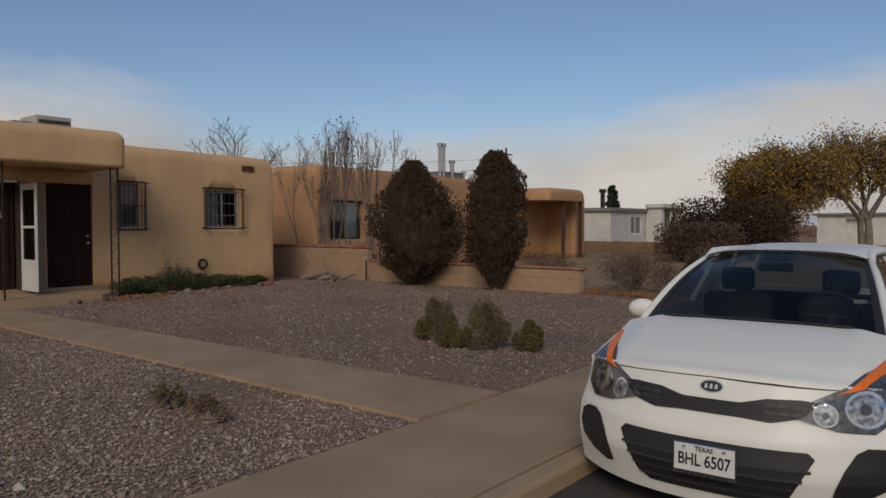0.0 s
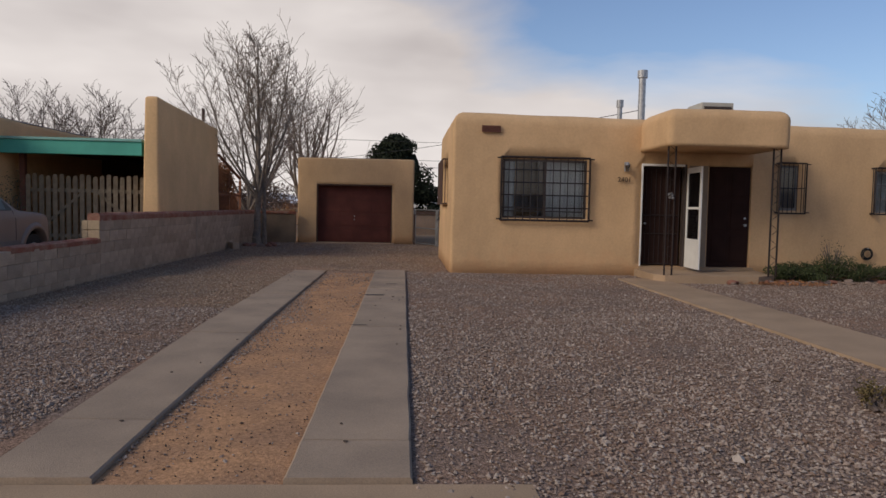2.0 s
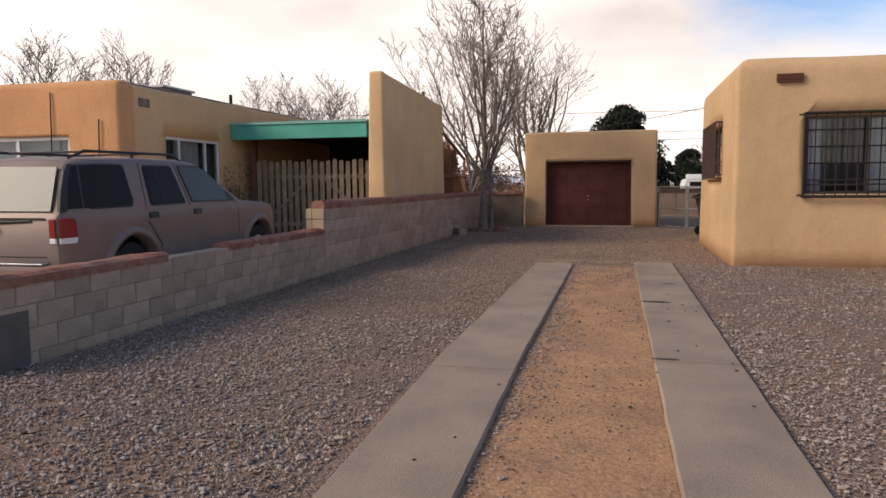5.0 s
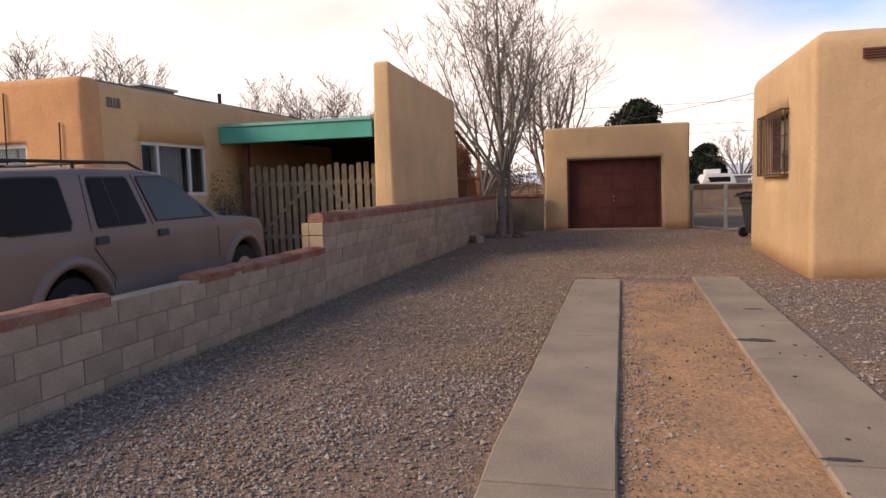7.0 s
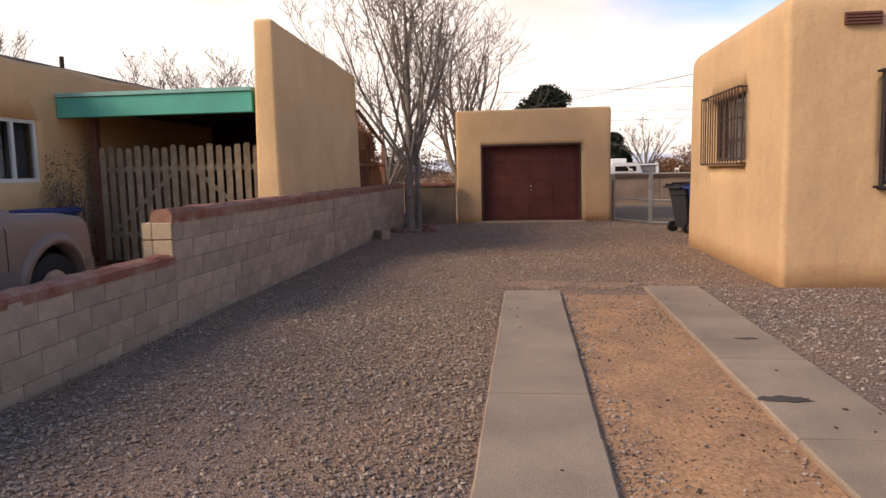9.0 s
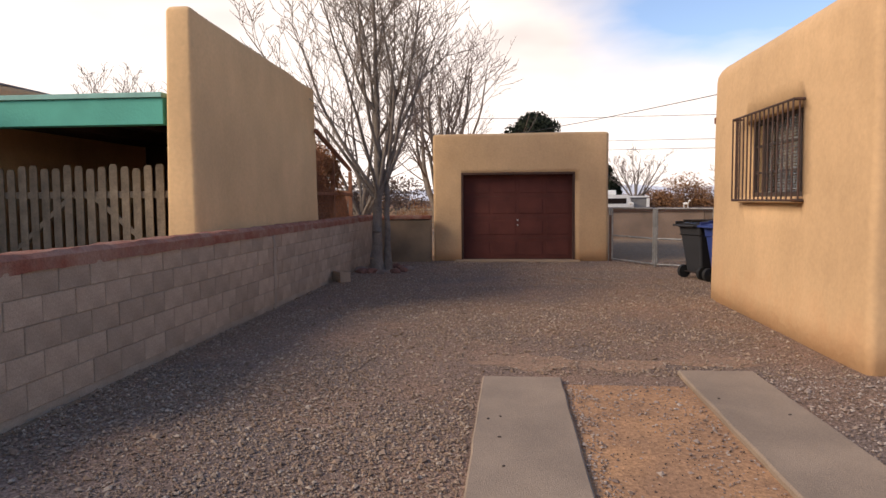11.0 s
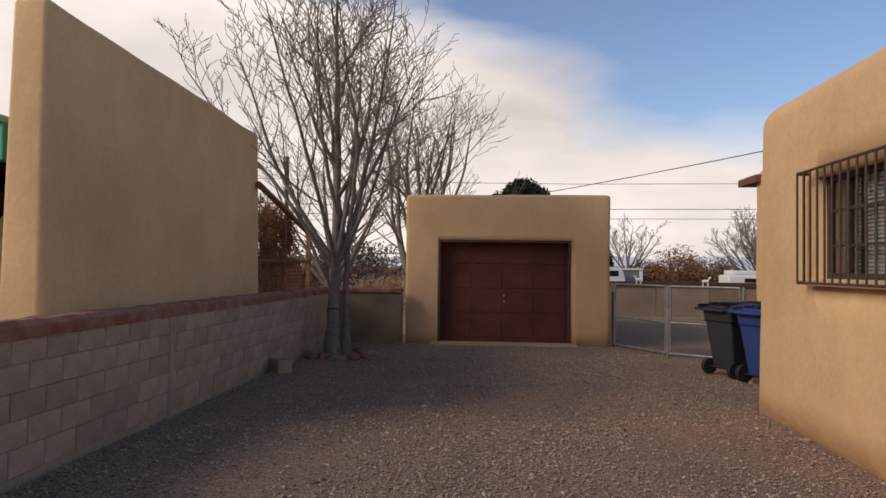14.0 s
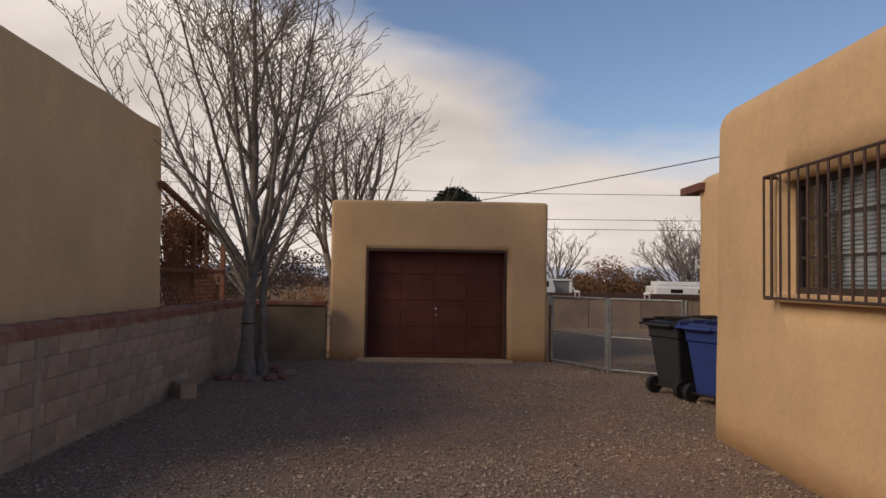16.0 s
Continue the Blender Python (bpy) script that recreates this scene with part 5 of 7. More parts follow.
def screen(u, v, lift=0.0):
    """The windscreen: u across from -1 to 1, v upwards from 0 to 1."""
    w = 0.70 + (0.525 - 0.70) * v
    return (u * w, 0.93 + 0.10 * u * u + 0.86 * v + 0.02 * u * u * v - lift, WZ0 - 0.045 * u * u + (WZ1 - WZ0) * v + 0.05 * math.sin(v * math.pi) - 0.02 * u * u * v + lift)


part("windscreen", sheet(lambda u, v: screen(u, v), lin(-0.94, 0.94, 16), lin(0.05, 0.95, 10)), CARGLASS, car, "clear raked windscreen", smooth=True)
bm = bmesh.new()
for a, b, c, d in ((-1, -0.94, 0, 1), (0.94, 1, 0, 1)):
    t = sheet(lambda u, v: screen(u, v, 0.004), [a, b], lin(0, 1, 12))
    me = bpy.data.meshes.new("t"); t.to_mesh(me); t.free(); bm.from_mesh(me); bpy.data.meshes.remove(me)
for c, d in ((0, 0.05), (0.95, 1)):
    t = sheet(lambda u, v: screen(u, v, 0.003), lin(-1, 1, 16), [c, d])
    me = bpy.data.meshes.new("t"); t.to_mesh(me); t.free(); bm.from_mesh(me); bpy.data.meshes.remove(me)
part("screen_surround", bm, PLASTIC, car)


def roof(u, v):
    w = 0.53 + 0.05 * math.sin(v * math.pi * 0.6)
    return (u * w, 1.79 + 0.02 * u * u + 1.95 * v, 1.415 + 0.045 * math.sin(v * math.pi * 0.75) - 0.05 * u ** 4 - 0.03 * v)


part("roof", sheet(roof, lin(-1.0, 1.0, 16), lin(0, 1, 12)), CARPAINT, car, smooth=True)
for s in (-1, 1):
    bm = bmesh.new()

    def pillar(pts):
        rows = []
        for k, p in enumerate(pts):
            p = Vector(p)
            d = (Vector(pts[min(k + 1, len(pts) - 1)]) - Vector(pts[max(k - 1, 0)])).normalized()
            a = Vector((1, 0, 0)) - d * d.x
            a.normalize()
            b = d.cross(a)
            rows.append([bm.verts.new(p + (a * math.cos(w) + b * math.sin(w)) * 0.026) for w in [math.pi * 2 * j / 10 for j in range(10)]])
        for r0, r1 in zip(rows, rows[1:]):
            for j in range(10):
                bm.faces.new((r0[j], r0[(j + 1) % 10], r1[(j + 1) % 10], r1[j]))

    e = [screen(s * 1.04, v) for v in lin(0, 1, 12)]
    pillar([(p[0], p[1], p[2]) for p in e] + [(s * 0.535, 2.05, 1.392), (s * 0.55, 2.4, 1.392), (s * 0.57, 3.2, 1.385), (s * 0.54, 3.72, 1.33), (s * 0.70, 3.95, 1.02)])
    pillar([(s * 0.60, 2.45, 1.39), (s * 0.80, 2.4, 0.95)])
    pillar([(s * 0.60, 3.15, 1.38), (s * 0.80, 3.3, 1.0)])
    part("pillar", bm, CARPAINT, car, smooth=True)
    for y0, y1, t0, t1 in ((1.25, 2.4, 1.75, 2.43), (2.45, 3.28, 2.48, 3.15)):
        g = sheet(lambda y, v: (s * (0.79 - 0.19 * v), y[0] + (y[1] - y[0]) * v, 0.95 + 0.42 * v), [(y0 + (y1 - y0) * k / 4, t0 + (t1 - t0) * k / 4) for k in range(5)], lin(0, 1, 3))
        part("side_window", g, CARGLASS, car, smooth=True)
    mb = bmesh.new()
    bmesh.ops.create_icosphere(mb, subdivisions=3, radius=1, matrix=Matrix.Translation((s * 0.79, 1.22, 1.0)) @ Matrix.Diagonal((0.105, 0.06, 0.07, 1)))
    tube(mb, (s * 0.74, 1.2, 0.98), (s * 0.83, 1.22, 0.99), 0.025)
    part("side_mirror", mb, CARPAINT, car, smooth=True)
    part("seat", boxm(s * 0.35 - 0.24, s * 0.35 + 0.24, 1.95, 2.12, 0.5, 1.08, 0.05, 2), CLOTH, car)
    part("headrest", boxm(s * 0.35 - 0.12, s * 0.35 + 0.12, 2.0, 2.1, 1.1, 1.27, 0.035, 2), CLOTH, car)
part("rear_window", sheet(lambda u, v: (u * (0.68 - 0.12 * v), 3.98 - 0.24 * v, 1.0 + 0.34 * v), lin(-1, 1, 6), lin(0, 1, 4)), CARGLASS, car, smooth=True)
part("dashboard", boxm(-0.70, 0.70, 1.05, 1.5, 0.75, 0.955, 0.05, 2), PLASTIC, car)
part("rear_seat", boxm(-0.62, 0.62, 2.9, 3.1, 0.5, 1.02, 0.05, 2), CLOTH, car)
part("cabin_floor", boxm(-0.72, 0.72, 1.0, 3.9, 0.37, 0.42), CLOTH, car)
sw = bmesh.new()
ringp = [Vector((0.35 + 0.185 * math.cos(a), 1.58 - 0.07 * math.sin(a), 0.99 + 0.16 * math.sin(a))) for a in [k * 2 * math.pi / 24 for k in range(25)]]
for a, b in zip(ringp, ringp[1:]):
    tube(sw, a, b, 0.014, n=6)
tube(sw, (0.17, 1.6, 0.98), (0.53, 1.6, 0.98), 0.02, n=6), tube(sw, (0.35, 1.6, 0.98), (0.35, 1.45, 0.88), 0.03, n=6)
part("steering_wheel", sw, mat("grey_wheel_rim", (0.08, 0.08, 0.085), 0.6), car)
part("inside_mirror", boxm(-0.11, 0.11, 1.62, 1.65, 1.27, 1.33, 0.01), PLASTIC, car)
part("sticker", boxm(0.50, 0.60, 1.40, 1.404, 1.10, 1.125), WHITE, car, "small pale windscreen sticker").rotation_euler = (0, 0, 0)
for s in (-1, 1):
    wp = [(s * 0.55, 0.98, 1.0), (s * 0.1, 0.93, 1.015), (s * -0.2, 0.93, 1.015)]
    wb = bmesh.new()
    tube(wb, wp[0], wp[1], 0.009, 0.006, n=5)
    part("wiper", wb, PLASTIC, car)
for cy in (0.82, 3.38):
    for s in (-1, 1):
        w = new("wheel")
        w.parent = car
        part("tyre", tubem((s * 0.62, cy, 0.30), (s * 0.82, cy, 0.30), 0.30, n=28), RUBBER, w)
        part("rim", tubem((s * 0.70, cy, 0.30), (s * 0.828, cy, 0.30), 0.19, n=20), GALV, w)
part("tail_lamp", boxm(-0.72, -0.6, 3.93, 4.0, 0.75, 1.0, 0.02), mat("red_lamp", (0.5, 0.02, 0.015), 0.3), car)
part("tail_lamp", boxm(0.6, 0.72, 3.93, 4.0, 0.75, 1.0, 0.02), bpy.data.materials["red_lamp"], car)

# ---- pewter estate car beyond the block wall; local x runs towards its nose ----
PEWTER = mat("pewter_car_paint", (0.235, 0.165, 0.132), 0.5, metal=0.25, var=0.1, scale=2)
suv = thing("estate_car", (-11.2, -7.38, -0.005), "pewter brown four-door off-road estate car behind the block wall", "car", rz=180)
suv.scale = (1, 1, 1.08)
suv.rotation_euler = (0, radians(-0.8), radians(180))
SH = 0.86


def extrude_profile(pts, y_of, n=1):
    """A closed side outline stretched across the car; y_of gives the half width at each height."""
    bm = bmesh.new()
    rows = []
    for s in lin(-1, 1, 8):
        bulge = 1 - 0.0 * s * s
        rows.append([bm.verts.new((x, s * y_of(z), z + 0.015 * (1 - s * s) * (1 if z > 0.9 else 0))) for x, z in pts])
    n = len(pts)
    for a, b in zip(rows, rows[1:]):
        for k in range(n):
            bm.faces.new((a[k], a[(k + 1) % n], b[(k + 1) % n], b[k]))
    bm.faces.new(rows[0][::-1]), bm.faces.new(rows[-1])
    bmesh.ops.recalc_face_normals(bm, faces=bm.faces)
    es = [e for e in bm.edges if abs(e.verts[0].co.y) > 0 and e.verts[0] in set(rows[0] + rows[-1]) and e.verts[1] in set(rows[0] + rows[-1])]
    bmesh.ops.bevel(bm, geom=es, offset=0.035, segments=2, affect="EDGES", profile=0.5)
    return bm


def suv_half(z):
    if z > 0.98:
        return SH - 0.26 * (z - 0.98)
    return SH - 0.035 * max(0, (0.60 - z) / 0.25) ** 2 - 0.03 * max(0, (z - 0.80) / 0.18) ** 2 + 0.03


def suv_taper(x):
    """How far the flank draws in towards the ends."""
    return 0.17 * max(0.0, (x - 1.75) / 0.7) ** 2 + 0.05 * max(0.0, (-x - 2.1) / 0.2) ** 2


def suv_side(x, z):
    return min(suv_half(z), SH) - suv_taper(x)


def suv_top(x):
    """Height of the centre line: tailgate, roof, windscreen, hood."""
    keys = ((-2.31, 1.03), (-2.24, 1.10), (-2.04, 1.50), (-1.96, 1.575), (-1.7, 1.61), (-0.8, 1.63), (0.0, 1.62), (0.28, 1.585), (0.40, 1.52), (1.16, 1.105), (1.26, 1.08), (1.8, 1.045), (2.2, 0.99), (2.34, 0.92), (2.41, 0.84))
    for (a, za), (b, zb) in zip(keys, keys[1:]):
        if x <= b:
            return za + (zb - za) * max(0.0, x - a) / (b - a)
    return keys[-1][1]


def suv_skin():
    """Body and cabin as one skin of cross sections, with the wheel openings left out."""
    bm = bmesh.new()
    xs = sorted(set([round(-2.31 + 4.62 * k / 96, 4) for k in range(97)] + [2.34, 2.38, 2.41, 0.28, 0.40, 1.16, 1.26, -2.04, -1.96]))
    rows = []
    for x in xs:
        h1 = suv_top(x)
        belt = min(1.0, h1 - 0.06)
        half = [(suv_side(x, 0.36 + (belt - 0.36) * k / 14), 0.36 + (belt - 0.36) * k / 14) for k in range(15)]
        h = h1 - belt
        wb = half[-1][0]
        zc = belt + h * 0.82
        wc = wb - 0.26 * (zc - belt)
        half += [((wb + wc) / 2, (belt + zc) / 2), (wc, zc), (wc - 0.018, zc + h * 0.07), (wc - 0.055, zc + h * 0.115), (wc - 0.12, zc + h * 0.14), (wc * 0.5, h1 - h * 0.01), (0.0, h1)]
        full = half + [(-y, z) for y, z in half[-2::-1]]
        rows.append([bm.verts.new((x, y, z)) for y, z in full])
    for a, b in zip(rows, rows[1:]):
        for k in range(len(a) - 1):
            f = bm.faces.new((a[k], b[k], b[k + 1], a[k + 1]))
            c = f.calc_center_median()
            if abs(c.y) > 0.5 and any((c.x - cx) ** 2 + (c.z - 0.36) ** 2 < 0.455 ** 2 for cx in (-1.25, 1.66)):
                bm.faces.remove(f)
    bm.faces.new(rows[0]), bm.faces.new(rows[-1][::-1])
    bmesh.ops.recalc_face_normals(bm, faces=bm.faces)
    return bm


sbody = part("body", suv_skin(), PEWTER, suv, smooth=True)


def side_patch(pts, m, name, off=0.006, parent=None, label=""):
    for s in (1, -1):
        bm = bmesh.new()
        vs = [bm.verts.new((x, s * (suv_side(x, z) + off), z)) for x, z in pts]
        wv = [bm.verts.new((x, s * (suv_side(x, z) - 0.02), z)) for x, z in pts]
        bm.faces.new(vs), bm.faces.new(wv)
        for k in range(len(pts)):
            bm.faces.new((vs[k], vs[(k + 1) % len(pts)], wv[(k + 1) % len(pts)], wv[k]))
        bmesh.ops.recalc_face_normals(bm, faces=bm.faces)
        part(name, bm, m, parent or suv, label)


SUVGLASS = mat("dark_car_window", (0.022, 0.016, 0.015), 0.16, spec=0.06)
SUVGLASS2 = mat("greenish_car_window", (0.085, 0.09, 0.08), 0.15, spec=0.15)
RUBSEAL = mat("black_window_seal", (0.02, 0.018, 0.018), 0.6)
for pts, m in (([(-2.20, 1.105), (-2.13, 1.30), (-2.04, 1.46), (-1.98, 1.505), (-1.62, 1.52), (-1.26, 1.52), (-1.215, 1.50), (-1.19, 1.16), (-1.23, 1.105), (-1.7, 1.105)], SUVGLASS),
               ([(-0.87, 1.12), (-0.865, 1.49), (-0.84, 1.515), (-0.36, 1.515), (-0.32, 1.49), (-0.20, 1.12), (-0.23, 1.10), (-0.85, 1.10)], SUVGLASS),
               ([(-0.03, 1.11), (-0.17, 1.49), (-0.15, 1.515), (0.24, 1.515), (0.42, 1.46), (0.97, 1.12), (0.94, 1.10)], SUVGLASS2)):
    cx0 = sum(p[0] for p in pts) / len(pts)
    side_patch([(cx0 + (x - cx0) * 1.04, 1.31 + (z - 1.31) * 1.07) for x, z in pts], RUBSEAL, "window_seal", 0.006)
    side_patch(pts, m, "side_window", 0.012)
side_patch([(-2.275, 1.085), (-2.215, 1.27), (-2.12, 1.46), (-2.05, 1.525), (-1.98, 1.525), (-2.04, 1.46), (-2.13, 1.30), (-2.20, 1.085)], RUBSEAL, "rear_pillar_trim", 0.016)
side_patch([(-2.0, 1.11), (-1.93, 1.505), (-1.90, 1.505), (-1.97, 1.11)], RUBSEAL, "window_divider", 0.014)
side_patch([(-0.60, 1.11), (-0.68, 1.51), (-0.665, 1.51), (-0.585, 1.11)], RUBSEAL, "window_divider", 0.014)
side_patch([(0.82, 1.115), (0.76, 1.23), (0.785, 1.22), (0.96, 1.115)], RUBSEAL, "mirror_sail", 0.015)
LINE = mat("door_gap", (0.05, 0.035, 0.03), 0.9)
for line in (((-0.93, 1.54), (-0.97, 1.1), (-0.97, 0.92), (-0.74, 0.66), (-0.70, 0.42)), ((-0.24, 1.54), (-0.10, 1.08), (-0.10, 0.42)), ((1.00, 1.09), (1.06, 0.95), (1.06, 0.42)), ((-0.7, 0.43), (-0.10, 0.43), (1.06, 0.43))):
    for (xa, za), (xb, zb) in zip(line, line[1:]):
        d = 0.005
        side_patch([(xa - d, za - d), (xb - d, zb - d), (xb + d, zb + d), (xa + d, za + d)], LINE, "door_gap", 0.003)
PEWTER_D = mat("dull_lower_paint", (0.225, 0.162, 0.132), 0.75, var=0.15, scale=3)
side_patch([(-0.76, 0.40), (-0.76, 0.60), (-0.74, 0.645), (1.14, 0.645), (1.17, 0.60), (1.17, 0.40)], PEWTER_D, "lower_cladding", 0.014)
side_patch([(-2.30, 0.44), (-2.31, 0.60), (-1.76, 0.60), (-1.74, 0.44)], PEWTER_D, "lower_cladding", 0.014)
side_patch([(2.14, 0.44), (2.16, 0.60), (2.38, 0.60), (2.37, 0.44)], PEWTER_D, "lower_cladding", 0.014)
for x in (-0.95, -0.05):
    side_patch([(x, 0.955), (x, 1.01), (x + 0.02, 1.02), (x + 0.15, 1.02), (x + 0.16, 1.005), (x + 0.16, 0.955)], PLASTIC, "door_handle", 0.018)
REDLAMP = mat("red_tail_lamp", (0.25, 0.012, 0.01), 0.3)
side_patch([(-2.305, 0.845), (-2.30, 1.02), (-2.20, 1.025), (-2.14, 1.015), (-2.13, 0.845)], REDLAMP, "tail_lamp", 0.026)
side_patch([(-2.305, 0.79), (-2.305, 0.842), (-2.13, 0.842), (-2.15, 0.79)], WHITE, "reversing_lamp", 0.026)
for s in (-1, 1):
    part("tail_lamp", boxm(-2.335, -2.312, s * 0.755 - 0.04, s * 0.755 + 0.04, 0.845, 1.02, 0.01), REDLAMP, suv)
    part("reversing_lamp", boxm(-2.333, -2.312, s * 0.755 - 0.04, s * 0.755 + 0.04, 0.79, 0.842, 0.008), WHITE, suv)
part("tailgate_gap", boxm(-2.322, -2.311, -0.66, 0.66, 1.015, 1.03), RUBSEAL, suv)
part("tailgate_gap", boxm(-2.318, -2.311, -0.66, 0.66, 0.665, 0.672), LINE, suv)
part("tailgate_handle", boxm(-2.345, -2.315, -0.09, 0.09, 0.90, 0.96, 0.01), PLASTIC, suv)
for cx in (-1.25, 1.66):
    for s in (1, -1):
        fl = bmesh.new()
        rings = []
        for k in range(25):
            a = radians(-4 + 188 * k / 24)
            row = []
            for r, out in ((0.535, -0.004), (0.515, 0.018), (0.475, 0.034), (0.44, 0.030), (0.432, -0.12)):
                x, z = cx + r * math.cos(a), 0.36 + r * math.sin(a)
                row.append(fl.verts.new((x, s * (suv_side(x, z) + out), z)))
            rings.append(row)
        for p, q in zip(rings, rings[1:]):
            for j in range(4):
                fl.faces.new((p[j], q[j], q[j + 1], p[j + 1]))
        bmesh.ops.recalc_face_normals(fl, faces=fl.faces)
        part("arch_flare", fl, PEWTER, suv, smooth=True)
    for s in (-1, 1):
        w = new("wheel")
        w.parent = suv
        part("tyre", tubem((cx, s * 0.60, 0.36), (cx, s * 0.82, 0.36), 0.355, n=28), RUBBER, w)
        part("rim", tubem((cx, s * 0.68, 0.36), (cx, s * 0.828, 0.36), 0.22, n=20), GALV, w)
part("inner_guard", boxm(-2.1, 2.1, -0.60, 0.60, 0.35, 0.9), PLASTIC, suv)
part("rear_bumper", boxm(-2.44, -2.26, -0.84, 0.84, 0.42, 0.60, 0.04, 2), PEWTER_D, suv, "dull grey rear bumper")
part("bumper_step", boxm(-2.43, -2.32, -0.70, 0.70, 0.602, 0.62, 0.006), GALV, suv, "bright metal step pad on the bumper")
part("front_bumper", boxm(2.30, 2.50, -0.70, 0.70, 0.42, 0.62, 0.05, 3), PEWTER_D, suv, "dull front bumper")
bm = bmesh.new()
v = [bm.verts.new(p) for p in ((-2.255, -0.70, 1.09), (-2.255, 0.70, 1.09), (-2.045, 0.62, 1.5), (-2.045, -0.62, 1.5))]
bm.faces.new(v)
for q in bm.verts:
    q.co.x -= 0.02
ext = bmesh.ops.extrude_face_region(bm, geom=bm.faces[:])
for g in ext["geom"]:
    if isinstance(g, bmesh.types.BMVert):
        g.co.x += 0.015
bmesh.ops.recalc_face_normals(bm, faces=bm.faces)
part("rear_window", bm, SUVGLASS2, suv)
bm = bmesh.new()
v = [bm.verts.new(p) for p in ((1.13, -0.72, 1.10), (1.13, 0.72, 1.10), (0.40, 0.64, 1.51), (0.40, -0.64, 1.51))]
bm.faces.new(v)
for q in bm.verts:
    q.co.x += 0.03
part("windscreen", bm, SUVGLASS, suv)
for s in (-1, 1):
    rr = new("roof_rail")
    rr.parent = suv
    part("rail", tubem((-1.62, s * 0.58, 1.662), (-0.1, s * 0.58, 1.658), 0.015), RUBSEAL, rr)
    part("rail_end", tubem((-1.62, s * 0.58, 1.662), (-1.86, s * 0.58, 1.585), 0.015, 0.012), RUBSEAL, rr)
    part("rail_end", tubem((-0.1, s * 0.58, 1.658), (0.12, s * 0.58, 1.585), 0.015, 0.012), RUBSEAL, rr)
    part("foot", tubem((-0.85, s * 0.58, 1.58), (-0.85, s * 0.58, 1.655), 0.018), RUBSEAL, rr)
part("roof_rack_bar", tubem((-1.45, -0.58, 1.66), (-1.45, 0.58, 1.66), 0.012), RUBSEAL, suv)
part("roof_rack_bar", tubem((-0.45, -0.58, 1.66), (-0.45, 0.58, 1.66), 0.012), RUBSEAL, suv)
part("rear_wiper", tubem((-2.325, 0.12, 0.985), (-2.31, -0.5, 1.0), 0.014), PLASTIC, suv)

# ---- north side: low wall, junipers, shrubs, the next houses ----
PINKBLOCK = mat("buff_block", (0.40, 0.27, 0.17), 0.95, var=0.2, scale=2, bump=0.4, bscale=60, fine=0.1, random_amount=0.08)
nwall = thing("garden_wall", (0, 0, 0), "low buff block garden wall with a red-brown cap", "wall")
part("mortar", boxm(-19, -13.9, 13.76, 13.94, -0.1, 0.86), MORTAR, nwall)
part("mortar", boxm(-13.9, -7.42, 13.76, 13.94, -0.1, 0.50), MORTAR, nwall)
part("cap", boxm(-19, -13.86, 13.72, 13.98, 0.862, 0.93, 0.015), REDCAP, nwall)
part("cap", boxm(-13.85, -7.36, 13.72, 13.98, 0.502, 0.565, 0.015), REDCAP, nwall)


def cypress(loc, h, r, seed, label, fat=0.35, tip=0.66):
    """A dense dark evergreen: a tapered stem under a crown of small scaly clumps."""
    rng = random.Random(seed)
    t = thing("juniper", loc, label, "tree", "junipers by the wall")
    part("trunk", tubem((0, 0, -0.05), (0, 0, h * 0.6), 0.09, 0.03, n=8), BARK, t)
    V, F = [], []
    n = 24000
    for _ in range(n):
        f = rng.random()
        prof = (math.sin(min(1, f / fat) * math.pi / 2) ** 0.9 if f < fat else math.cos((f - fat) / (1 - fat) * math.pi / 2) ** tip)
        a = rng.uniform(0, 2 * math.pi)
        wob = 1 + 0.5 * noise.noise(Vector((math.cos(a) * 1.6, math.sin(a) * 1.6, f * 5 + seed))) + 0.45 * noise.noise(Vector((math.cos(a) * 5, math.sin(a) * 5, f * 16 + seed)))
        rr = r * (0.10 + 0.90 * prof) * wob * (1 - 0.35 * rng.random() ** 2.2)
        p = Vector((math.cos(a) * rr, math.sin(a) * rr, 0.03 + f * h * (1 + 0.03 * wob)))
        up = Vector((math.cos(a) * 0.5 + rng.gauss(0, 0.3), math.sin(a) * 0.5 + rng.gauss(0, 0.3), 1)).normalized() * rng.uniform(0.03, 0.075)
        w = up.cross(Vector([rng.gauss(0, 1) for _ in range(3)])).normalized() * rng.uniform(0.01, 0.022)
        s = len(V)
        V += [tuple(p - w), tuple(p + w), tuple(p + up + w * 0.4), tuple(p + up - w * 0.4)]
        F.append((s, s + 1, s + 2, s + 3))
    me = bpy.data.meshes.new("crown")
    me.from_pydata(V, [], F)
    part("crown", me, JUNIPER, t)
    core = bmesh.new()
    bmesh.ops.create_icosphere(core, subdivisions=4, radius=1)
    for v in core.verts:
        f = (v.co.z + 1) / 2
        prof = (math.sin(min(1, f / fat) * math.pi / 2) ** 0.9 if f < fat else math.cos((f - fat) / (1 - fat) * math.pi / 2) ** tip)
        l = math.hypot(v.co.x, v.co.y) or 1
        g = r * 0.74 * prof * (1 + 0.3 * noise.noise(Vector((v.co.x * 2, v.co.y * 2, f * 5 + seed))))
        v.co = Vector((v.co.x / l * g, v.co.y / l * g, 0.06 + f * h * 0.96))
    part("inner_foliage", core, JUNIPER, t)
    return t


JUNIPER = mat("brown_green_juniper", (0.06, 0.042, 0.028), 0.95, rand3=((0.08, 0.05, 0.033), (0.05, 0.042, 0.027), (0.09, 0.058, 0.04)), spec=0.1)
cypress((-11.80, 13.3, 0), 2.95, 1.02, 3.0, "broad brown-green cone-shaped juniper beside the low wall", fat=0.36, tip=0.95)
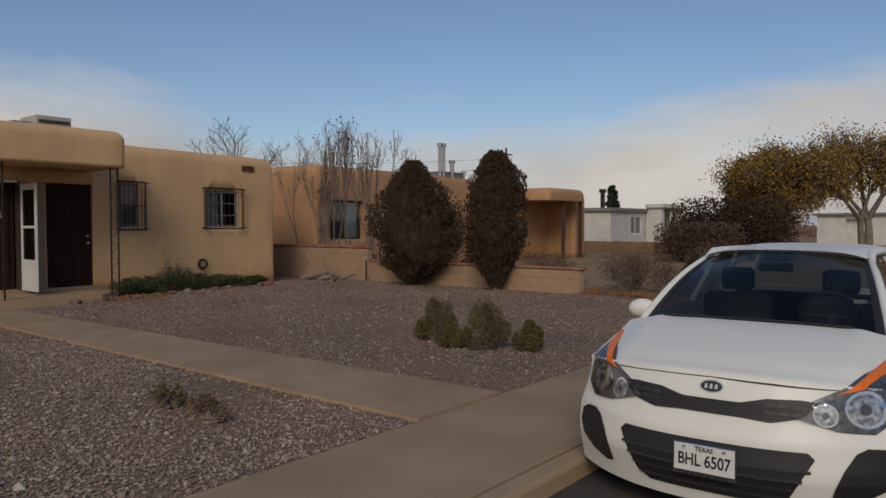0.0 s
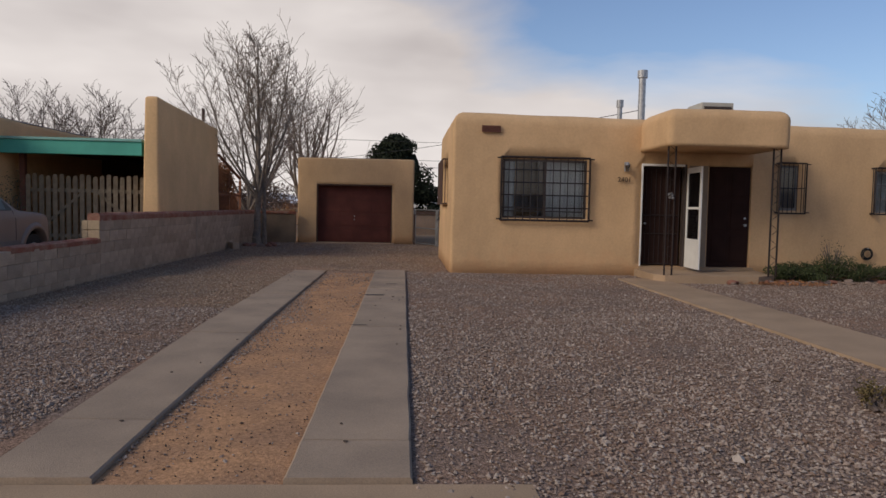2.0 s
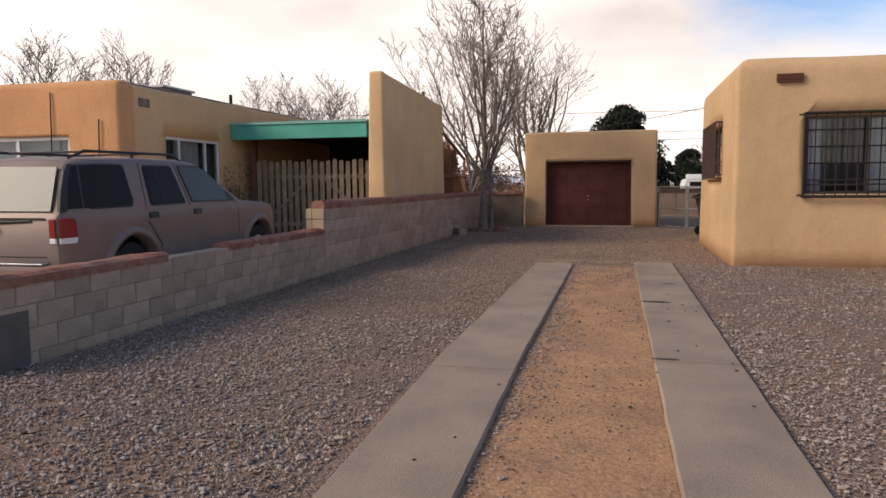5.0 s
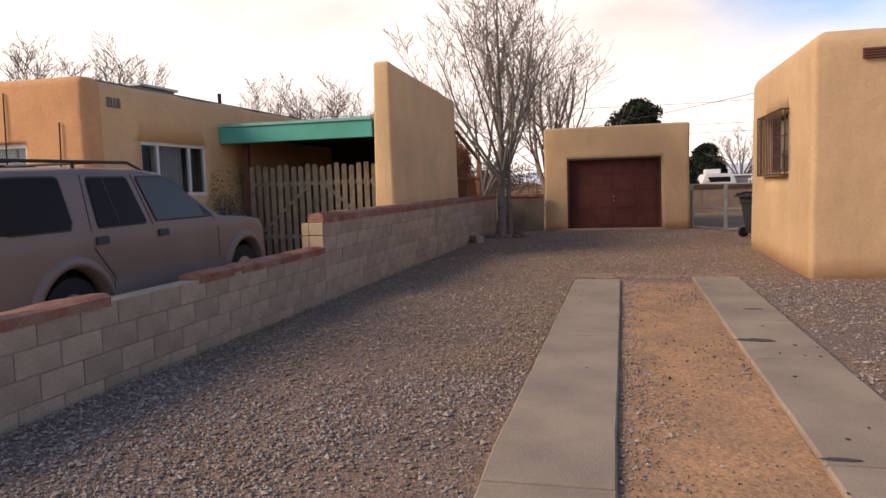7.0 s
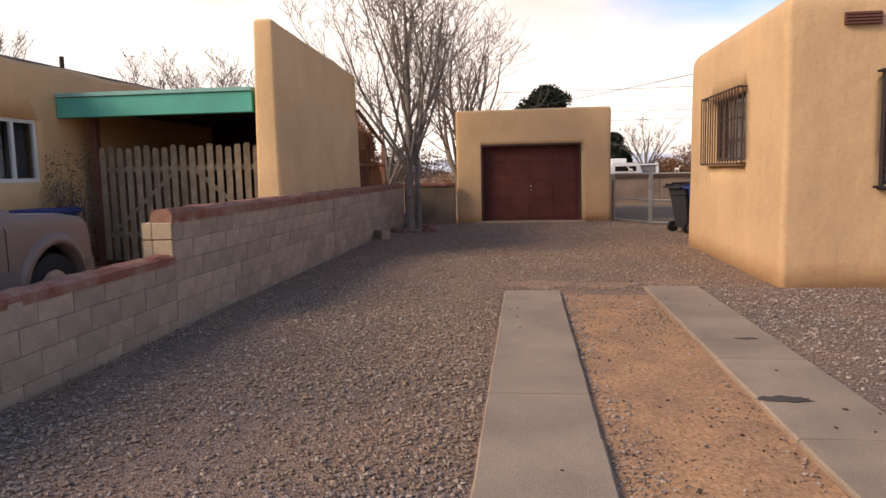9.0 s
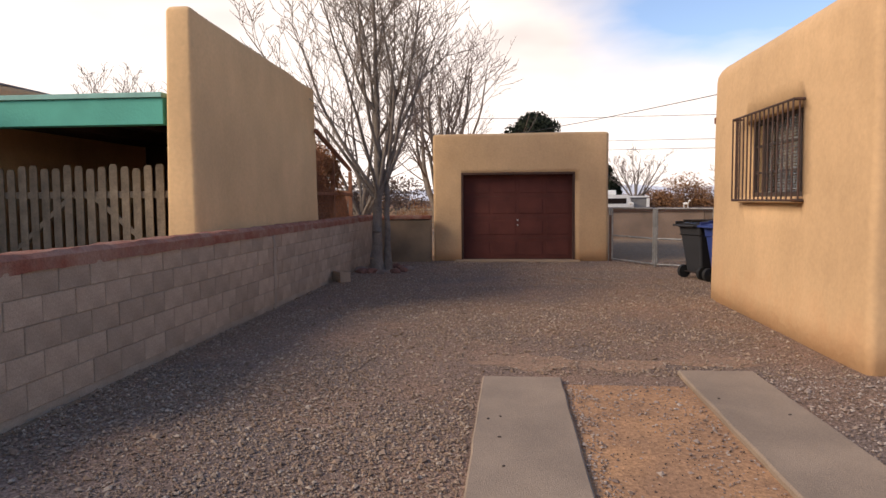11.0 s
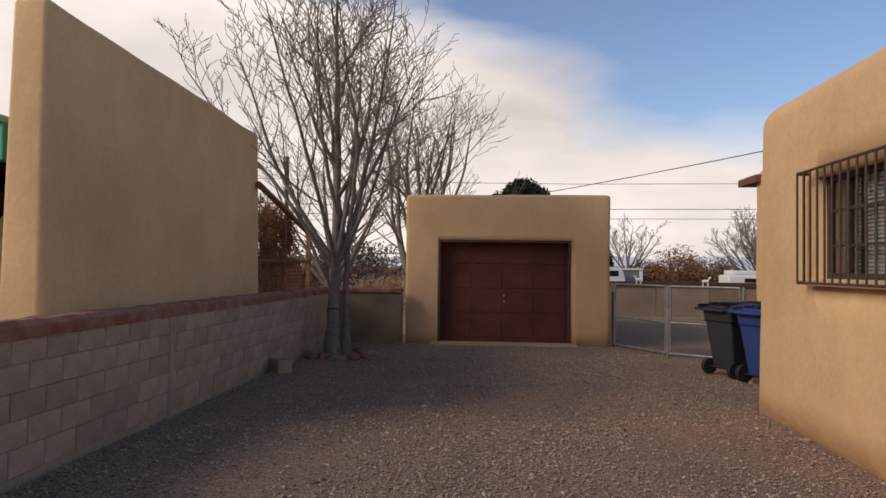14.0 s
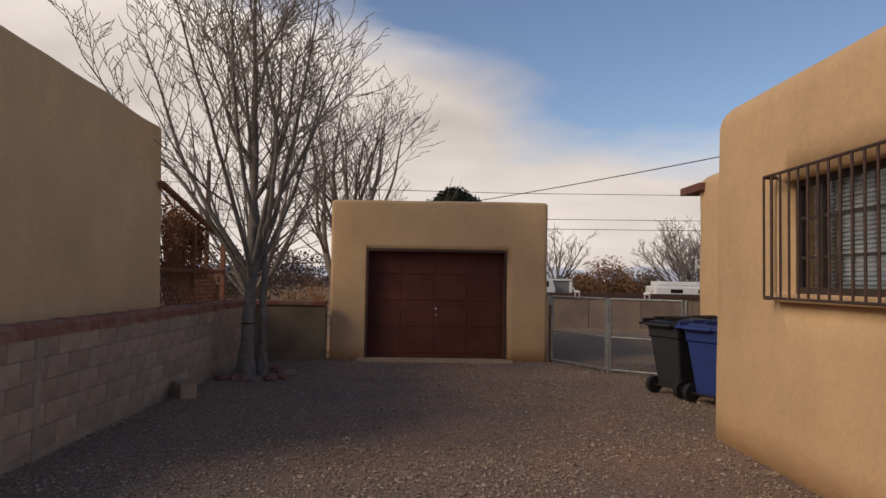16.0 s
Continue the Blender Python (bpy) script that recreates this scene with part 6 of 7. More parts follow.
cypress((-9.35, 13.35, 0), 3.02, 0.62, 5.0, "tall narrow brown-green juniper beside the low wall", fat=0.48, tip=0.6)
DRYLEAF = mat("dry_brown_leaves", (0.14, 0.085, 0.05), 0.95, rand3=((0.19, 0.12, 0.07), (0.10, 0.065, 0.045)), spec=0.1)
GREENLEAF = mat("dark_green_leaves", (0.045, 0.06, 0.025), 0.8, rand3=((0.065, 0.08, 0.03), (0.04, 0.05, 0.025)), spec=0.2)
clump("shrub", (-11.35, 14.45, 0.0), (0.62, 0.45, 2.3), 9000, 0.03, JUNIPER, 31, "dense dark shrub behind the low wall", stem_n=30)
for k, (x, y, h, sd) in enumerate(((-16.7, 14.25, 3.6, 4), (-15.9, 14.3, 4.6, 9), (-14.9, 14.4, 4.7, 14), (-13.9, 14.5, 4.0, 19))):
    branchy((), sd, (x, y, 0), h, 0.035, levels=4, spread=0.30, stems=4, up=0.7, first=0.34, kids=(2, 3), shrink=0.62, stem_spread=0.3, bark=TWIG_D, twig=TWIG_D, twig_r=0.005, name="twiggy_shrub", category="shrub",
            leaf=DRYLEAF, leaf_n=200, leaf_size=0.035, label="tall twiggy shrub with a few dry leaves behind the wall")
for k, (x, y, r) in enumerate(((-8.2, 14.5, 0.6), (-9.0, 14.7, 0.7), (-6.6, 14.3, 0.75), (-5.9, 15.0, 0.8), (-6.9, 15.6, 0.9), (-5.0, 14.6, 0.6))):
    clump("dry_weed", (x, y, -0.02), (r, r * 0.8, 0.8 + 0.12 * (k % 3)), 1700, 0.022, DRYLEAF, 60 + k, "dry red-brown weeds at the end of the garden wall", "weed", stem_n=120, group="dry weeds by the wall")
for k, (x, y) in enumerate(((-6.1, 14.0), (-5.4, 13.7), (-7.0, 14.05))):
    clump("leaf_litter", (x, y, -0.02), (0.7, 0.5, 0.09), 900, 0.022, DRYVINE, 80 + k, "orange-brown fallen leaves along the gravel edge", "fallen leaves", stem_n=2, group="leaf litter")

# next house
n1 = thing("adobe_house", (0, 0, 0), "low pink-tan adobe house with a rounded corner porch behind the junipers", "house")
part("wall", cut(adobe(-30, -17.0, 14.6, 26.5, -0.1, lambda x, y: 3.42 - 0.01 * (y - 15), rc=0.2, rt=0.25, seed=20), [(-17.5, -16.5, 15.2, 16.6, 1.05, 2.3), (-29.5, -17.4, 15.2, 26, 0.1, 2.9)], STUCCO_N), STUCCO_N, n1, smooth=True)
part("wall", adobe(-30, -18.2, 26.3, 31.0, -0.1, 3.1, rc=0.2, rt=0.25, seed=21), STUCCO_N, n1, smooth=True)
part("porch_roof", adobe(-18.6, -16.0, 26.9, 30.2, 2.6, 3.15, rc=0.25, rt=0.25, seed=22), STUCCO_N, n1, smooth=True)
part("wall", adobe(-18.6, -16.6, 30.3, 31.4, -0.1, 3.0, rc=0.2, rt=0.25, seed=23), STUCCO_N, n1, smooth=True)
for y in (28.4, 30.0):
    part("porch_post", boxm(-16.25, -16.12, y, y + 0.12, 0, 2.6), BROWNWOOD, n1)
sash(n1, "x", -17.1, 15.2, 16.6, 1.05, 2.3, (15.9,), GUARDTRIM, -1, ((15.95, 16.55, CURTAIN),), w=0.06)
for y, x, h, r in ((22.6, -18.6, 1.6, 0.07), (22.85, -18.6, 1.6, 0.07), (23.4, -18.6, 0.95, 0.09), (24.2, -18.6, 0.55, 0.06)):
    f = thing("roof_flue", (x, y, 3.15), "round galvanised flue on the flat adobe roof", "chimney", "flues on the next roof")
    part("pipe", tubem((0, 0, 0), (0, 0, h), r), GALV, f)
    part("cap", tubem((0, 0, h), (0, 0, h + 0.12), r * 1.6), GALV, f)
ru = thing("roof_unit", (-19.2, 23.6, 3.1), "grey swamp cooler on the adobe roof", "roof unit")
part("casing", boxm(-0.5, 0.5, -0.8, 0.8, 0, 0.6, 0.03), ROOFING, ru)
part("lid", boxm(-0.53, 0.53, -0.83, 0.83, 0.6, 0.64, 0.01), GALV, ru)

# white house and what stands beyond
WHITEWALL = mat("white_wash", (0.62, 0.60, 0.56), 0.9, var=0.15, scale=1.5)
wh = thing("white_house", (0, 0, 0), "low white flat-roofed house with a dark porch", "house")
part("wall", cut(boxm(-31, -20.2, 41.5, 50.6, -0.1, 2.40), [(-21.5, -20.0, 44.5, 46.2, 0.9, 2.1), (-30, -21, 42, 50, 0.1, 2.3)], WHITEWALL), WHITEWALL, wh)
part("roof", boxm(-31.2, -20.0, 41.3, 50.7, 2.404, 2.62), ROOFING, wh)
part("porch_wall", boxm(-20.15, -19.0, 46.8, 47.2, -0.1, 2.7), WHITEWALL, wh)
part("porch_wall", boxm(-20.15, -19.0, 50.1, 50.5, -0.1, 2.7), WHITEWALL, wh)
part("porch_roof", boxm(-20.1, -18.8, 46.6, 50.7, 2.704, 2.95), WHITEWALL, wh)
part("porch_post", boxm(-19.15, -19.0, 48.5, 48.65, 0, 2.7), WHITEWALL, wh)
part("door", boxm(-20.19, -20.14, 47.6, 49.6, 0, 2.1), DARKDOOR, wh)
sash(wh, "x", -20.25, 44.5, 46.2, 0.9, 2.1, (45.3,), WHITE, -1, (), w=0.07)
f = thing("chimney_flue", (-23.0, 46.0, 2.6), "dark metal chimney with a cap on the white house", "chimney")
part("pipe", tubem((0, 0, 0), (0, 0, 1.2), 0.16), DARKMETAL, f)
part("cap", tubem((0, 0, 1.2), (0, 0, 1.45), 0.26), DARKMETAL, f)
lowb = thing("brown_low_wall", (0, 0, 0), "low brown garden wall before the white house", "wall")
part("wall", boxm(-22, -12.5, 36.0, 36.25, -0.1, 0.62, 0.02), mat("brown_wall", (0.25, 0.16, 0.10), 0.95, var=0.2), lowb)
part("pier", boxm(-18.6, -17.9, 33, 33.5, -0.1, 1.3, 0.02), mat("brown_pier", (0.28, 0.18, 0.11), 0.95, var=0.2), lowb)
fcar = thing("parked_car", (-15.2, 42.0, -0.02), "small pale grey parked car far down the street", "car", rz=80)
part("body", extrude_profile([(-2.1, 0.3), (-2.15, 0.8), (-1.9, 0.95), (1.2, 0.95), (2.0, 0.8), (2.1, 0.3)], lambda z: 0.85), mat("silver_paint", (0.5, 0.5, 0.5), 0.35, metal=0.5), fcar)
part("cabin", extrude_profile([(-1.7, 0.95), (-1.2, 1.4), (0.3, 1.4), (1.1, 0.95)], lambda z: 0.75 - (z - 0.95) * 0.3), SUVGLASS, fcar)
for x in (-1.3, 1.3):
    for s in (-1, 1):
        part("wheel", tubem((x, s * 0.7, 0.32), (x, s * 0.86, 0.32), 0.32, n=16), RUBBER, fcar)
HEDGE = mat("dark_hedge_leaves", (0.04, 0.033, 0.022), 0.95, rand3=((0.06, 0.045, 0.03), (0.095, 0.055, 0.045), (0.04, 0.03, 0.022)), spec=0.1)
BOXY = [(x, y, z, 0.34) for x in (-0.8, -0.4, 0.0, 0.4, 0.8) for y in (-0.5, 0.4) for z in (0.2, 0.5, 0.76)]
BROWNBUSH = mat("brown_purple_twiggy_leaves", (0.10, 0.06, 0.05), 0.95, rand3=((0.13, 0.075, 0.06), (0.085, 0.055, 0.045), (0.11, 0.08, 0.06)), spec=0.1)
clump("hedge", (-9.9, 32.2, 0), (2.3, 1.4, 2.5), 15000, 0.07, HEDGE, 41, "dense dark brown-green clipped hedge beside the street", "hedge", stem_n=20, balls=BOXY)
clump("hedge", (-10.3, 29.2, 0), (1.5, 1.2, 1.5), 9000, 0.06, BROWNBUSH, 42, "low purple-brown twiggy hedge before the dark one", "hedge", stem_n=60, balls=BOXY)
clump("evergreen", (-10.3, 34.6, 0), (1.2, 1.1, 4.0), 9000, 0.08, GREENLEAF, 43, "dark pointed evergreen behind the hedge", "tree", stem_n=20, balls=[(0, 0, 0.15 + 0.1 * k, 0.9 - 0.085 * k) for k in range(9)])
YELLOW = mat("yellowing_leaves", (0.26, 0.165, 0.05), 0.9, rand3=((0.32, 0.20, 0.055), (0.19, 0.14, 0.045), (0.26, 0.14, 0.055)), spec=0.1)
branchy((), 51, (-8.3, 34.0, 0), 4.9, 0.26, levels=5, spread=0.75, stems=2, up=0.12, first=0.30, kids=(3, 4), shrink=0.74, twig=TWIG_D, twig_r=0.014, leaf=YELLOW, leaf_n=30000, leaf_size=0.062, leaf_spread=0.26, label="yellowing autumn tree with a ragged crown beside the street")
branchy((), 52, (-5.4, 36.0, 0), 5.5, 0.24, levels=5, spread=0.8, stems=2, up=0.12, first=0.30, kids=(3, 4), shrink=0.74, twig=TWIG_D, twig_r=0.014, leaf=YELLOW, leaf_n=13000, leaf_size=0.062, leaf_spread=0.26, label="half-bare yellow-brown tree with a wide crown by the street")
clump("far_tree", (-2.0, 48, 0), (3.2, 3, 4.0), 6000, 0.16, GREENLEAF, 44, "dark green and rusty tree beyond the parked car", "tree")
clump("far_tree", (-0.5, 44, 0), (2.2, 2, 2.6), 4000, 0.14, DRYVINE, 45, "rusty red autumn tree beyond the parked car", "tree")
clump("hanging_foliage", (-8.4, 33.4, 1.3), (1.9, 1.3, 2.4), 9000, 0.05, YELLOW, 53, "yellow drooping leafy boughs under the tree crown", "foliage", stem_n=40, balls=[(-0.7, 0, 0.6, 0.36), (-0.35, 0.2, 0.45, 0.36), (0.0, -0.2, 0.5, 0.4), (0.4, 0.1, 0.4, 0.34), (0.75, 0, 0.6, 0.3), (0, 0.3, 0.85, 0.4), (-0.5, 0, 0.85, 0.35)])
for k, (x, y, w) in enumerate(((-8.6, 62, 8), (-1.0, 70, 9))):
    h = thing("far_house", (x, y, 0), "low pale house far down the street", "house")
    part("wall", cut(boxm(-w / 2, w / 2, 0, 8, -0.1, 2.25), [(-w / 4, -w / 4 + 1.6, -0.5, 0.5, 0.9, 2.0), (w / 5, w / 5 + 1.2, -0.5, 0.5, 0.1, 2.1)], WHITEWALL), WHITEWALL, h)
    part("roof", boxm(-w / 2 - 0.3, w / 2 + 0.3, -0.3, 8.3, 2.254, 2.42), ROOFING, h)


def pine(loc, h, r, seed, label, n=9000):
    rng = random.Random(seed)
    t = thing("pine", loc, label, "tree")
    part("trunk", tubem((0, 0, -0.1), (0, 0, h * 0.9), 0.22, 0.05), BARK, t)
    V, F = [], []
    blobs = []
    for _ in range(80):
        f = rng.uniform(0.08, 0.95)
        a = rng.uniform(0, 6.28)
        q = r * (math.sin(min(1, (1 - f) / 0.9) * math.pi / 2) ** 0.95) * rng.uniform(0.35, 0.85)
        blobs.append((Vector((math.cos(a) * q, math.sin(a) * q, f * h)), r * rng.uniform(0.2, 0.36)))
    for _ in range(n):
        c, rr = rng.choice(blobs)
        d = Vector([rng.gauss(0, 1) for _ in range(3)]).normalized() * rr * rng.random() ** 0.4
        p = c + Vector((d.x, d.y, d.z * 0.7))
        a = Vector([rng.gauss(0, 1) for _ in range(3)]).normalized() * rng.uniform(0.1, 0.22)
        b = a.cross(Vector([rng.gauss(0, 1) for _ in range(3)])).normalized() * 0.06
        s = len(V)
        V += [tuple(p - a), tuple(p + b), tuple(p + a), tuple(p - b)]
        F.append((s, s + 1, s + 2, s + 3))
    me = bpy.data.meshes.new("crown")
    me.from_pydata(V, [], F)
    part("crown", me, PINEMAT, t)
    core = bmesh.new()
    bmesh.ops.create_icosphere(core, subdivisions=3, radius=1)
    for v in core.verts:
        v.co = Vector((v.co.x * r * 0.5, v.co.y * r * 0.5, h * 0.60 + v.co.z * h * 0.24)) * (1 + 0.2 * noise.noise(v.co * 3))
    part("inner_foliage", core, PINEMAT, t)
    return t


PINEMAT = mat("dark_pine_needles", (0.022, 0.030, 0.020), 0.95, rand3=((0.03, 0.036, 0.022), (0.018, 0.022, 0.016)), spec=0.1)
pine((-51.5, -0.95, 0), 6.25, 3.4, 1, "round dark pine behind the garage", n=36000)
pine((-63.5, 4.3, 0), 4.0, 2.05, 2, "smaller dark pine beyond the back yard", n=14000)
pine((-30.0, 62, 0), 5.5, 1.0, 3, "dark conical spruce behind the white house", n=4000)

# plants, stones and litter at the front of the house
for k, (x, y, sx, h) in enumerate(((-14.75, 7.5, 0.4, 0.3), (-15.0, 7.9, 0.45, 0.34), (-15.15, 8.6, 0.6, 0.48), (-15.1, 9.3, 0.6, 0.34), (-15.2, 10.2, 0.6, 0.26), (-15.25, 11.0, 0.5, 0.2), (-14.7, 8.0, 0.35, 0.18))):
    clump("ground_cover", (x, y, 0), (0.42, sx, h), 2600, 0.022, GREENLEAF, 90 + k, "low dark green ground cover along the front wall", "plant", stem_n=20, group="ground cover")
clump("shrub", (-15.35, 8.9, 0), (0.2, 0.3, 0.85), 260, 0.02, SAGE, 97, "thin twiggy plant against the front wall", stem_n=50)
clump("fallen_leaves", (-14.3, 6.9, 0.0), (0.75, 1.1, 0.05), 1100, 0.022, DRYVINE, 98, "reddish fallen leaves beside the entry step", "fallen leaves", stem_n=0)
rng = random.Random(12)
for k in range(26):
    y = 5.9 + 5.6 * rng.random()
    stone("edging_stone", (-14.15 + 0.0 * y - 0.10 * (y - 6) + rng.uniform(-0.15, 0.15), y, 0.02), (rng.uniform(0.05, 0.12), rng.uniform(0.05, 0.12), rng.uniform(0.03, 0.07)), 200 + k, REDROCK if k % 2 else ROCK, "small rough stone along the planted bed", group="edging stones")
hose = thing("hose_coil", (HX + 0.09, 9.75, 0.55), "dark coiled garden hose hung against the front wall", "hose")
bm = bmesh.new()
for q in range(3):
    ring = [Vector((0.012 * q, (0.13 - 0.02 * q) * math.cos(a), (0.13 - 0.02 * q) * math.sin(a))) for a in [k * 2 * math.pi / 18 for k in range(19)]]
    for a, b in zip(ring, ring[1:]):
        tube(bm, a, b, 0.011, n=6)
part("loop", bm, RUBBER, hose)
part("hook", tubem((-0.09, 0, 0.11), (0.04, 0, 0.12), 0.012), GALV, hose)
for k, (x, y, z, L, a, e) in enumerate(((-14.7, 13.1, 0.06, 0.7, 20, 8), (-15.0, 12.9, 0.10, 0.9, 60, 10), (-14.4, 13.0, 0.05, 0.6, 120, 5), (-14.9, 13.2, 0.16, 0.8, 160, 25), (-14.2, 13.3, 0.08, 0.5, 80, 12), (-15.3, 13.1, 0.05, 0.6, 100, 6))):
    lg_ = thing("driftwood", (x, y, z - 0.03), "pale grey dry branch on the gravel by the wall", "branch", "driftwood pile", rz=a)
    part("limb", tubem((-L / 2, 0, 0), (L / 2, 0, L * math.sin(radians(e))), 0.05, 0.02, n=7), TWIG, lg_)
    part("stub", tubem((0, 0, 0.02), (0.15, 0.2, 0.12), 0.02, 0.008, n=5), TWIG, lg_)
for x in (-13.75,):
    st = thing("metal_stake", (x, 13.55, 0), "thin dark metal stake by the wall", "stake")
    part("rod", tubem((0, 0, 0), (0, 0, 0.55), 0.02), DARKMETAL, st)
bush_m = mat("olive_sage_bush", (0.10, 0.082, 0.034), 0.95, rand3=((0.15, 0.118, 0.05), (0.17, 0.12, 0.065), (0.08, 0.068, 0.032)), spec=0.1)
BALLS = ((-0.55, 0.2, 0.68, 0.36), (-0.05, -0.1, 0.85, 0.42), (0.5, 0.1, 0.7, 0.38), (-0.3, -0.35, 0.38, 0.40), (0.35, -0.3, 0.36, 0.42), (0.75, 0.3, 0.4, 0.28), (-0.8, 0.0, 0.35, 0.25), (0.05, 0.4, 0.55, 0.42), (0.15, 0.0, 1.02, 0.2), (-0.25, 0.1, 0.98, 0.16))
for k, (x, y, r, h) in enumerate(((-5.82, 6.95, 0.29, 0.46), (-4.98, 6.9, 0.33, 0.50), (-4.52, 7.1, 0.22, 0.30), (-6.14, 7.05, 0.12, 0.18), (-5.35, 6.72, 0.2, 0.2))):
    q = random.Random(k)
    clump("sage_bush", (x, y, 0), (r, r * 0.9, h), 9000, 0.0115, bush_m, 110 + k, "low olive-green dry bush on the gravel", "bush", stem_n=26, group="bushes on the gravel",
          balls=[(a + q.uniform(-0.16, 0.16), b + q.uniform(-0.16, 0.16), c * q.uniform(0.7, 1.12), d * q.uniform(0.8, 1.15)) for a, b, c, d in BALLS])
clump("dry_tuft", (-5.35, 3.0, 0), (0.14, 0.14, 0.2), 700, 0.014, bush_m, 120, "small dry olive tuft on the gravel", "plant", stem_n=40)
clump("dry_tuft", (-5.05, 3.1, 0), (0.24, 0.16, 0.12), 500, 0.014, DRYLEAF, 121, "flat dead tuft on the gravel", "plant", stem_n=60)
clump("dry_tuft", (-4.7, 3.0, 0), (0.16, 0.12, 0.09), 260, 0.012, DRYLEAF, 122, "flat dead tuft on the gravel", "plant", stem_n=30)

# ---- behind the lot ----
yardw = thing("yard_wall", (0, 0, 0), "long low tan wall at the back of the yard", "wall")
part("wall", boxm(-52.2, -52.0, -60, 60, -0.1, 0.85), mat("tan_yard_wall", (0.34, 0.22, 0.14), 0.95, var=0.25, scale=0.6), yardw)
fw = thing("white_rail_fence", (-47.5, -9.5, 0), "pale low fence beyond the back wall", "fence")
for k in range(16):
    part("post", boxm(-0.04, 0.04, 0.5 * k - 0.04, 0.5 * k + 0.04, 0, 1.15), OLDWOOD, fw)
part("rail", boxm(-0.05, -0.041, -0.1, 7.6, 0.95, 1.05), OLDWOOD, fw)
FIG = mat("white_plaster", (0.7, 0.69, 0.66), 0.8)
for gx, y, rz in ((-24.96, 1.34, 0), (-26.14, 0.41, 180)):
    fg = bmesh.new()
    for x in (-0.13, 0.13):
        for q in (-0.04, 0.04):
            tube(fg, (x, q, 0), (x, q, 0.22), 0.02)
    bmesh.ops.create_icosphere(fg, subdivisions=2, radius=1, matrix=Matrix.Translation((0, 0, 0.27)) @ Matrix.Diagonal((0.2, 0.07, 0.08, 1)))
    tube(fg, (0.15, 0, 0.28), (0.2, 0, 0.42), 0.045, 0.035)
    bmesh.ops.create_icosphere(fg, subdivisions=2, radius=1, matrix=Matrix.Translation((0.24, 0, 0.45)) @ Matrix.Diagonal((0.08, 0.045, 0.05, 1)))
    o = part("animal_figurine", fg, FIG)
    o.location, o.rotation_euler, o.scale = (gx, y, 1.285), (0, 0, radians(rz + 50)), (0.34, 0.34, 0.34)
    tagged(o, "small white animal figurine on the top rail of the gate", "figurine", "figurines")
ledge = thing("garden_ledge", (0, 0, 0), "dark weathered board ledge across the back yard", "wall")
LB = mat("yard_board", (0.31, 0.215, 0.15), 0.95, var=0.3, scale=1.2, random_amount=0.15)
for k in range(10):
    part("board", boxm(-37.62, -37.40, -4 + 1.8 * k, -4 + 1.8 * k + 1.78, -0.1, 1.0), LB, ledge)
part("coping", boxm(-37.68, -37.34, -4, 14, 1.001, 1.155), BROWNWOOD, ledge)
rv = thing("caravan", (-60, 16.0, -0.1), "long white caravan parked beyond the yards", "caravan", rz=90)
part("body", boxm(-3.6, 3.6, -1.1, 1.1, 0.5, 1.4, 0.12, 3), WHITE, rv)
part("roof", boxm(-3.3, 1.2, -0.9, 0.9, 1.4, 1.7, 0.08, 2), WHITE, rv)
for x in (-2.6, -0.8, 1.2):
    part("window", boxm(x, x + 0.8, -1.12, -1.101, 0.95, 1.2), SUVGLASS, rv)
part("wheel", tubem((0, -1.0, 0.35), (0, -1.14, 0.35), 0.35), RUBBER, rv)
shed = thing("far_shed", (-61, 6.5, 0), "low pale grey shed with a white end board beyond the yards", "shed")
part("wall", boxm(-1.5, 1.5, -0.65, 0.5, -0.1, 1.55), ROOFING, shed)
part("roof", boxm(-1.6, 1.6, -0.75, 0.6, 1.553, 1.66), WHITE, shed)
part("end_board", boxm(1.52, 1.58, 0.42, 0.62, -0.1, 1.5), WHITE, shed)
cp = thing("camper_van", (-60, 4.6, -0.05), "white camper van with a dark rear window parked beyond the yards", "camper van")
cb_ = bmesh.new()
rows = []
for x in (-2.3, 2.1):
    rows.append([cb_.verts.new((x, y, z)) for y, z in ((-1.12, 0.4), (-1.15, 1.1), (-0.92, 1.72), (-0.8, 1.78), (0.8, 1.78), (0.92, 1.72), (1.15, 1.1), (1.12, 0.4))])
for k in range(8):
    cb_.faces.new((rows[0][k], rows[0][(k + 1) % 8], rows[1][(k + 1) % 8], rows[1][k]))
cb_.faces.new(rows[0][::-1]), cb_.faces.new(rows[1])
bmesh.ops.recalc_face_normals(cb_, faces=cb_.faces)
bmesh.ops.bevel(cb_, geom=cb_.edges[:], offset=0.03, segments=2, affect="EDGES")
part("body", cb_, WHITE, cp)
part("rear_window", boxm(2.102, 2.12, -0.72, 0.72, 1.2, 1.55, 0.01), SUVGLASS, cp)
part("roof_unit", boxm(-0.9, 0.4, -0.75, 0.3, 1.79, 2.12, 0.05, 2), WHITE, cp)
part("bumper", boxm(2.1, 2.25, -1.05, 1.05, 0.4, 0.58, 0.02), GALV, cp)
for x in (-1.4, 1.3):
    for q in (-1, 1):
        part("wheel", tubem((x, q * 0.9, 0.38), (x, q * 1.13, 0.38), 0.36, n=16), RUBBER, cp)
pw = thing("pale_wall", (0, 0, 0), "long pale plastered wall beside the camper van", "wall")
part("wall", boxm(-63.3, -63.1, -1.5, 3.4, -0.1, 1.62, 0.01), WHITEWALL, pw)
vase_tree(26, (-64.5, 18.0, 0), 5.6, 0.6, 0.2, 13, 1.7, "bare brown tree beyond the white caravan", twig_mat=TWIG_D, twig_r=0.013, dense=1.0, second=False)
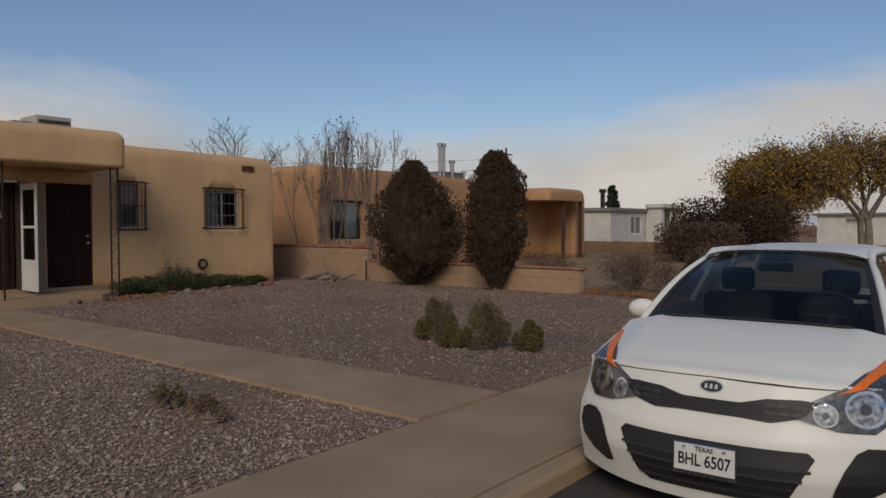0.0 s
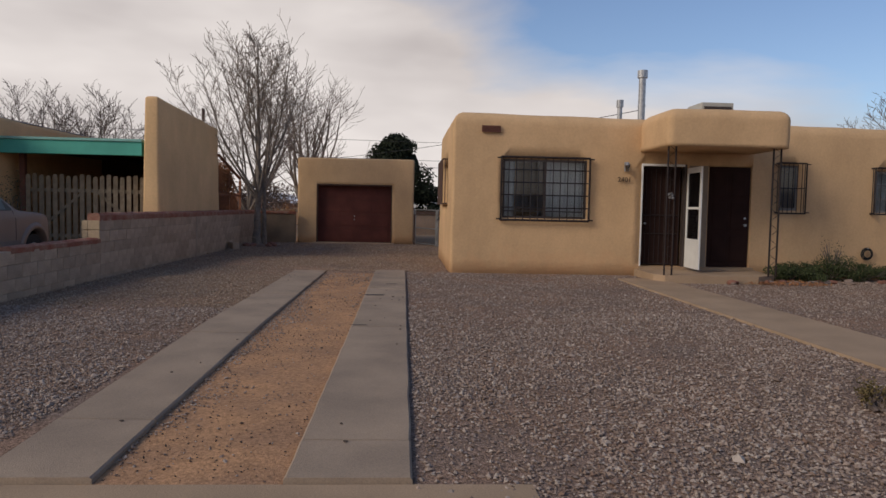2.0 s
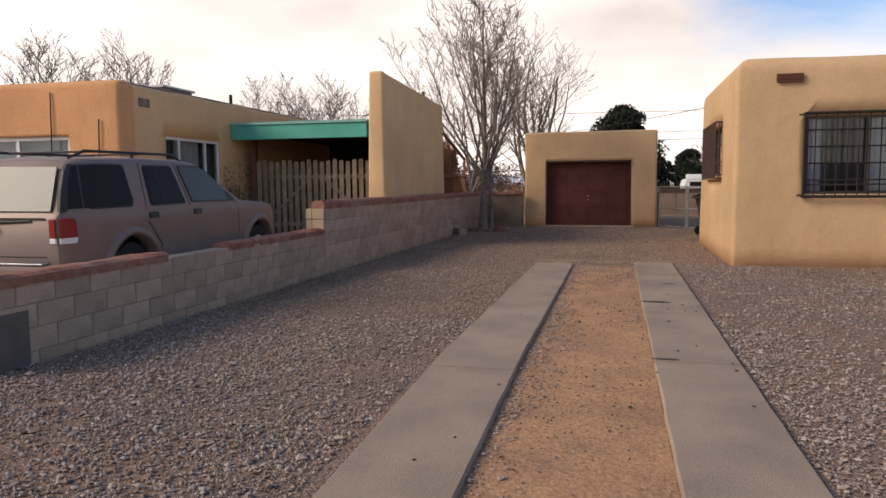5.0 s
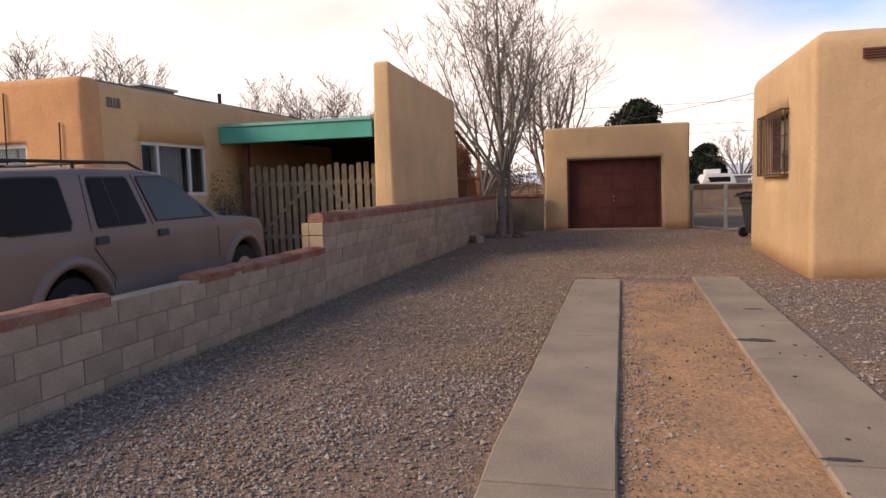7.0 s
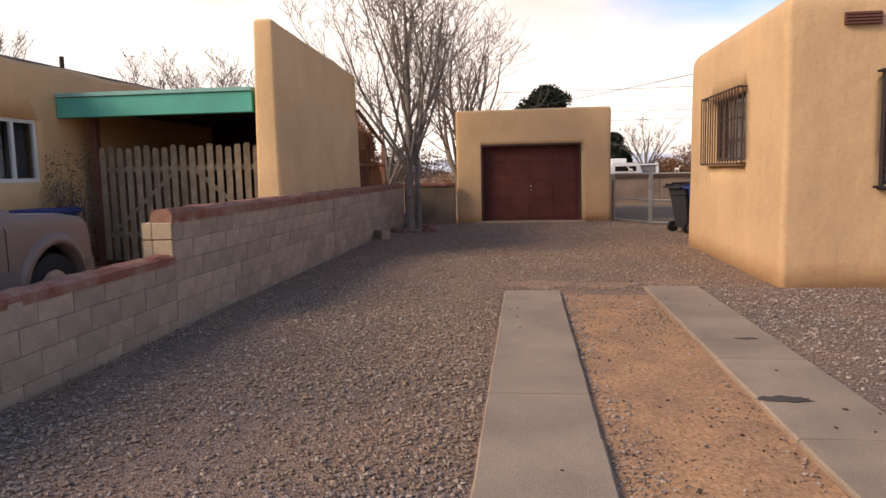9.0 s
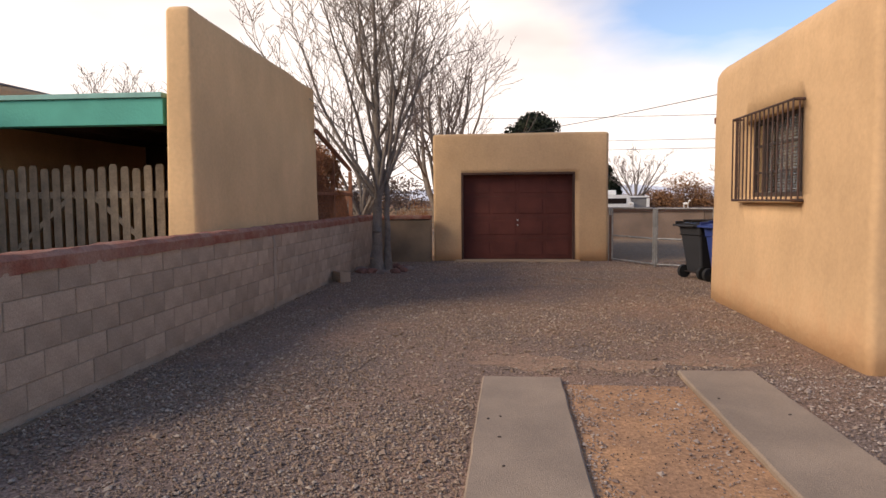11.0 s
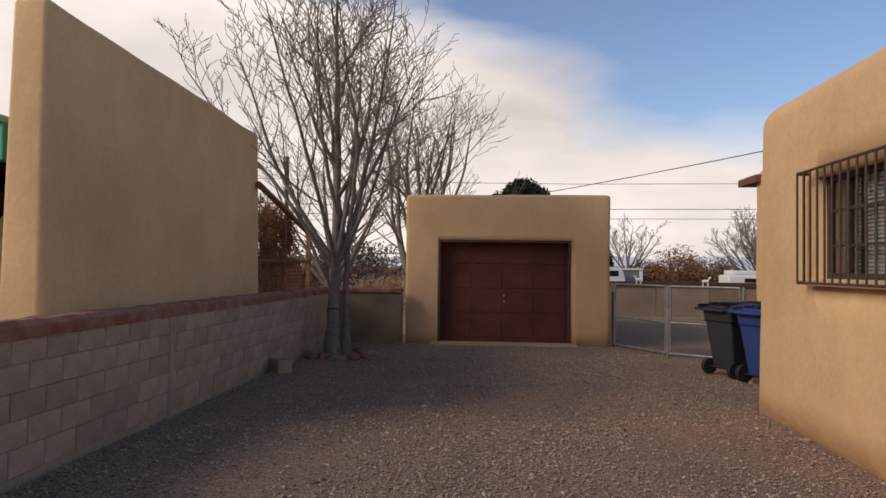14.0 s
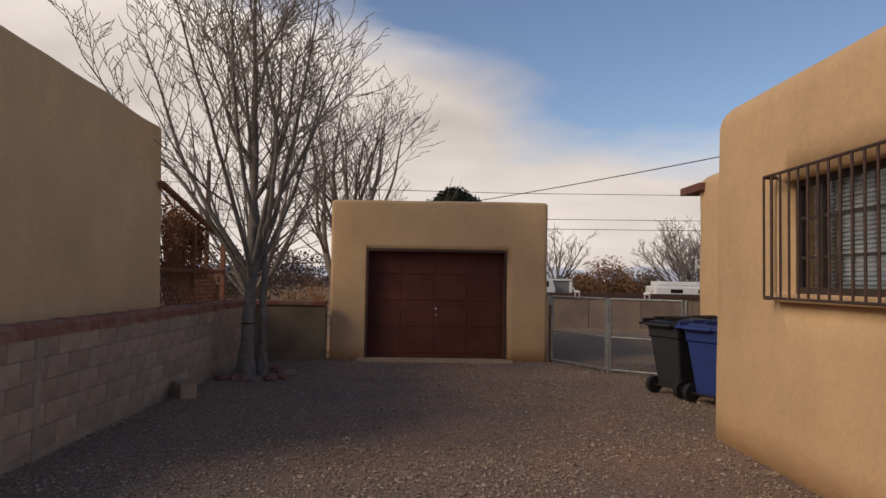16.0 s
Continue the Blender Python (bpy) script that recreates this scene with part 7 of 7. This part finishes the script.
FARLEAF = mat("grey_brown_dry_leaves", (0.15, 0.115, 0.095), 0.95, rand3=((0.19, 0.14, 0.12), (0.12, 0.10, 0.085)), spec=0.05)
RUSTLEAF = mat("rusty_dry_leaves", (0.24, 0.12, 0.06), 0.95, rand3=((0.30, 0.15, 0.07), (0.19, 0.12, 0.08)), spec=0.05)
clump("far_bush", (-62, 9.7, 0), (1.6, 2.7, 2.7), 5000, 0.09, RUSTLEAF, 140, "rusty orange-brown winter bush beyond the back yard", "bush", stem_n=60)
clump("far_bush", (-63, 12.6, 0), (1.6, 2.0, 2.3), 2600, 0.09, FARLEAF, 141, "grey-brown winter bush beyond the back yard", "bush", stem_n=90)
TWIG_F = mat("dark_far_twigs", (0.135, 0.105, 0.095), 0.95, var=0.3, scale=3)
T2 = dict(twig=TWIG_D, bark=BARK, kids=(2, 3), side_p=0.4, jitter=0.16)
vase_tree(16, (-31.3, -4.5, 0), 6.3, 0.9, 0.15, 10, 0.58, "spreading bare tree with several stems behind the back wall", twig_mat=TWIG_D, twig_r=0.007, dense=0.9)
clump("dry_weed", (-28.3, -4.9, -0.02), (0.55, 0.5, 1.3), 2600, 0.03, RUSTLEAF, 150, "orange-brown dry weeds behind the back wall", "weed", stem_n=90)
clump("far_bush", (-41, -12.0, 0), (1.8, 6.0, 2.3), 9000, 0.07, FARLEAF, 151, "grey-brown leafless thicket beyond the back wall", "bush", stem_n=200)
vase_tree(17, (-35.5, -7.8, 0), 6.6, 0.9, 0.14, 8, 0.9, "bare many-stemmed tree beyond the back wall", twig_mat=TWIG_D, twig_r=0.008, dense=0.9)
vase_tree(18, (-38.5, -28.0, 0), 8.8, 2.5, 0.14, 7, 0.55, "tall bare tree behind the neighbour's house", twig_mat=TWIG_F, twig_r=0.014, dense=1.05, second=False)
vase_tree(19, (-36.0, -31.0, 0), 8.8, 2.5, 0.14, 7, 0.5, "tall bare tree behind the neighbour's house", twig_mat=TWIG_F, twig_r=0.014, dense=1.05, second=False)
vase_tree(20, (-42.0, -21.5, 0), 7.0, 1.8, 0.14, 9, 1.3, "wide bare tree behind the neighbour's flat roof", twig_mat=TWIG_F, twig_r=0.013, dense=1.1, second=False)
vase_tree(21, (-44.5, -18.2, 0), 7.2, 1.8, 0.14, 9, 1.4, "wide bare tree with drooping twigs behind the flat roof", twig_mat=TWIG_F, twig_r=0.013, dense=1.1, second=False)
vase_tree(22, (-62.5, 6.7, 0), 4.9, 1.3, 0.16, 8, 1.0, "small bare tree beyond the back yard", twig_mat=TWIG_D, twig_r=0.013, dense=0.7, second=False)
vase_tree(23, (-62, 15.5, 0), 5.4, 0.5, 0.2, 14, 1.9, "broad bare tree beyond the white caravan", twig_mat=TWIG_D, twig_r=0.014, dense=0.9, second=False)
vase_tree(24, (-34, 23.5, 0), 6.6, 1.8, 0.2, 9, 1.2, "bare tree showing over the roofs", twig_mat=TWIG_D, twig_r=0.011, dense=0.8, second=False)
vase_tree(25, (-36, 30.0, 0), 6.6, 1.8, 0.2, 9, 1.2, "bare tree showing over the roofs", twig_mat=TWIG_D, twig_r=0.011, dense=0.8, second=False)
FARWOOD = mat("far_brown_brush", (0.20, 0.14, 0.11), 1.0, rand3=((0.26, 0.16, 0.11), (0.18, 0.14, 0.12), (0.30, 0.17, 0.10)), spec=0.05)


def far_brush(name, x0, x1, y0, y1, n, hmax, seed, label):
    rng = random.Random(seed)
    V, F = [], []
    heaps = [(rng.uniform(x0, x1), rng.uniform(y0, y1), rng.uniform(1.5, 4), rng.uniform(0.45, 1) * hmax) for _ in range(70)]
    for _ in range(n):
        hx, hy, r, h = rng.choice(heaps)
        a, q = rng.uniform(0, 6.28), rng.random() ** 0.5
        p = Vector((hx + math.cos(a) * q * r, hy + math.sin(a) * q * r, h * rng.random() * math.sqrt(max(0.05, 1 - q * q))))
        u = Vector([rng.gauss(0, 1) for _ in range(3)]).normalized() * rng.uniform(0.15, 0.4)
        w = u.cross(Vector([rng.gauss(0, 1) for _ in range(3)])).normalized() * 0.07
        s = len(V)
        V += [tuple(p - u), tuple(p + w), tuple(p + u), tuple(p - w)]
        F.append((s, s + 1, s + 2, s + 3))
    me = bpy.data.meshes.new(name)
    me.from_pydata(V, [], F)
    tagged(part(name, me, FARWOOD), label, "brush", kind="stuff")


far_brush("far_brush", -90, -66, -50, 60, 60000, 2.3, 1, "brown and rusty winter brush beyond the yards")
far_brush("far_brush", -45, 25, 95, 130, 40000, 2.6, 2, "brown winter brush far down the street")

# power lines
WIRE = mat("dark_cable", (0.02, 0.02, 0.02), 0.8)


def wire(a, b, sag, r=0.012):
    bm = bmesh.new()
    a, b = Vector(a), Vector(b)
    pts = [a.lerp(b, k / 16) - Vector((0, 0, 4 * sag * (k / 16) * (1 - k / 16))) for k in range(17)]
    for p, q in zip(pts, pts[1:]):
        tube(bm, p, q, r, n=5, cap=False)
    bmesh.ops.remove_doubles(bm, verts=bm.verts, dist=0.003)
    tagged(part("overhead_cable", bm, WIRE), "thin dark overhead cable between poles", "cable", "overhead cables")


for z in (3.75, 4.15, 5.2):
    wire((-42.0, -60, z + 3.6), (-42.0, 62, z + 3.4), 3.6)
wire((-57.0, -15.9, 4.5), (-24.0, 7.5, 4.75), 0.65)
for y in (-60, 62):
    pl = thing("utility_pole", (-42.0, y, 0), "tall dark wooden utility pole with a crossarm", "utility pole")
    part("pole", tubem((0, 0, -0.2), (0, 0, 9.6), 0.15, 0.11), BROWNWOOD, pl)
    part("crossarm", boxm(-0.06, 0.06, -1.1, 1.1, 8.9, 9.02), BROWNWOOD, pl)
pl = thing("utility_pole", (-57.0, -15.9, 0), "dark wooden service pole behind the back wall", "utility pole")
part("pole", tubem((0, 0, -0.2), (0, 0, 8.6), 0.15, 0.12), BROWNWOOD, pl)

# snowy hills on the horizon; distance haze is mixed into the hill colours
SNOW = mat("haze_tinted_snowy_hill", (0.52, 0.54, 0.57), 1.0, rgb2=(0.75, 0.76, 0.78), scale=0.012, spec=0.0)


def hills(name, pts, top, seed, m, label):
    bm = bmesh.new()
    lo, hi = [], []
    for k in range(161):
        f = k / 160
        a = radians(pts[0] + (pts[1] - pts[0]) * f)
        r = 1500
        h = top * (0.55 + 0.45 * noise.fractal(Vector((f * 7, seed, 0)), 0.6, 2, 5))
        lo.append(bm.verts.new((math.cos(a) * r, math.sin(a) * r, -20)))
        hi.append(bm.verts.new((math.cos(a) * (r + 250), math.sin(a) * (r + 250), h)))
    for k in range(160):
        bm.faces.new((lo[k], lo[k + 1], hi[k + 1], hi[k]))
    tagged(part(name, bm, m, smooth=True), label, kind="structure")


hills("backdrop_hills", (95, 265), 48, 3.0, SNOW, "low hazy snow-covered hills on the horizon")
hills("backdrop_hills", (-10, 96), 72, 8.0, mat("haze_tinted_blue_hill", (0.30, 0.31, 0.34), 1.0, var=0.15, scale=0.01, spec=0.0), "low hazy grey-blue hills on the horizon")

# ---- blocks of the walls ----
def block_course(parent, x_start, x_end, y_face, y_back, z, h, length, shift, m, shared, name="block"):
    x = x_start
    first = True
    while x > x_end + 0.03:
        L = length * 0.5 if (first and shift) else length
        L = min(L, x - x_end)
        first = False
        key = round(L, 3), round(h, 3)
        if key not in shared:
            bm = boxm(-L + 0.003, -0.003, 0, y_face - y_back, 0.003, h - 0.003, 0.005, 1)
            me = bpy.data.meshes.new(name)
            bm.to_mesh(me), bm.free()
            me.materials.append(m)
            shared[key] = me
        o = new(name, shared[key])
        o.location = (x, y_back + random.uniform(-0.002, 0.003), z)
        o.parent = parent
        x -= L


random.seed(4)
sh = {}
for r in range(4):
    z = -0.11 + 0.19 * r
    block_course(block_wall, LOW_X0 - 0.19, STEP_X, -5.70, -5.895, z, 0.19, 0.4, r % 2, BLOCK, sh)
for r in range(5):
    z = 0.04 + 0.199 * r
    block_course(block_wall, STEP_X, HIGH_X1, -5.70, -5.895, z, 0.199, 0.4, (r + 1) % 2, BLOCK, sh)
sh = {}
for r in range(3):
    block_course(nwall, -7.42, -13.9, 13.95, 13.75, -0.09 + 0.195 * r, 0.195, 0.4, r % 2, PINKBLOCK, sh)
for r in range(5):
    block_course(nwall, -13.9, -18.9, 13.95, 13.75, -0.12 + 0.195 * r, 0.195, 0.4, r % 2, PINKBLOCK, sh)

# ---- wheel strip slabs ----
SLAB = mat("tan_slab", (0.355, 0.265, 0.187), 0.9, rgb2=(0.265, 0.20, 0.145), scale=1.6, bump=0.3, bscale=140, fine=0.12, spec=0.25, random_amount=0.05)


def slabs(y_near, y_far, y1_near, y1_far, cuts_at, parent):
    for a, b in zip(cuts_at, cuts_at[1:]):
        bm = bmesh.new()
        n = max(2, int((a - b) / 0.25))
        rows = []
        for k in range(n + 1):
            x = a - 0.006 - (a - b - 0.012) * k / n
            y0 = y_near + (y_far - y_near) * min(1.0, (-4 - x) / 4.5)
            y1 = y1_near + (y1_far - y1_near) * min(1.0, (-4 - x) / 4.5)
            e0, e1 = random.uniform(-0.005, 0.003), random.uniform(-0.003, 0.005)
            rows.append([bm.verts.new(v) for v in ((x, y0 + e0, -0.08), (x, y0 + e0, 0.016), (x, y0 + e0 + 0.012, 0.027), (x, y1 + e1 - 0.012, 0.027), (x, y1 + e1, 0.016), (x, y1 + e1, -0.08))])
        for p, q in zip(rows, rows[1:]):
            for j in range(5):
                bm.faces.new((p[j], p[j + 1], q[j + 1], q[j]))
        bm.faces.new(rows[0]), bm.faces.new(rows[-1][::-1])
        bmesh.ops.recalc_face_normals(bm, faces=bm.faces)
        o = part("slab", bm, SLAB, parent)
        o.location.z = random.uniform(-0.003, 0.003)


strip_l = tagged(new("driveway_strip"), "worn tan concrete wheel strip of separate slabs", kind="structure")
slabs(-2.45, -2.59, -1.865, -1.94, [-4.02, -4.98, -8.02, -10.63, -11.39, -15.3], strip_l)
strip_r = tagged(new("driveway_strip"), "worn tan concrete wheel strip of separate slabs", kind="structure")
slabs(-0.94, -0.94, -0.31, -0.31, [-4.02, -4.6, -8.5, -10.69, -12.27, -15.6], strip_r)
STAIN = mat("dark_wet_stain", (0.07, 0.055, 0.045), 0.7, var=0.2)


def blot(loc, sx, sy, seed, m, label):
    rng = random.Random(seed)
    pts = [(loc[0] + sx * (1 + 0.35 * rng.uniform(-1, 1)) * math.cos(a), loc[1] + sy * (1 + 0.35 * rng.uniform(-1, 1)) * math.sin(a)) for a in [k * 2 * math.pi / 18 for k in range(18)]]
    return tagged(part("stain", prism(pts, loc[2], loc[2] + 0.0025), m), label, kind="structure")


blot((-11.33, -0.80, 0.0295), 0.055, 0.17, 1, STAIN, "dark oily stain on the concrete strip")
blot((-12.9, -0.55, 0.0295), 0.03, 0.09, 2, STAIN, "dark oily stain on the concrete strip")
blot((-8.57, -0.85, 0.0295), 0.02, 0.09, 3, STAIN, "dark oily stain on the concrete strip")
MUD = mat("dull_brown_dirt", (0.34, 0.215, 0.14), 1.0, rgb2=(0.28, 0.185, 0.13), scale=3, bump=0.5, bscale=55, fine=0.3, spec=0.05)
for k, (x, y, sx, sy) in enumerate(((-16.0, -2.2, 0.28, 0.5), (-16.1, -0.5, 0.22, 0.45), (-15.9, -1.3, 0.2, 0.4))):
    blot((x, y, -0.0115 + 0.0006 * k), sx, sy, 20 + k, MUD, "bare patch of orange dirt among the gravel")
LEAFBIT = mat("dark_leaf_bits", (0.06, 0.04, 0.03), 0.9)
for k in range(26):
    x, y = -4.5 - 10.5 * random.random(), random.choice((-0.95, -2.55)) + 0.6 * random.random()
    s = random.uniform(0.008, 0.02)
    part_ = stone("debris", (x, y, 0.030), (s, s * 0.8, 0.004), 300 + k, LEAFBIT, "small dark leaf fragment on the concrete", category="debris", group="leaf fragments")

# ---- gravel: small angular stones, denser towards the camera's side ----
GRAVEL = mat("mixed_gravel", (0.18, 0.13, 0.10), 0.95, rand3=((0.26, 0.19, 0.15), (0.40, 0.325, 0.27), (0.20, 0.13, 0.095), (0.32, 0.25, 0.20), (0.43, 0.36, 0.30)), spec=0.15)
GRAVEL_D = mat("dusty_brown_gravel", (0.20, 0.14, 0.10), 0.95, rand3=((0.33, 0.235, 0.165), (0.20, 0.135, 0.092), (0.42, 0.335, 0.255), (0.275, 0.18, 0.12)), spec=0.15)
R = np.random.RandomState(7)
BASE = np.array([(1, 0, 0), (-0.9, 0.15, 0.1), (0.1, 1, 0.1), (-0.1, -1, 0), (0.15, 0.1, 1), (0, 0, -1)], float)
FACES = np.array([(0, 2, 4), (2, 1, 4), (1, 3, 4), (3, 0, 4), (2, 0, 5), (1, 2, 5), (3, 1, 5), (0, 3, 5)])


def gravel(name, areas, size, seed, label, m=None, sink=0.3):
    """areas: x0, x1, y0, y1, stones per square metre, keep(x, y) or None."""
    rs = np.random.RandomState(seed)
    P = []
    for x0, x1, y0, y1, dens, keep in areas:
        n = int((x1 - x0) * (y1 - y0) * dens)
        p = np.stack([rs.uniform(x0, x1, n), rs.uniform(y0, y1, n)], 1)
        if keep:
            p = p[keep(p[:, 0], p[:, 1])]
        P.append(p)
    P = np.concatenate(P)
    n = len(P)
    s = size * np.exp(rs.normal(0, 0.33, n))
    sc = s[:, None] * rs.uniform(0.6, 1.2, (n, 3)) * np.array([1, 0.85, 0.6])
    v = BASE[None] * sc[:, None, :] * (1 + rs.uniform(-0.25, 0.25, (n, 6, 1)))
    a = rs.uniform(0, 2 * np.pi, n)
    t = rs.uniform(-0.5, 0.5, n)
    c, d = np.cos(t)[:, None], np.sin(t)[:, None]
    v = np.stack([v[..., 0] * c + v[..., 2] * d, v[..., 1], -v[..., 0] * d + v[..., 2] * c], -1)
    c, d = np.cos(a)[:, None], np.sin(a)[:, None]
    v = np.stack([v[..., 0] * c - v[..., 1] * d, v[..., 0] * d + v[..., 1] * c, v[..., 2]], -1)
    v[..., 0] += P[:, 0, None]
    v[..., 1] += P[:, 1, None]
    v[..., 2] += (-0.012 + sc[:, 2] * sink + rs.uniform(0, 0.008, n))[:, None]
    f = (FACES[None] + 6 * np.arange(n)[:, None, None]).reshape(-1)
    me = bpy.data.meshes.new(name)
    me.vertices.add(6 * n)
    me.vertices.foreach_set("co", v.reshape(-1).astype(np.float32))
    me.loops.add(24 * n)
    me.loops.foreach_set("vertex_index", f.astype(np.int32))
    me.polygons.add(8 * n)
    me.polygons.foreach_set("loop_start", np.arange(0, 24 * n, 3, dtype=np.int32))
    me.update(calc_edges=True)
    me.polygons.foreach_set("use_smooth", np.zeros(8 * n, bool))
    ob = part(name, me, m or GRAVEL)
    return tagged(ob, label, "gravel", kind="stuff")


off_path = lambda x, y: ~((y > 3.97 + 0 * x) & (y < 5.04 - 0.18 * (-3.5 - x) / 11.3 * 1.0) & (x > -14.7)) & ~((x > -17) & (x < -14.05) & (y > 4.55) & (y < 7.35)) & ~((x < -15.62) & (y > 0.6))
yard_patch = lambda x, y: (np.sin(x * 1.7 + y * 2.3) + np.sin(x * 0.9 - y * 1.4 + 2) + R.uniform(-1.6, 1.6, len(x))) > -1.15
gravel("gravel", [(-10.0, -3.52, -5.66, -2.62, 1750, yard_patch), (-10.0, -3.52, -0.28, 3.9, 1600, yard_patch), (-15.6, -10.0, -0.28, 13.7, 650, lambda x, y: off_path(x, y) & yard_patch(x, y)),
                  (-10.0, -3.52, 3.9, 13.7, 520, lambda x, y: off_path(x, y) & yard_patch(x, y))], 0.0128, 1, "loose grey and brown crushed gravel")
bare = lambda x, y: (((x + 16.3) / 0.75) ** 2 + ((y + 1.3) / 1.7) ** 2 < 0.75 + 0.5 * np.sin(x * 9 + y * 5))
gravel("gravel", [(-15.5, -10.0, -5.66, -2.62, 1500, yard_patch), (-20.0, -15.5, -5.66, 0.58, 950, lambda x, y: yard_patch(x, y) & (R.uniform(0, 1, len(x)) < np.where(bare(x, y), 0.45, 0.85))), (-26.6, -20.0, -5.66, 0.9, 560, lambda x, y: yard_patch(x, y)),
                  (-26.6, -20.5, 0.9, 1.9, 300, None)], 0.0125, 2, "loose dusty brown-grey gravel in the drive", m=GRAVEL_D)
gravel("gravel_scatter", [(-15.2, -9.3, -1.13, -0.97, 420, lambda x, y: y > -1.03 + 0.05 * np.sin(x * 5)), (-15.2, -4.05, -1.92, -0.97, 900, lambda x, y: (y < -1.80 + 0.07 * np.sin(x * 3.3) + 0.05 * np.sin(x * 11) + 0.32 * np.exp(-((x + 9.6) / 0.9) ** 2)) | (R.uniform(0, 1, len(x)) < 0.06)), (-15.3, -12.5, -1.92, -0.97, 420, lambda x, y: x < -13.6 + 0.8 * np.sin(y * 9)),
                          (-9.3, -4.2, -1.93, -1.6, 500, lambda x, y: y < -1.70 + 0.16 * np.sin(x * 3)), (-14, -9.3, -1.93, -1.7, 400, lambda x, y: y < -1.80 + 0.05 * np.sin(x * 3))], 0.0095, 3, "scattered small stones on the orange dirt", sink=0.5)
gravel("leaf_specks", [(-15.2, -4.05, -1.92, -0.97, 190, lambda x, y: np.sin(x * 2.1 + y) + R.uniform(-1, 1, len(x)) > 0.1), (-15.2, -4.5, -5.0, -2.7, 7, None), (-15.2, -4.5, 0, 3.5, 5, None)], 0.0065, 5, "small dark dry leaf specks on the dirt", m=LEAFBIT, sink=0.9)
